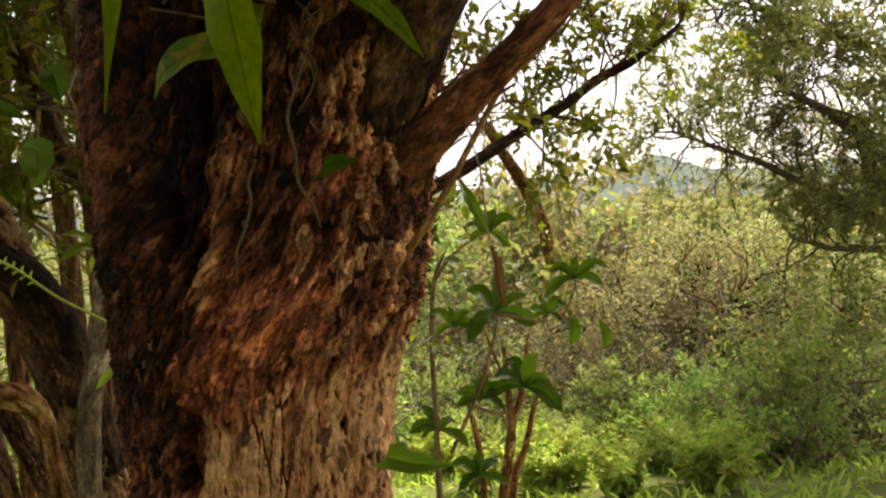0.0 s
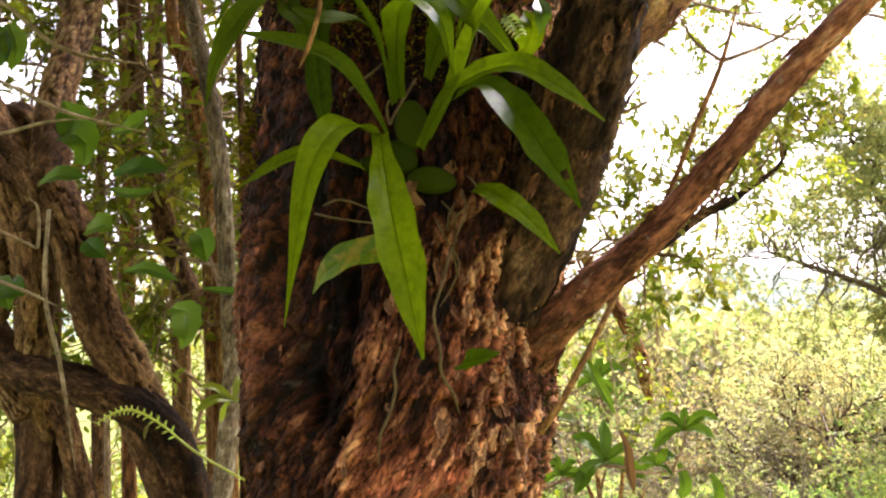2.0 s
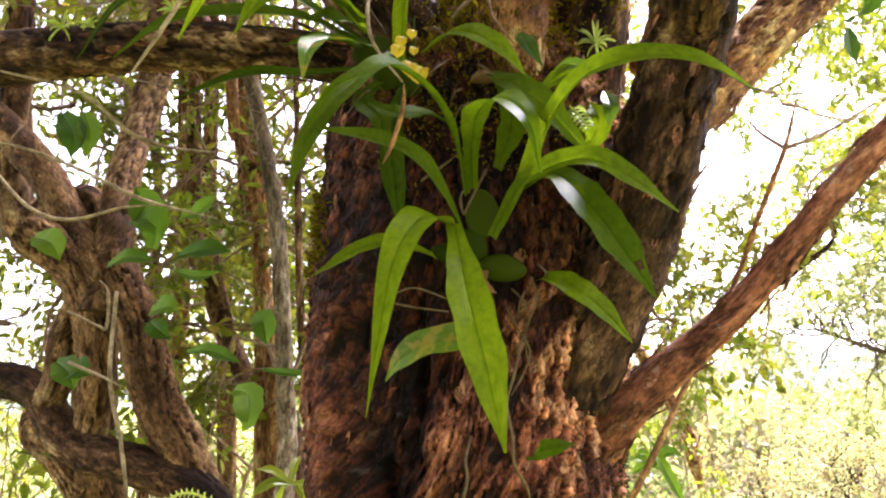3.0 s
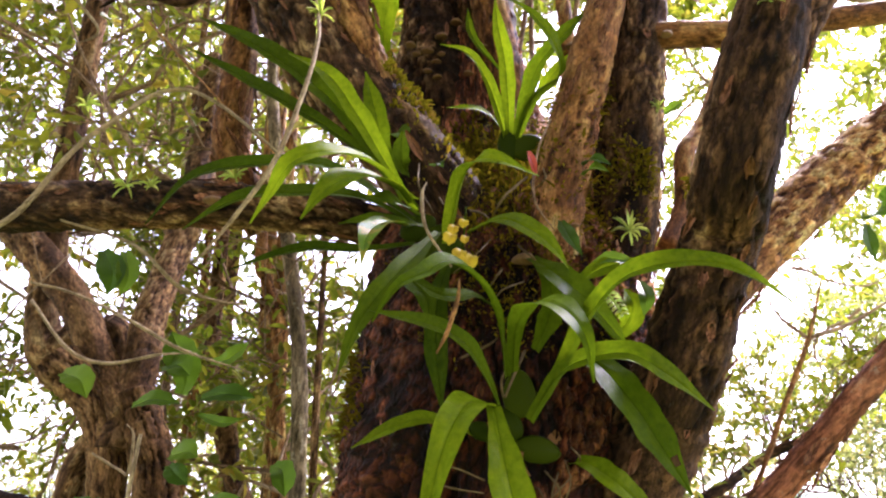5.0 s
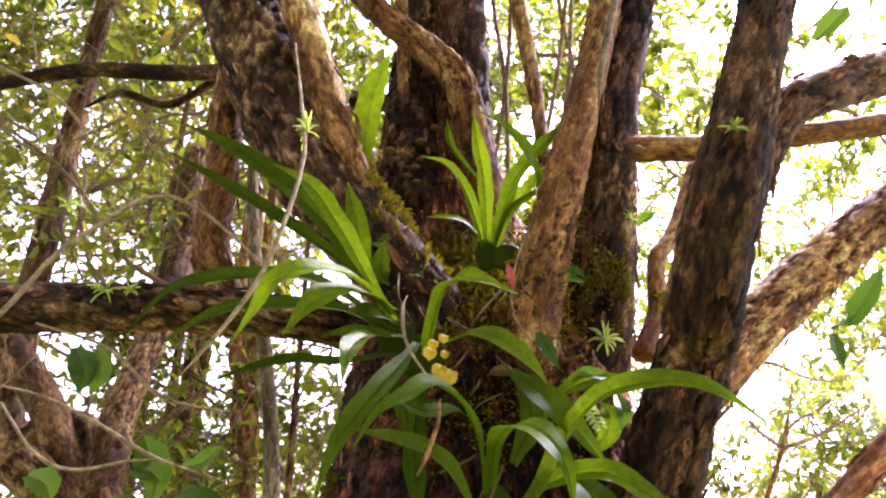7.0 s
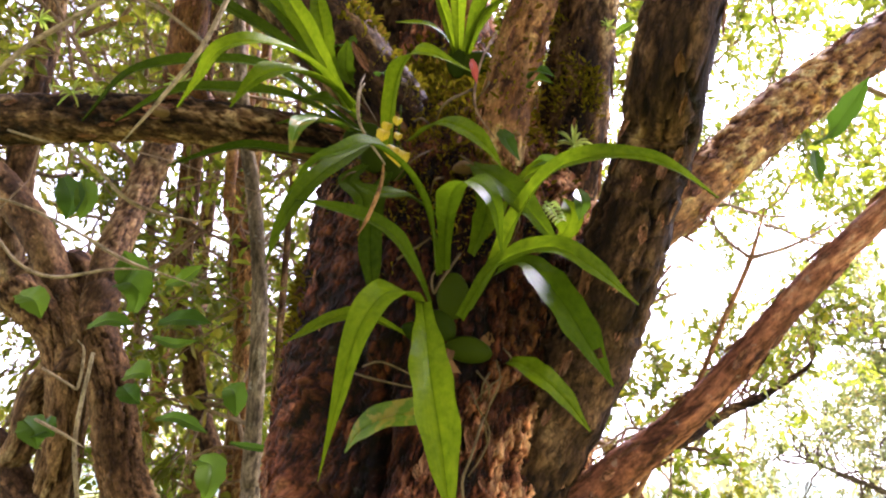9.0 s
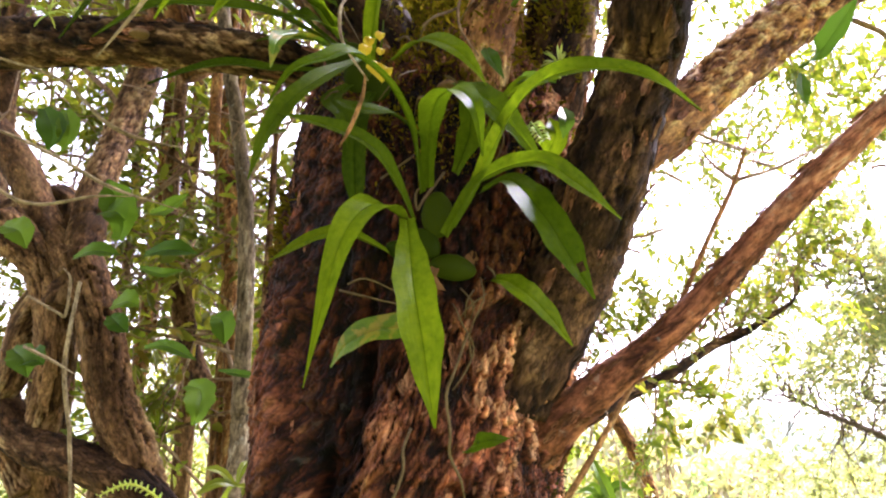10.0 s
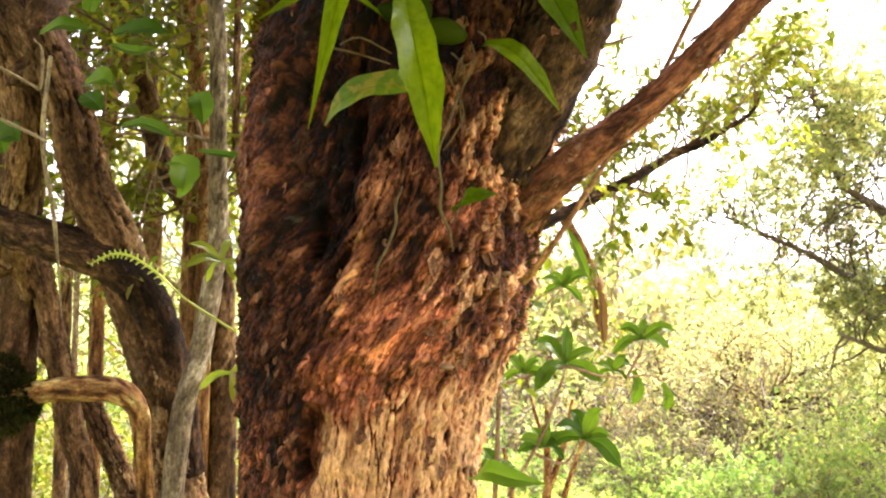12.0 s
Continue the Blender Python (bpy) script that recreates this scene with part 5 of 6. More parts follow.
blade(side_orchid, "leaf", [(-0.101, -0.04, 1.842), (-0.149, -0.09, 1.848), (-0.205, -0.13, 1.834), (-0.243, -0.14, 1.823), (-0.282, -0.14, 1.797)], 0.0178, ORCHID_SHADED, fold=0.35)
blade(side_orchid, "leaf", [(-0.09, -0.05, 1.836), (-0.118, -0.09, 1.827), (-0.141, -0.1, 1.823), (-0.163, -0.1, 1.819)], 0.0146, ORCHID_SHADED)
blade(side_orchid, "leaf", [(-0.096, -0.05, 1.847), (-0.118, -0.1, 1.842), (-0.143, -0.1, 1.844)], 0.0196, ORCHID_SHADED)
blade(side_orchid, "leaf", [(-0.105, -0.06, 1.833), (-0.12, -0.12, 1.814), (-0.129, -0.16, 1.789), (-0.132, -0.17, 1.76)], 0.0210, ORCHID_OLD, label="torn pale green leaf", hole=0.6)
blade(side_orchid, "leaf", [(-0.079, -0.05, 1.831), (-0.1, -0.12, 1.779), (-0.12, -0.15, 1.743), (-0.137, -0.15, 1.713), (-0.149, -0.14, 1.682)], 0.0198, ORCHID_SHADED)
blade(side_orchid, "leaf", [(-0.1, -0.04, 1.823), (-0.147, -0.08, 1.802), (-0.192, -0.1, 1.796), (-0.251, -0.1, 1.777)], 0.0124, ORCHID_SHADED, fold=0.4)
blade(side_orchid, "leaf", [(-0.071, -0.05, 1.82), (-0.066, -0.1, 1.83), (-0.055, -0.15, 1.847), (-0.036, -0.18, 1.844), (0.002, -0.17, 1.834)], 0.0212, ORCHID, fold=0.3)
blade(side_orchid, "leaf", [(-0.053, -0.04, 1.835), (-0.024, -0.09, 1.829), (0.002, -0.12, 1.807), (0.02, -0.12, 1.79), (0.031, -0.11, 1.778)], 0.0215, ORCHID)
blade(side_orchid, "leaf", [(-0.11, -0.02, 1.899), (-0.117, -0.04, 1.908), (-0.116, -0.05, 1.934)], 0.0165, ORCHID_SHADED)
blade(side_orchid, "leaf", [(-0.09, -0.03, 1.815), (-0.103, -0.06, 1.785), (-0.087, -0.08, 1.761), (-0.083, -0.08, 1.732)], 0.0192, ORCHID_SHADED)
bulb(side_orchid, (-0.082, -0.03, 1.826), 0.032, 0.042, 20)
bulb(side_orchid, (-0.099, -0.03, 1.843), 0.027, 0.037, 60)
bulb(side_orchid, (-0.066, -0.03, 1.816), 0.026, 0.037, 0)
limb(side_orchid, "root", [(0.005, -0.02, 1.901, 0.0014), (-0.021, -0.07, 1.857, 0.0013), (-0.031, -0.03, 1.849, 0.0013)], ROOT, sides=6, relief=0, step=.01)
limb(side_orchid, "root", [(-0.005, -0.02, 1.83, 0.0012), (0.005, -0.07, 1.801, 0.0011), (0.026, -0.03, 1.798, 0.0011)], ROOT, sides=6, relief=0, step=.01)
limb(side_orchid, "root", [(-0.03, -0.02, 1.836, 0.0007), (-0.045, -0.07, 1.803, 0.0007), (-0.065, -0.03, 1.798, 0.0007)], ROOT, sides=6, relief=0, step=.01)
limb(side_orchid, "root", [(-0.101, -0.02, 1.914, 0.001), (-0.097, -0.07, 1.868, 0.0009), (-0.085, -0.03, 1.858, 0.001)], ROOT, sides=6, relief=0, step=.01)
limb(side_orchid, "root", [(-0.05, -0.02, 1.865, 0.0012), (-0.039, -0.07, 1.842, 0.0011), (-0.03, -0.03, 1.85, 0.0012)], ROOT, sides=6, relief=0, step=.01)
limb(side_orchid, "root", [(0.021, -0.02, 1.91, 0.001), (0.017, -0.07, 1.876, 0.0009), (0.006, -0.03, 1.879, 0.001)], ROOT, sides=6, relief=0, step=.01)
limb(side_orchid, "root", [(-0.064, -0.02, 1.905, 0.0013), (-0.055, -0.07, 1.875, 0.0012), (-0.061, -0.03, 1.881, 0.0013)], ROOT, sides=6, relief=0, step=.01)
limb(side_orchid, "root", [(-0.08, -0.02, 1.878, 0.001), (-0.072, -0.07, 1.848, 0.0009), (-0.057, -0.03, 1.852, 0.001)], ROOT, sides=6, relief=0, step=.01)
limb(side_orchid, "root", [(0.048, -0.02, 1.78, 0.0008), (0.048, -0.07, 1.746, 0.0007), (0.04, -0.03, 1.733, 0.0008)], ROOT, sides=6, relief=0, step=.01)
limb(side_orchid, "root", [(-0.064, -0.02, 1.913, 0.0007), (-0.052, -0.07, 1.881, 0.0007), (-0.056, -0.03, 1.885, 0.0007)], ROOT, sides=6, relief=0, step=.01)
limb(side_orchid, "root", [(-0.098, -0.02, 1.811, 0.001), (-0.103, -0.07, 1.786, 0.0009), (-0.121, -0.03, 1.785, 0.001)], ROOT, sides=6, relief=0, step=.01)
limb(side_orchid, "root", [(-0.019, -0.02, 1.807, 0.0012), (-0.026, -0.07, 1.784, 0.0011), (-0.031, -0.03, 1.786, 0.0012)], ROOT, sides=6, relief=0, step=.01)
limb(side_orchid, "root", [(0.006, -0.02, 1.796, 0.001), (-0.02, -0.07, 1.772, 0.0009), (-0.028, -0.03, 1.772, 0.001)], ROOT, sides=6, relief=0, step=.01)
high_orchid = thing("orchid", "small bright orchid sitting high between the leaders", "orchid", (0.02, 0.03, 2.0), "orchids on the old tree")
blade(high_orchid, "leaf", [(-0.009, 0.02, 1.953), (-0.014, 0, 2.034), (-0.023, -0.02, 2.072), (-0.027, -0.02, 2.107)], 0.0171, ORCHID, fold=0.3)
blade(high_orchid, "leaf", [(-0.005, 0.02, 1.953), (0.014, 0, 2), (0.04, -0.02, 2.017), (0.028, -0.05, 2.04), (0.005, -0.06, 2.064), (-0.022, -0.06, 2.082)], 0.0182, ORCHID)
blade(high_orchid, "leaf", [(-0.011, 0.02, 1.956), (-0.031, 0, 2.013), (-0.053, -0.02, 2.039), (-0.083, -0.02, 2.051)], 0.0154, ORCHID, fold=0.3)
blade(high_orchid, "leaf", [(-0.006, 0.02, 1.955), (0.015, 0, 2.028), (0.039, -0.01, 2.062), (0.076, 0, 2.111)], 0.0192, ORCHID, fold=0.3)
blade(high_orchid, "leaf", [(-0.017, 0.03, 1.981), (-0.04, 0.01, 1.991), (-0.076, 0, 1.988)], 0.0097, ORCHID)
blade(high_orchid, "leaf", [(0.012, 0.04, 2.007), (0.032, 0.02, 2.033), (0.059, 0.02, 2.069)], 0.0140, ORCHID)
blade(high_orchid, "leaf", [(-0.017, 0.06, 2.069), (-0.049, 0.07, 2.121), (-0.056, 0.08, 2.168)], 0.0098, ORCHID)
blade(high_orchid, "leaf", [(-0.149, 0.04, 2.069), (-0.149, 0.03, 2.109), (-0.142, 0.01, 2.15), (-0.125, 0, 2.201)], 0.0320, ORCHID, label="single upright broad leaf", fold=0.3)
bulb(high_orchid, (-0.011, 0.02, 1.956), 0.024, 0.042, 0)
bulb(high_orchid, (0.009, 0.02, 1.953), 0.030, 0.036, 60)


# ---- twigs and small growths ----
def twig(rows, bark, label):
    ob = thing("twig", label, "twig", rows[0][:3], "dry twigs")
    limb(ob, "stalk", [(*r[:3], r[3] * 0.8) for r in rows], bark, sides=10, relief=0.0, lumps=0.22, step=0.006)


twig([(-0.209, -0.12, 2.116, 0.0011), (-0.183, -0.16, 1.99, 0.0022), (-0.177, -0.18, 1.944, 0.0024), (-0.18, -0.2, 1.888, 0.0024), (-0.193, -0.21, 1.828, 0.0023), (-0.217, -0.21, 1.784, 0.002), (-0.247, -0.2, 1.749, 0.0014)], PALE_TWIG, "pale dry forked twig hanging from the leader")
twig([(-0.493, -0.05, 1.828, 0.0036), (-0.468, -0.05, 1.851, 0.0034), (-0.435, -0.04, 1.917, 0.0033), (-0.402, -0.03, 1.956, 0.0031), (-0.377, -0.02, 1.987, 0.0029), (-0.343, -0.02, 1.994, 0.0026), (-0.302, -0.03, 1.971, 0.0023), (-0.261, -0.04, 1.936, 0.0019), (-0.222, -0.05, 1.899, 0.0013)], PALE_TWIG, "long pale curved twig crossing the leaves")
twig([(-0.533, 0.1, 1.821, 0.0018), (-0.482, 0.1, 1.809, 0.0021), (-0.416, 0.1, 1.78, 0.0024), (-0.356, 0.1, 1.749, 0.0024), (-0.277, 0.1, 1.725, 0.002)], PALE_TWIG, "thin dry brown twig")
twig([(-0.556, 0.15, 1.814, 0.0022), (-0.5, 0.14, 1.757, 0.0025), (-0.453, 0.14, 1.74, 0.0024), (-0.394, 0.14, 1.751, 0.0018), (-0.355, 0.15, 1.755, 0.0016)], PALE_TWIG, "thin dry brown twig")
twig([(-0.64, 0.1, 2.244, 0.003), (-0.565, 0.1, 2.205, 0.0025), (-0.539, 0.12, 2.184, 0.0026), (-0.522, 0.12, 2.155, 0.0022), (-0.554, 0.12, 2.137, 0.0018)], PALE_TWIG, "thin dry brown twig")
twig([(-0.425, 0.05, 2.123, 0.0017), (-0.327, 0.02, 2.011, 0.0015), (-0.272, 0, 1.954, 0.0015), (-0.232, -0.03, 1.907, 0.0011)], BARK_RED, "orange-brown dry leaning stalk")
twig([(-0.065, -0.12, 1.775, 0.0009), (-0.086, -0.13, 1.804, 0.0016), (-0.091, -0.12, 1.838, 0.0019), (-0.088, -0.11, 1.854, 0.0017)], PALE_TWIG, "short bent pale twig on the mossy fork")
twig([(-0.058, -0.2, 1.741, 0.0007), (-0.059, -0.2, 1.725, 0.0019), (-0.066, -0.2, 1.702, 0.002), (-0.073, -0.2, 1.687, 0.0015)], BARK_RED, "brown dried leaf stalk hanging")
twig([(-0.486, 0.05, 1.876, 0.0017), (-0.408, 0.06, 1.853, 0.0023), (-0.363, 0.08, 1.815, 0.0026), (-0.329, 0.1, 1.804, 0.0027), (-0.287, 0.12, 1.803, 0.0018)], PALE_TWIG, "thin trailing brown twig")
twig([(-0.479, 0.2, 1.647, 0.0019), (-0.444, 0.2, 1.629, 0.0019), (-0.434, 0.2, 1.627, 0.0022), (-0.434, 0.2, 1.668, 0.0019), (-0.444, 0.2, 1.681, 0.0016)], PALE_TWIG, "thin dry brown twig")
twig([(-0.476, 0.2, 1.589, 0.0022), (-0.438, 0.2, 1.572, 0.0022), (-0.413, 0.2, 1.559, 0.0016)], PALE_TWIG, "thin dry brown twig")
twig([(-0.446, 0.25, 1.675, 0.003), (-0.45, 0.25, 1.573, 0.0034), (-0.441, 0.27, 1.487, 0.0031), (-0.437, 0.3, 1.363, 0.0028)], PALE_TWIG, "thin trailing woody vine")
twig([(-0.504, 0.5, 1.417, 0.0021), (-0.441, 0.48, 1.461, 0.0025), (-0.427, 0.47, 1.478, 0.0025)], PALE_TWIG, "broken brown twig end")
twig([(0.027, -0.04, 1.954, 0.0011), (0.012, -0.06, 1.908, 0.0013), (0.007, -0.07, 1.858, 0.0015), (0.026, -0.06, 1.83, 0.0015)], TWIG, "thin brown hanging root")
twig([(0.149, -0.02, 2.309, 0.0055), (0.132, -0.03, 2.239, 0.0059), (0.114, -0.04, 2.158, 0.005), (0.109, -0.03, 2.112, 0.0025)], BARK_GREY, "grey strip of dead bark")


def broad_leaf(rows, width):
    ob = thing("broad_leaf", "dark green broad leaf of a climber", "leaf", rows[0], "climber leaves")
    blade(ob, "leaf_blade", rows, width * 0.85, LEAF_BROAD, fold=0.3)


broad_leaf([(-0.384, 0.2, 1.716), (-0.381, 0.2, 1.736), (-0.39, 0.2, 1.76), (-0.406, 0.2, 1.791)], 0.0473)
broad_leaf([(-0.292, 0.22, 1.552), (-0.27, 0.2, 1.545), (-0.264, 0.18, 1.521), (-0.27, 0.18, 1.506)], 0.0391)
broad_leaf([(-0.37, 0.25, 1.764), (-0.345, 0.24, 1.768), (-0.322, 0.24, 1.788)], 0.0275)
broad_leaf([(-0.394, 0.3, 1.706), (-0.357, 0.28, 1.694), (-0.329, 0.28, 1.7)], 0.0183)
broad_leaf([(-0.369, 0.28, 1.6), (-0.335, 0.26, 1.601), (-0.294, 0.25, 1.584)], 0.0204)
broad_leaf([(-0.28, 0.3, 1.577), (-0.244, 0.28, 1.571), (-0.214, 0.28, 1.569)], 0.0124)
broad_leaf([(-0.58, 0.3, 1.757), (-0.547, 0.28, 1.745), (-0.534, 0.28, 1.722)], 0.0430)
broad_leaf([(-0.578, 0.35, 1.944), (-0.55, 0.33, 1.903), (-0.552, 0.33, 1.872)], 0.0462)
broad_leaf([(-0.546, 0.35, 1.943), (-0.527, 0.33, 1.902), (-0.533, 0.33, 1.871)], 0.0385)
broad_leaf([(-0.424, 0.3, 1.642), (-0.405, 0.28, 1.629), (-0.391, 0.28, 1.618)], 0.0321)
broad_leaf([(-0.542, 0.3, 1.596), (-0.516, 0.28, 1.581), (-0.508, 0.28, 1.56)], 0.0417)
broad_leaf([(-0.482, 0.3, 1.715), (-0.447, 0.28, 1.722), (-0.413, 0.28, 1.717)], 0.0279)
broad_leaf([(-0.41, 0.35, 1.734), (-0.368, 0.33, 1.738), (-0.331, 0.33, 1.733)], 0.0338)
broad_leaf([(-0.424, 0.3, 1.654), (-0.396, 0.28, 1.658), (-0.382, 0.28, 1.651)], 0.0390)
broad_leaf([(-0.524, 0.3, 1.585), (-0.501, 0.28, 1.583), (-0.49, 0.28, 1.576)], 0.0415)
broad_leaf([(-0.291, 0.3, 1.646), (-0.275, 0.28, 1.636), (-0.27, 0.28, 1.607)], 0.0351)
broad_leaf([(-0.408, 0.2, 1.75), (-0.385, 0.18, 1.747), (-0.37, 0.18, 1.735)], 0.0384)
broad_leaf([(-0.137, 0, 1.951), (-0.123, -0.02, 1.948), (-0.112, -0.02, 1.939)], 0.0287)
broad_leaf([(0.059, -0.02, 1.914), (0.067, -0.04, 1.912), (0.083, -0.04, 1.906)], 0.0165)
broad_leaf([(0.058, -0.02, 1.902), (0.066, -0.04, 1.903), (0.081, -0.04, 1.899)], 0.0153)
broad_leaf([(0.049, -0.08, 1.788), (0.065, -0.1, 1.791), (0.089, -0.1, 1.788)], 0.0162)
broad_leaf([(0.033, -0.05, 1.844), (0.036, -0.08, 1.818), (0.047, -0.08, 1.8)], 0.0169)
broad_leaf([(0.102, -0.05, 1.787), (0.102, -0.07, 1.767), (0.099, -0.07, 1.75)], 0.0166)
broad_leaf([(0.389, 0.1, 1.909), (0.391, 0.05, 1.911), (0.42, 0.03, 1.956)], 0.0280)
broad_leaf([(0.388, 0.1, 1.903), (0.379, 0.08, 1.87), (0.382, 0.08, 1.854)], 0.0184)
broad_leaf([(0.156, 0.05, 2.005), (0.167, 0.04, 2.011), (0.18, 0.04, 2.021)], 0.0164)
broad_leaf([(0.439, 0.1, 2.321), (0.468, 0.1, 2.351), (0.497, 0.1, 2.382)], 0.0386)
broad_leaf([(-0.087, -0.03, 1.907), (-0.08, -0.05, 1.9), (-0.076, -0.05, 1.896)], 0.0162)
broad_leaf([(-0.063, -0.1, 1.795), (-0.058, -0.12, 1.784), (-0.061, -0.12, 1.779)], 0.0120)
broad_leaf([(0.058, 0.08, 1.227), (0.062, 0, 1.255), (0.085, -0.02, 1.254), (0.114, -0.02, 1.25)], 0.0255)
broad_leaf([(0.149, 0.1, 1.487), (0.157, 0.08, 1.463), (0.173, 0.08, 1.429)], 0.0127)
thicket = thing("sapling", "thin reddish forked stems on the slope", "sapling", (0.95, 2.2, -0.2))
limb(thicket, "stem", [(0.478, 2.2, 0.151, 0.0228), (0.523, 2.2, 0.441, 0.0207), (0.56, 2.2, 0.647, 0.0175), (0.555, 2.2, 0.815, 0.0123), (0.549, 2.2, 0.981, 0.0082)], BARK_RED)
limb(thicket, "stem", [(0.56, 2.2, 0.647, 0.0134), (0.612, 2.2, 0.81, 0.0103), (0.644, 2.2, 0.994, 0.0062)], BARK_RED)
limb(thicket, "stem", [(0.402, 2.1, 0.203, 0.014), (0.432, 2.1, 0.484, 0.0129), (0.412, 2.1, 0.688, 0.0109), (0.381, 2.1, 0.831, 0.0069)], BARK_RED)
limb(thicket, "stem", [(0.569, 2.3, 0.096, 0.0172), (0.572, 2.3, 0.403, 0.0161), (0.628, 2.3, 0.549, 0.0128), (0.683, 2.3, 0.74, 0.0096), (0.747, 2.3, 0.907, 0.0053)], BARK_RED)
limb(thicket, "stem", [(0.555, 2.2, 0.815, 0.0082), (0.505, 2.2, 0.943, 0.0061), (0.471, 2.2, 1.07, 0.0041)], BARK_RED)


def fungus(at, wide):
    """A small shelf-like bracket with a domed, wavy cap."""
    bm = bmesh.new()
    bmesh.ops.create_uvsphere(bm, u_segments=16, v_segments=8, radius=0.5)
    for v in bm.verts:
        a = math.atan2(v.co.y, v.co.x)
        v.co.x *= 1 + 0.12 * math.sin(3 * a + at[0] * 90)
        v.co.z *= 0.75 if v.co.z > 0 else 0.3
    bm.transform(Matrix.Diagonal((wide, wide, wide * 0.8, 1)))
    me = bpy.data.meshes.new("bracket_fungus")
    bm.to_mesh(me)
    bm.free()
    me.polygons.foreach_set("use_smooth", [True] * len(me.polygons))
    me.materials.append(FUNGUS)
    ob = new("bracket_fungus", me)
    ob.location = at
    tagged(ob, "small tan bracket fungus on the bark", "fungus", "bracket fungi")


def tuft(at, size):
    """An air plant: thin pointed leaves from one spot."""
    rng = random.Random(int(at[0] * 1000) + 7)
    ob = thing("air_plant", "spiky little yellow-green air plant on a branch", "air plant", at, "air plants")
    for _ in range(18):
        d = Vector((rng.gauss(0, 1), rng.gauss(-0.3, 1), rng.gauss(0.3, 0.9))).normalized()
        tip = Vector(at) + d * size * rng.uniform(0.6, 1.2)
        mid = Vector(at) + d * size * 0.5 + Vector((0, 0, size * 0.12))
        blade(ob, "leaf", [tuple(at), tuple(mid), tuple(tip)], size * 0.13, LEAF_LIME, fold=0.4)


def yellow_sprig(at):
    ob = thing("flower_sprig", "sprig of small rounded yellow petals", "flower", at)
    limb(ob, "stalk", [(*at, 0.0012), (at[0] + 0.002, at[1] - 0.01, at[2] + 0.03, 0.001)], ORCHID, sides=6, relief=0)
    for dx, dz, w in ((-0.008, 0.006, 0.011), (0.002, 0.018, 0.008), (-0.006, 0.013, 0.009), (0.003, 0.004, 0.007), (0.0, -0.008, 0.012), (0.008, -0.012, 0.015)):
        c = (at[0] + dx, at[1] - 0.01, at[2] + dz)
        blade(ob, "petal", [c, (c[0] - w * 0.2, c[1] - w * 0.4, c[2] - w * 0.3), (c[0] - w * 0.3, c[1] - w * 0.3, c[2] - w)], w, YELLOW, fold=0.3)


def red_bud(rows):
    ob = thing("flower_bud", "narrow drooping red bud", "flower bud", rows[0])
    blade(ob, "petal", rows, 0.007, RED_BUD, fold=0.6)


def dead_leaf(rows):
    ob = thing("dead_leaf", "curled brown dead leaf hanging from a twig", "leaf", rows[0])
    blade(ob, "leaf_blade", rows, 0.0085, DEAD, fold=0.9)


def fern(rows, size, label="young fern frond with an uncurling tip"):
    ob = thing("fern", label, "fern", rows[0])
    line = spline(rows, 8)
    limb(ob, "stalk", [(*p, 0.0014) for p in line[::4]], LEAF_LIME, sides=6, relief=0)
    tan = np.gradient(line, axis=0)
    for k in range(len(line) // 3, len(line), 1):
        t = tan[k] / np.linalg.norm(tan[k])
        s = size * (1 - 0.6 * k / len(line))
        for way in ((1, -1)[k % 2],):
            d = np.cross(t, (0, -1, 0)) * way * 0.9 + t * 0.5
            blade(ob, "leaflet", [tuple(line[k]), tuple(line[k] + d * s * 0.5 + np.array([0, -0.003, 0])), tuple(line[k] + d * s)], s * 0.3, LEAF_LIME)


def rosette(at, size, count):
    rng = random.Random(int(at[2] * 999))
    ob = thing("leaf_rosette", "tuft of soft pointed green leaves", "plant", at)
    for _ in range(count):
        d = Vector((rng.gauss(0, 1), rng.gauss(0, 0.7), rng.gauss(-0.1, 0.5))).normalized()
        a = Vector(at)
        blade(ob, "leaf", [tuple(a), tuple(a + d * size * 0.5 + Vector((0, 0, size * 0.15))), tuple(a + d * size)], size * 0.22, LEAF_SHADE)


ROSETTES = []
fungus((-0.129, 0.15, 2.161), 0.015)
fungus((-0.108, 0.17, 2.165), 0.017)
fungus((-0.096, 0.17, 2.148), 0.014)
fungus((-0.09, 0.18, 2.194), 0.017)
fungus((-0.106, 0.16, 2.129), 0.012)
fungus((-0.093, 0.16, 2.12), 0.012)
fungus((-0.113, 0.04, 2.019), 0.011)
fungus((-0.122, 0.16, 2.154), 0.012)
fungus((-0.071, 0.2, 2.231), 0.016)
fungus((-0.089, 0.17, 2.161), 0.011)
fungus((-0.318, 0.03, 1.891), 0.020)
fungus((-0.0, -0.04, 1.808), 0.023)
fungus((0.157, 0.0, 2.078), 0.013)
fungus((-0.192, 0.0, 1.934), 0.012)
fungus((-0.18, 0.0, 2.012), 0.011)
fungus((-0.047, 0.2, 2.205), 0.013)
fungus((0.058, 0.02, 2.075), 0.013)
fungus((0.046, -0.05, 1.839), 0.008)
fungus((-0.054, 0.15, 2.12), 0.013)
fungus((-0.036, 0.16, 2.165), 0.014)
fungus((0.128, 0.02, 1.571), 0.013)
fungus((0.021, -0.03, 1.351), 0.013)
fungus((0.074, -0.01, 1.434), 0.010)
tuft((-0.18, -0.16, 1.987), 0.017)
tuft((-0.398, 0.0, 1.895), 0.017)
tuft((-0.289, 0.0, 1.906), 0.017)
tuft((0.106, 0.0, 1.854), 0.020)
tuft((0.173, -0.22, 1.961), 0.011)
tuft((-0.373, 0.0, 1.895), 0.011)
tuft((-0.508, 0.1, 2.042), 0.017)
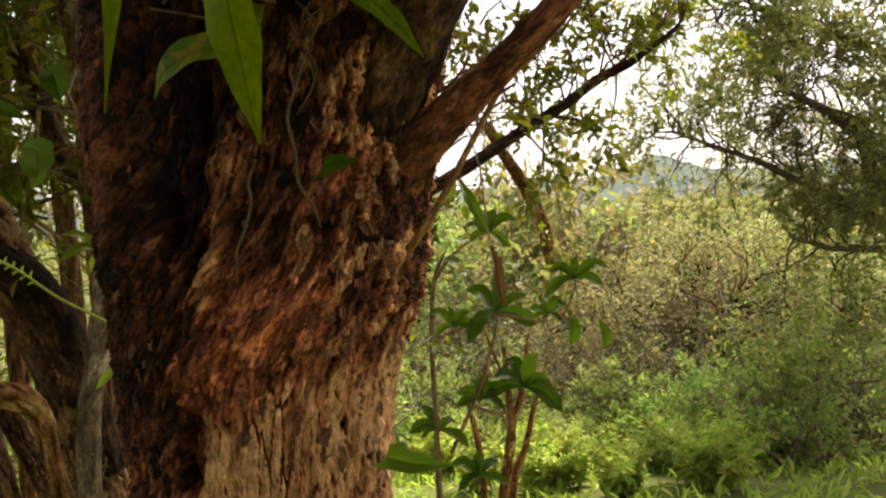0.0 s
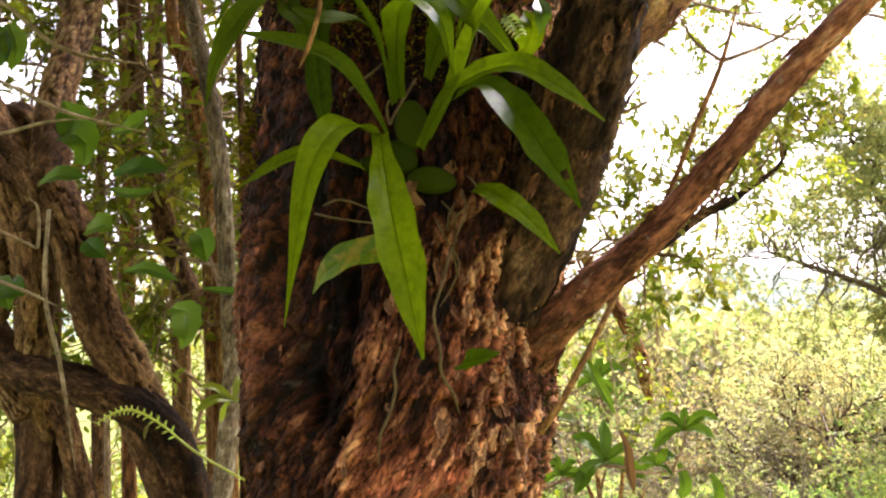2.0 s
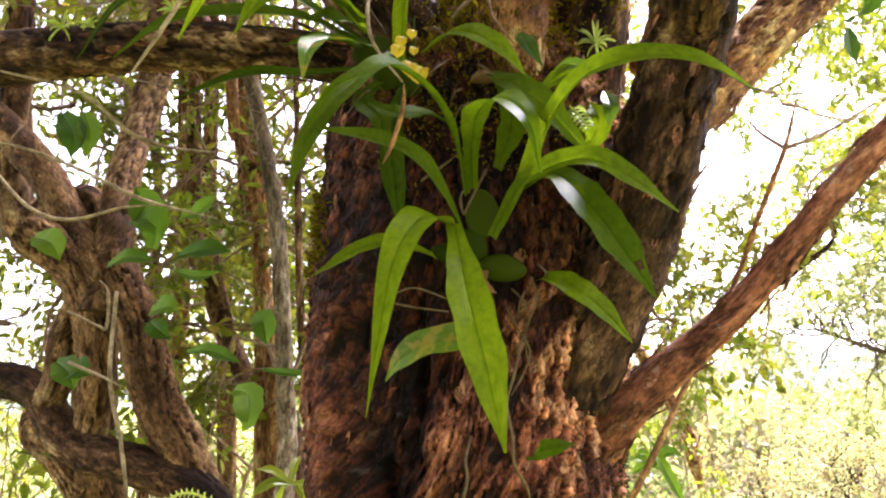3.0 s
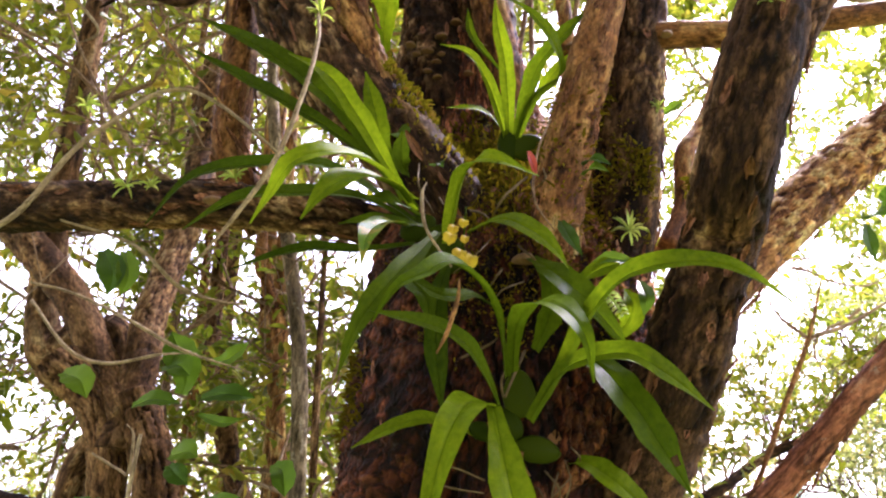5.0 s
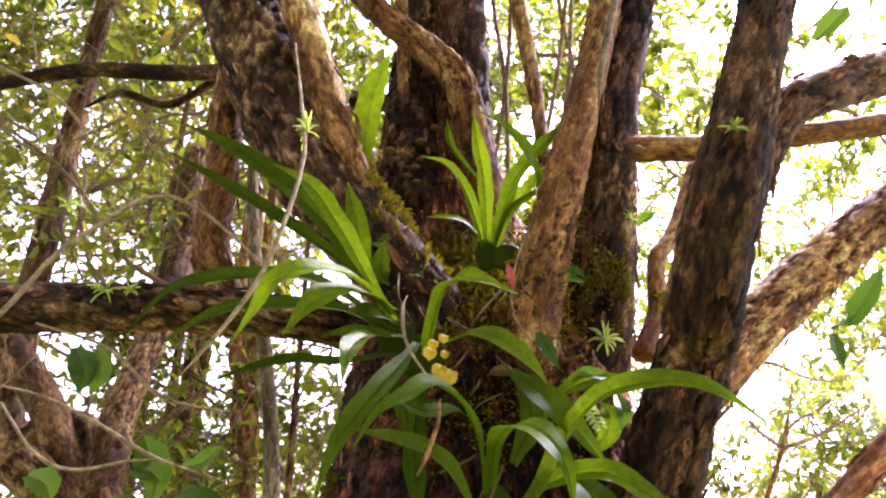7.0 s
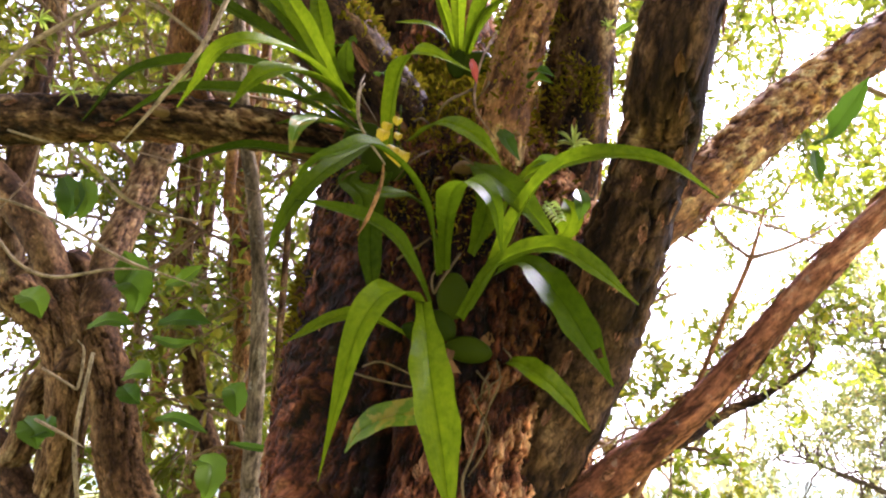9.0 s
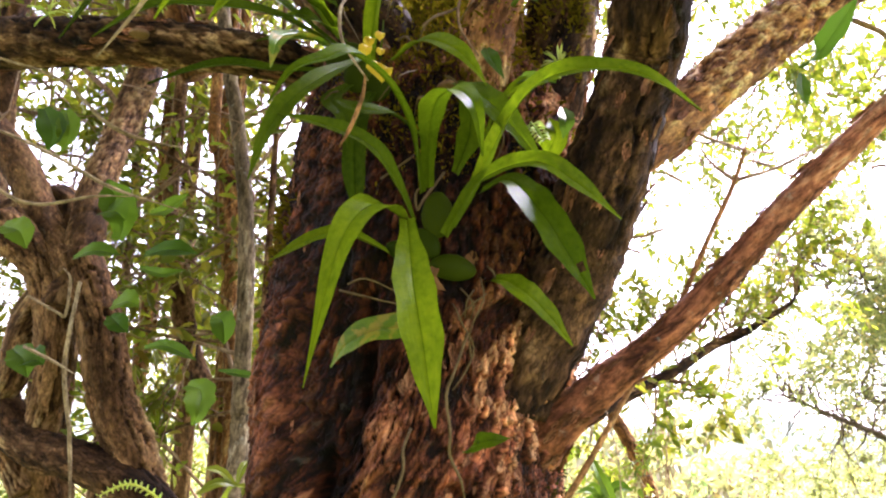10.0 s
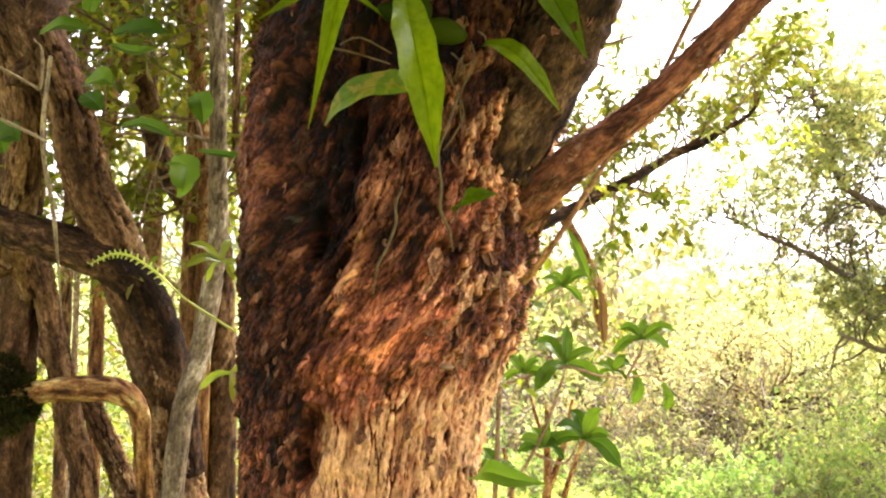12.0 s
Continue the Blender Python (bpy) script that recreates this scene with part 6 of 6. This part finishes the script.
tuft((0.148, 0.02, 2.0), 0.012)
yellow_sprig((-0.056, -0.12, 1.794))
red_bud([(0.003, -0.07, 1.904), (0.005, -0.08, 1.888), (0.008, -0.08, 1.874)])
dead_leaf([(0.159, 0.0, 1.426), (0.163, -0.005, 1.41), (0.164, -0.003, 1.393), (0.168, 0.0, 1.372)])
twig([(0.148, 0.02, 1.53, 0.0008), (0.154, 0.0, 1.49, 0.0007), (0.156, -0.002, 1.455, 0.0007), (0.159, 0.0, 1.424, 0.0008)], PALE_TWIG, "pale dry thread holding a dead leaf")
fern([(-0.202, 0.2, 1.357), (-0.261, 0.2, 1.393), (-0.294, 0.2, 1.421), (-0.323, 0.2, 1.439), (-0.345, 0.2, 1.441), (-0.369, 0.2, 1.429)], .0105)
fern([(0.074, 0, 1.798), (0.08, -0.03, 1.776), (0.085, -0.05, 1.756)], .02, "small brownish fern frond beside the orchid")
rosette((-0.245, 0.3, 1.439), .047, 8)
rosette((-0.227, 0.3, 1.299), .05, 4)
# sapling
STEMS = [[(0.151, 0.6, 0.959, 0.0056), (0.154, 0.6, 1.143, 0.0042), (0.155, 0.6, 1.245, 0.0042), (0.165, 0.6, 1.348, 0.0033), (0.192, 0.6, 1.405, 0.0023)], [(0.155, 0.6, 1.25, 0.0028), (0.197, 0.6, 1.267, 0.0028), (0.262, 0.6, 1.286, 0.0028), (0.32, 0.6, 1.273, 0.0024), (0.368, 0.6, 1.272, 0.0019)], [(0.175, 0.6, 1.07, 0.0033), (0.228, 0.6, 1.173, 0.0033), (0.254, 0.6, 1.248, 0.0028), (0.267, 0.6, 1.295, 0.0024)], [(0.21, 0.6, 1.144, 0.0028), (0.267, 0.6, 1.127, 0.0023), (0.294, 0.6, 1.174, 0.0019)], [(0.368, 0.6, 1.272, 0.0024), (0.391, 0.6, 1.318, 0.0019), (0.394, 0.6, 1.356, 0.0014)]]
for spot, size in (((0.263, 0.6, 1.293), 0.066), ((0.391, 0.6, 1.338), 0.055), ((0.3, 0.6, 1.17), 0.06), ((0.255, 0.6, 1.42), 0.05), ((0.229, 0.6, 1.154), 0.055), ((0.192, 0.6, 1.276), 0.045), ((0.345, 0.6, 1.283), 0.035), ((0.16, 0.6, 1.11), 0.05), ((0.215, 0.6, 1.03), 0.05)):
    ROSETTES.append((spot, size))
sprout = thing("sapling", "young sapling with whorls of dark glossy leaves", "sapling", (STEMS[0][0][0], STEMS[0][0][1], 0))
for rows in STEMS:
    limb(sprout, "stem", rows, TWIG, sides=8, relief=0)
for at, size in ROSETTES:
    rng = random.Random(int(at[0] * 5000 + at[2] * 3000))
    count = rng.choice((5, 6, 6))
    for k in range(count):
        a = -0.35 + 3.9 * (k + rng.uniform(-0.3, 0.3)) / (count - 1)
        long = size * rng.uniform(0.7, 1.2)
        d = Vector((math.cos(a), rng.gauss(0, 0.5), 0.9 * math.sin(a))).normalized() * long
        c = Vector(at)
        blade(sprout, "leaf", [tuple(c), tuple(c + d * 0.5 + Vector((0, 0, 0.1 * long))), tuple(c + d + Vector((0, 0, rng.uniform(-0.3, 0.0) * long)))], long * rng.uniform(0.3, 0.4), LEAF_BROAD, fold=0.3, facing=(rng.gauss(0, 0.4), -1.0, rng.uniform(0.2, 1.2)))

for top, tip, wide in (((0.385, 0.62, 1.282), (0.388, 0.63, 1.222), 0.02), ((0.436, 0.62, 1.262), (0.442, 0.62, 1.214), 0.018)):
    mid = ((top[0] + tip[0]) / 2 + 0.003, top[1] - 0.012, (top[2] + tip[2]) / 2)
    blade(sprout, "leaf", [top, mid, tip], wide, LEAF_BROAD, fold=0.35)
limb(sprout, "stem", [(0.368, 0.6, 1.272, 0.0018), (0.41, 0.61, 1.275, 0.0015), (0.436, 0.62, 1.264, 0.0012)], TWIG, sides=8, relief=0)
limb(sprout, "stem", [(0.165, 0.6, 1.348, 0.003), (0.2, 0.6, 1.39, 0.0024), (0.255, 0.6, 1.42, 0.0018)], TWIG, sides=8, relief=0)

# branches seen against the sky and the scrub
sky_branch = thing("branch", "dark crooked leafy branch against the sky", "branch", (0.3, 1.0, 1.6))
hanging_branch = thing("branch", "bare reddish branch hanging down", "branch", (0.3, 2.0, 1.7))
limb(sky_branch, "limb", [(0.02, 0.9, 1.4, 0.016), (0.15, 0.95, 1.475, 0.015), (0.277, 1, 1.541, 0.0141), (0.422, 1.1, 1.62, 0.0138), (0.542, 1.15, 1.684, 0.0129), (0.641, 1.2, 1.746, 0.012), (0.711, 1.2, 1.776, 0.0114), (0.769, 1.2, 1.813, 0.0081), (0.841, 1.2, 1.864, 0.0047), (0.876, 1.2, 1.949, 0.002)], BARK_DARK)
limb(sky_branch, "limb", [(0.669, 1.2, 1.764, 0.006), (0.712, 1.2, 1.796, 0.004), (0.729, 1.2, 1.848, 0.0013)], BARK_DARK)
limb(sky_branch, "limb", [(0.501, 1.15, 1.66, 0.0058), (0.594, 1.2, 1.648, 0.004), (0.633, 1.2, 1.613, 0.0013)], BARK_DARK)
limb(hanging_branch, "limb", [(0.5, 2, 1.737, 0.0188), (0.551, 2, 1.64, 0.0208), (0.621, 2, 1.514, 0.0237), (0.671, 1.98, 1.387, 0.0246), (0.682, 1.98, 1.31, 0.0228), (0.694, 1.97, 1.224, 0.0095)], BARK_RED)

SKY_KNOTS = [(0.422, 1.1, 1.62), (0.48, 1.12, 1.651), (0.542, 1.15, 1.684), (0.589, 1.17, 1.717), (0.641, 1.2, 1.746), (0.683, 1.2, 1.764), (0.711, 1.2, 1.776), (0.769, 1.2, 1.813), (0.849, 1.2, 1.877), (0.441, 1.3, 1.716), (0.502, 1.3, 1.796), (0.419, 1.3, 1.827)]
for k, p in enumerate(SKY_KNOTS):
    r = random.Random(70 + k)
    for s in range(2):
        d = (r.gauss(0, 0.6), r.gauss(0.2, 0.4), r.gauss(0.25, 0.8))
        runs, places, ways, sizes = growth(700 + 5 * k + s, p, d, 0.17, 0.004, 1, (4,), 0.6, 0.0, 0.3, 3, 0.028)
        tagged(child("twig_growth", joined_tubes("twig_growth", runs, TWIG), sky_branch), kind="stuff")
        tagged(child("foliage", leaf_cloud("foliage", places, ways, sizes, LEAF_SHADE, 720 + 5 * k + s), sky_branch), kind="stuff")

# ---- scrub on the slope ----
SHRUBS = []
KINDS = (("olive-green scrub bush with grey crooked stems", LEAF_OLIVE, 0.046, 1), ("yellow-green bush with fine leaves", LEAF_GREEN, 0.05, 2), ("half-bare brown scrub bush with few leaves", LEAF_RUST, 0.035, 1), ("bright green leafy bush with broad leaves", LEAF_GREEN, 0.085, 2), ("shaded dark green leafy bush", LEAF_SHADE, 0.055, 2))
for k, (label, leaves, size, thick) in enumerate(KINDS):
    gs = []
    rng = random.Random(50 + k)
    for s in range(5):
        a = s * 1.26 + rng.uniform(-0.4, 0.4)
        gs.append(growth(200 + 10 * k + s, (0.06 * math.cos(a), 0.06 * math.sin(a), -0.05), (0.5 * math.cos(a), 0.5 * math.sin(a), 1), rng.uniform(0.9, 1.25), 0.048, 3, (3, 3, 3), 0.55, 0.03, 0.24, thick, size))
    SHRUBS.append(plant("shrub", label, "shrub", (0, 60 + 4 * k, -30), gs, STEM_GREY, leaves, 300 + k, "scrub bushes", 0.45, 4))
FAR_SHRUBS = []
for k, (leaves, name) in enumerate(((LEAF_OLIVE, "rounded olive bush on the far slope"), (LEAF_GREEN, "yellow-green bush on the far slope"), (LEAF_TREE, "dark green bush on the far slope"))):
    gs = []
    rng = random.Random(90 + k)
    for s in range(6):
        a = s * 1.05 + rng.uniform(-0.4, 0.4)
        gs.append(growth(250 + 10 * k + s, (0.08 * math.cos(a), 0.08 * math.sin(a), -0.05), (0.6 * math.cos(a), 0.6 * math.sin(a), 1), rng.uniform(1.0, 1.4), 0.04, 2, (4, 4), 0.55, 0.03, 0.24, 2, 0.11))
    FAR_SHRUBS.append(plant("shrub", name, "shrub", (0, 60 + 4 * k, -30), gs, TWIG, leaves, 320 + k, "scrub bushes", 0.5, 4))
rng = random.Random(8)
spots = [(2.7, 5.0, 0.35, 3), (3.3, 5.2, 0.4, 1), (1.75, 5.1, 0.4, 3), (2.5, 5.8, 0.5, 0), (4.0, 5.3, 0.5, 3), (2.3, 8.2, 1.25, 0), (1.6, 8.9, 1.3, 1), (0.9, 8.0, 1.1, 2), (0.3, 9.4, 1.3, 0)]
spots += [(1.2, 5.9, 0.45, 3), (2.0, 6.2, 0.5, 1), (2.9, 5.7, 0.5, 3), (3.5, 6.0, 0.6, 2), (1.5, 6.6, 0.4, 1), (0.8, 6.8, 0.5, 3), (2.6, 6.7, 0.6, 1), (1.4, 4.5, 0.3, 1), (2.0, 4.7, 0.35, 3)]
spots += [(-0.8, 5.5, 0.8, 1), (-1.6, 6.3, 0.9, 3), (-2.6, 5.2, 0.8, 1), (-3.6, 6.0, 0.9, 3), (-0.2, 7.0, 0.8, 3), (-2.0, 8.0, 1.0, 1), (-4.6, 7.2, 1.0, 1), (-1.1, 3.4, 0.45, 3), (-2.2, 3.0, 0.45, 1)]
spots += [(3.3, 10.6, 1.75, 5), (4.1, 11.4, 1.8, 6), (2.4, 10.8, 1.8, 7), (6.9, 11.5, 1.6, 6), (8.2, 12.0, 1.7, 5)]
spots += [(2.3, 4.4, 0.42, 3), (2.75, 4.3, 0.4, 3), (3.2, 4.6, 0.5, 3), (3.6, 4.9, 0.55, 1), (2.0, 5.2, 0.55, 0), (2.5, 5.1, 0.7, 2), (3.0, 5.4, 0.85, 0), (3.5, 5.6, 0.9, 1), (1.7, 5.8, 0.6, 2), (2.2, 6.0, 0.85, 0), (2.75, 6.3, 1.0, 0), (1.45, 6.3, 0.7, 0)]
spots += [(3.2, 6.5, 1.2, 2), (4.2, 7.0, 1.35, 2), (2.6, 7.5, 1.3, 2), (5.0, 6.4, 1.2, 2)]
spots += [(-0.78, 1.5, 0.42, 4), (-1.1, 1.35, 0.42, 4)]
spots += [(-1.3, 1.9, 0.5, 4), (-0.9, 2.4, 0.5, 4), (-1.8, 2.4, 0.55, 4), (-0.55, 2.1, 0.45, 4), (-2.4, 2.0, 0.65, 4), (-0.4, 2.9, 0.6, 4), (-1.5, 3.0, 0.7, 4)]
for row, (y0, n) in enumerate(((6.6, 5), (8.2, 6), (10.0, 7), (12.5, 9), (16, 10), (21, 11), (27, 11), (36, 12), (50, 14))):
    for k in range(n):
        x = 0.4 - 0.1 * max(0, y0 - 12) + (k + rng.uniform(0.1, 0.9)) / n * (y0 * 1.3 + 1.5)
        y = y0 * rng.uniform(0.93, 1.07)
        if y < 7.3 and x < 1.8:
            continue
        if y0 < 12:
            spots.append((x, y, rng.uniform(0.85, 1.4), rng.choice((0, 0, 1, 2, 2, 3))))
        else:
            spots.append((x, y, rng.uniform(0.8, 1.35) * (1 + 0.012 * y0), 5 + rng.choice((0, 0, 1, 2))))
used = set()
ALL_SHRUBS = SHRUBS + FAR_SHRUBS
for x, y, size, kind in spots:
    m = pose(x, y, ground_at(x, y), 0, 0, rng.uniform(0, 360)) @ Matrix.Diagonal((size, size, size * rng.uniform(0.8, 1.1), 1))
    if kind in used:
        copy_thing(ALL_SHRUBS[kind], pose(0, 0, 0)).matrix_basis = m
    else:
        ALL_SHRUBS[kind].matrix_basis = m
        used.add(kind)

# low ferns in the clearing: arching fronds with leaflets on both sides
def frond_mesh(seed):
    r = np.random.default_rng(seed)
    lean = r.uniform(0.4, 1.0)
    places, ways, sizes = [], [], []
    for t in np.linspace(0.12, 1, 20):
        for way in (-1, 1):
            places.append((lean * t, 0.06 * way * t * r.normal(), 1.5 * t - lean * t * t))
            ways.append((0.5, way, 0.1))
            sizes.append(0.27 * (1.12 - t))
    return leaf_cloud("frond", places, ways, sizes, LEAF_LIME, seed, 0.3, 0.2)


FRONDS = [frond_mesh(1000 + k) for k in range(10)]
for k in range(40):
    x, y = (rng.uniform(0.5, 2.6), rng.uniform(3.6, 7.0)) if k < 14 else (rng.uniform(1.05, 2.5), rng.uniform(3.3, 4.6)) if k < 24 else (rng.uniform(-3.0, -0.4), rng.uniform(1.9, 4.5))
    big = rng.uniform(0.28, 0.5)
    ob = thing("fern_clump", "pale yellow-green clump of arching ferns", "fern", (x, y, ground_at(x, y)), "fern clumps")
    for f in range(16):
        leaf = tagged(part("frond", FRONDS[rng.randrange(10)], ob), kind="stuff")
        leaf.matrix_basis = Matrix.Rotation(f * 2.4 + rng.uniform(-0.3, 0.3), 4, "Z") @ Matrix.Scale(big * rng.uniform(0.75, 1.15), 4)

# small grey-green trees with dark crooked forks
for k, (x, y, size) in enumerate(((3.95, 5.8, 0.6), (3.15, 6.2, 0.58), (5.4, 7.6, 0.75), (2.75, 6.6, 0.62), (4.6, 9.2, 0.85))):
    bole = ([[(0, 0, -0.1, 0.09), (0.04, 0, 0.5, 0.075), (-0.03, 0.02, 0.95, 0.07)]], [], [], [])
    gs = [bole]
    for s in range(4):
        a = s * 1.57 + 0.3 * k
        gs.append(growth(440 + 7 * k + s, (-0.03, 0.02, 0.9), (0.75 * math.cos(a), 0.75 * math.sin(a), 0.8), 1.15, 0.05, 3, (3, 3, 4), 0.55, 0.03, 0.24, 3, 0.055, 0.3))
    ob = plant("tree", "small grey-green scrub tree with dark crooked forks", "tree", (x, y, ground_at(x, y)), gs, BARK_DARK, LEAF_GREY if k != 3 else LEAF_RUST, 460 + k, "scrub trees")
    ob.matrix_basis = pose(x, y, ground_at(x, y), 0, 0, 50 * k) @ Matrix.Scale(size * 1.25, 4)

# the spreading tree on the slope: a bole at the open side, long crooked limbs with dense small leaves
BOUGHS = [
    [(4.11, 4.60, 0.85, 0.075), (3.65, 4.53, 1.38, 0.050), (3.46, 4.47, 1.79, 0.040), (3.16, 4.40, 1.98, 0.032), (2.87, 4.33, 2.10, 0.022), (2.68, 4.27, 2.42, 0.012), (2.57, 4.20, 2.80, 0.006)],
    [(4.11, 4.60, 0.85, 0.060), (3.58, 4.56, 1.23, 0.040), (3.15, 4.52, 1.45, 0.030), (2.74, 4.48, 1.66, 0.020), (2.37, 4.44, 1.79, 0.012), (2.13, 4.40, 1.87, 0.005)],
    [(4.27, 4.60, 1.72, 0.060), (3.86, 4.54, 2.24, 0.035), (3.41, 4.48, 2.44, 0.025), (2.98, 4.42, 2.59, 0.015), (2.57, 4.36, 2.66, 0.008), (2.28, 4.30, 2.73, 0.004)],
    [(4.11, 4.60, 0.85, 0.050), (3.59, 4.47, 1.01, 0.030), (3.14, 4.33, 1.05, 0.020), (2.80, 4.20, 1.15, 0.012)],
    [(4.27, 4.60, 1.72, 0.050), (4.06, 4.57, 2.59, 0.040), (3.72, 4.53, 3.16, 0.030), (3.39, 4.50, 3.53, 0.020)],
]
STEM_LINE = [(4.26, 4.65, ground_at(4.26, 4.65) - 0.1, 0.13), (4.21, 4.62, 0.3, 0.11), (4.11, 4.6, 0.85, 0.09), (4.27, 4.6, 1.72, 0.07), (4.37, 4.6, 3.48, 0.05)]
rng = np.random.default_rng(41)
runs, places, ways, sizes = [STEM_LINE] + BOUGHS, [], [], []
for rows in BOUGHS:
    line = spline(rows, 12)
    for k in range(3, len(line), 1 if len(rows) > 5 else 2):
        way = rng.normal(0, 1, 3) + np.array([-0.3, 0, 0.5])
        g = growth(int(rng.integers(99999)), line[k, :3], way / np.linalg.norm(way), rng.uniform(0.3, 0.52), 0.008, 2, (3, 3), 0.6, 0.0, 0.25, 4, 0.038)
        for whole, some in zip((runs, places, ways, sizes), g):
            whole.extend(some)
gap = np.flatnonzero(vnoise(np.array(places) * 2.3, 5) > 0.38)
spreading = thing("tree", "spreading scrub tree with crooked limbs and small leaves", "tree", (STEM_LINE[0][0], STEM_LINE[0][1], STEM_LINE[0][2]))
child("trunk", joined_tubes("trunk", runs, TWIG_DARK, 5), spreading)
child("crown", leaf_cloud("crown", [places[k] for k in gap], [ways[k] for k in gap], [sizes[k] for k in gap], LEAF_TREE, 413), spreading)

# thin trees on the dim side, and unseen ones added left and behind the path to block light
LEAFY = []
for k in range(3):
    bole = ([[(0, 0, -0.1, 0.03), (0.02, 0.01, 0.5, 0.027), (0, 0, 1.0, 0.025)]], [], [], [])
    gs = [bole, growth(500 + k, (0, 0, 0.95), (0, 0, 1), 1.5, 0.024, 3, (4, 5, 8), 0.62, 0.04, 0.13, 4, 0.04, 0.1)]
    LEAFY.append(plant("tree", "slender leafy understory tree with thin brown stems", "tree", (-3 - k, 30, -20), gs, TWIG, LEAF_SHADE, 510 + k, "understory trees", 0.42))
rng = random.Random(21)
spots = [(-2.9, 6.2), (-0.9, 6.8), (-4.6, 5.6), (-0.75, 1.9), (-1.35, 1.7), (-1.9, 2.3), (-0.45, 2.5)]
spots += [(-1.75, 0.2), (-1.6, -0.7), (-2.3, 0.9), (-1.6, -1.9), (-0.6, -2.2), (0.4, -2.3), (1.4, -2.1), (-2.4, -2.6), (-0.1, -3.2), (2.2, -2.8)]
for k, (x, y) in enumerate(spots):
    size = rng.uniform(0.9, 1.2) if not 3 <= k < 7 else rng.uniform(0.5, 0.62)
    m = pose(x, y, ground_at(x, y), 0, 0, rng.uniform(0, 360)) @ Matrix.Scale(size, 4)
    if k < 3:
        LEAFY[k].matrix_basis = m
    else:
        copy_thing(LEAFY[k % 3], pose(0, 0, 0)).matrix_basis = m

# the old tree's own leafy twigs overhead, with unseen ones added to shade the bole
rng = np.random.default_rng(5)
runs, places, ways, sizes = [], [], [], []
for k in range(180):
    if k < 105:
        start = (rng.uniform(-2.4, 0.3) if k % 5 > 1 else rng.uniform(0.2, 2.0), rng.uniform(0.9, 2.6), rng.uniform(2.95, 4.4) if k % 5 > 1 else rng.uniform(2.4, 4.2))
    else:
        start = (rng.uniform(-2.4, 2.0), rng.uniform(-2.6, 0.4), rng.uniform(3.5, 4.6))
    g = growth(600 + k, start, (rng.normal(0, 1), rng.normal(0.2, 1), rng.normal(0, 0.5)), 0.5, 0.008, 2, (4, 4), 0.6, 0.0, 0.25, (4 if k % 5 > 1 else 5) if k < 105 else 2, (0.045 if k % 5 > 1 else 0.034) if k < 105 else 0.075)
    keep = [i for i, p in enumerate(g[1]) if p[1] > 0.4 or p[2] > 3.2]
    runs.extend(r for r in g[0] if r[-1][1] > 0.4 or r[-1][2] > 3.2)
    for whole, some in zip((places, ways, sizes), g[1:]):
        whole.extend(some[i] for i in keep)
for k in range(60):
    start = (rng.uniform(-1.3, 0.6), rng.uniform(-0.9, 0.3), rng.uniform(3.15, 3.7))
    g = growth(6600 + k, start, (rng.normal(0, 1), rng.normal(0, 1), rng.normal(0, 0.3)), 0.5, 0.008, 2, (3, 4), 0.6, 0.0, 0.25, 2, 0.07)
    keep = [i for i, p in enumerate(g[1]) if p[2] > 3.0]
    runs.extend(r for r in g[0] if r[-1][2] > 3.0)
    for whole, some in zip((places, ways, sizes), g[1:]):
        whole.extend(some[i] for i in keep)
for k in range(22):
    start = (rng.uniform(0.3, 0.75), rng.uniform(1.0, 2.2), rng.uniform(1.6, 2.5))
    g = growth(5600 + k, start, (rng.normal(0, 1), rng.normal(0.2, 0.6), rng.normal(0, 0.8)), 0.34, 0.005, 2, (3, 3), 0.6, 0.0, 0.28, 2, 0.026)
    for whole, some in zip((runs, places, ways, sizes), g):
        whole.extend(some)
tagged(child("twig_growth", joined_tubes("twig_growth", runs, TWIG), old_tree), kind="stuff")
tagged(child("crown", leaf_cloud("crown", places, ways, sizes, LEAF_SHADE, 650), old_tree), kind="stuff")

# the wooded hill beyond the valley, its haze put into the colour
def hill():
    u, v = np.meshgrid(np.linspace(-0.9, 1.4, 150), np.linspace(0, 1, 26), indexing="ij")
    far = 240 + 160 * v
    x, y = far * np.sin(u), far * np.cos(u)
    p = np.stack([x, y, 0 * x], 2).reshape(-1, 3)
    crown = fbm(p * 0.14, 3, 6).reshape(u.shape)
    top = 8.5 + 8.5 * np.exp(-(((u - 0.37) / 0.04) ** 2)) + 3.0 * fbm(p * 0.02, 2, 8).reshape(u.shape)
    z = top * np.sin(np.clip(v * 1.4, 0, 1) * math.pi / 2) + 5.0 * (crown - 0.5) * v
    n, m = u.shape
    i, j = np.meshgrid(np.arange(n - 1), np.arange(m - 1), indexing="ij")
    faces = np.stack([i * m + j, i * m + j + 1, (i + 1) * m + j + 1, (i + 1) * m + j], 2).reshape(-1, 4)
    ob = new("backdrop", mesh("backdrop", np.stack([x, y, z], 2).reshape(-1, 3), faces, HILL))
    tagged(ob, "wooded hill on the horizon, haze tinted into its grey-green", "hill", kind="structure")


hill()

# bright grass and fern in the clearing
rng = np.random.default_rng(13)
n = 15000
x, y = rng.uniform(-4, 6, n), rng.uniform(2.5, 10, n)
z = ground_height(x, y)
grass = new("grass", leaf_cloud("grass", np.stack([x, y, z], 1), rng.normal(0, 0.6, (n, 3)) + np.array([0, 0, 0.8]), rng.uniform(0.04, 0.14, n), LEAF_LIME, 14, 0.16))
tagged(grass, "bright yellow-green grass and ferns", "grass", kind="stuff")
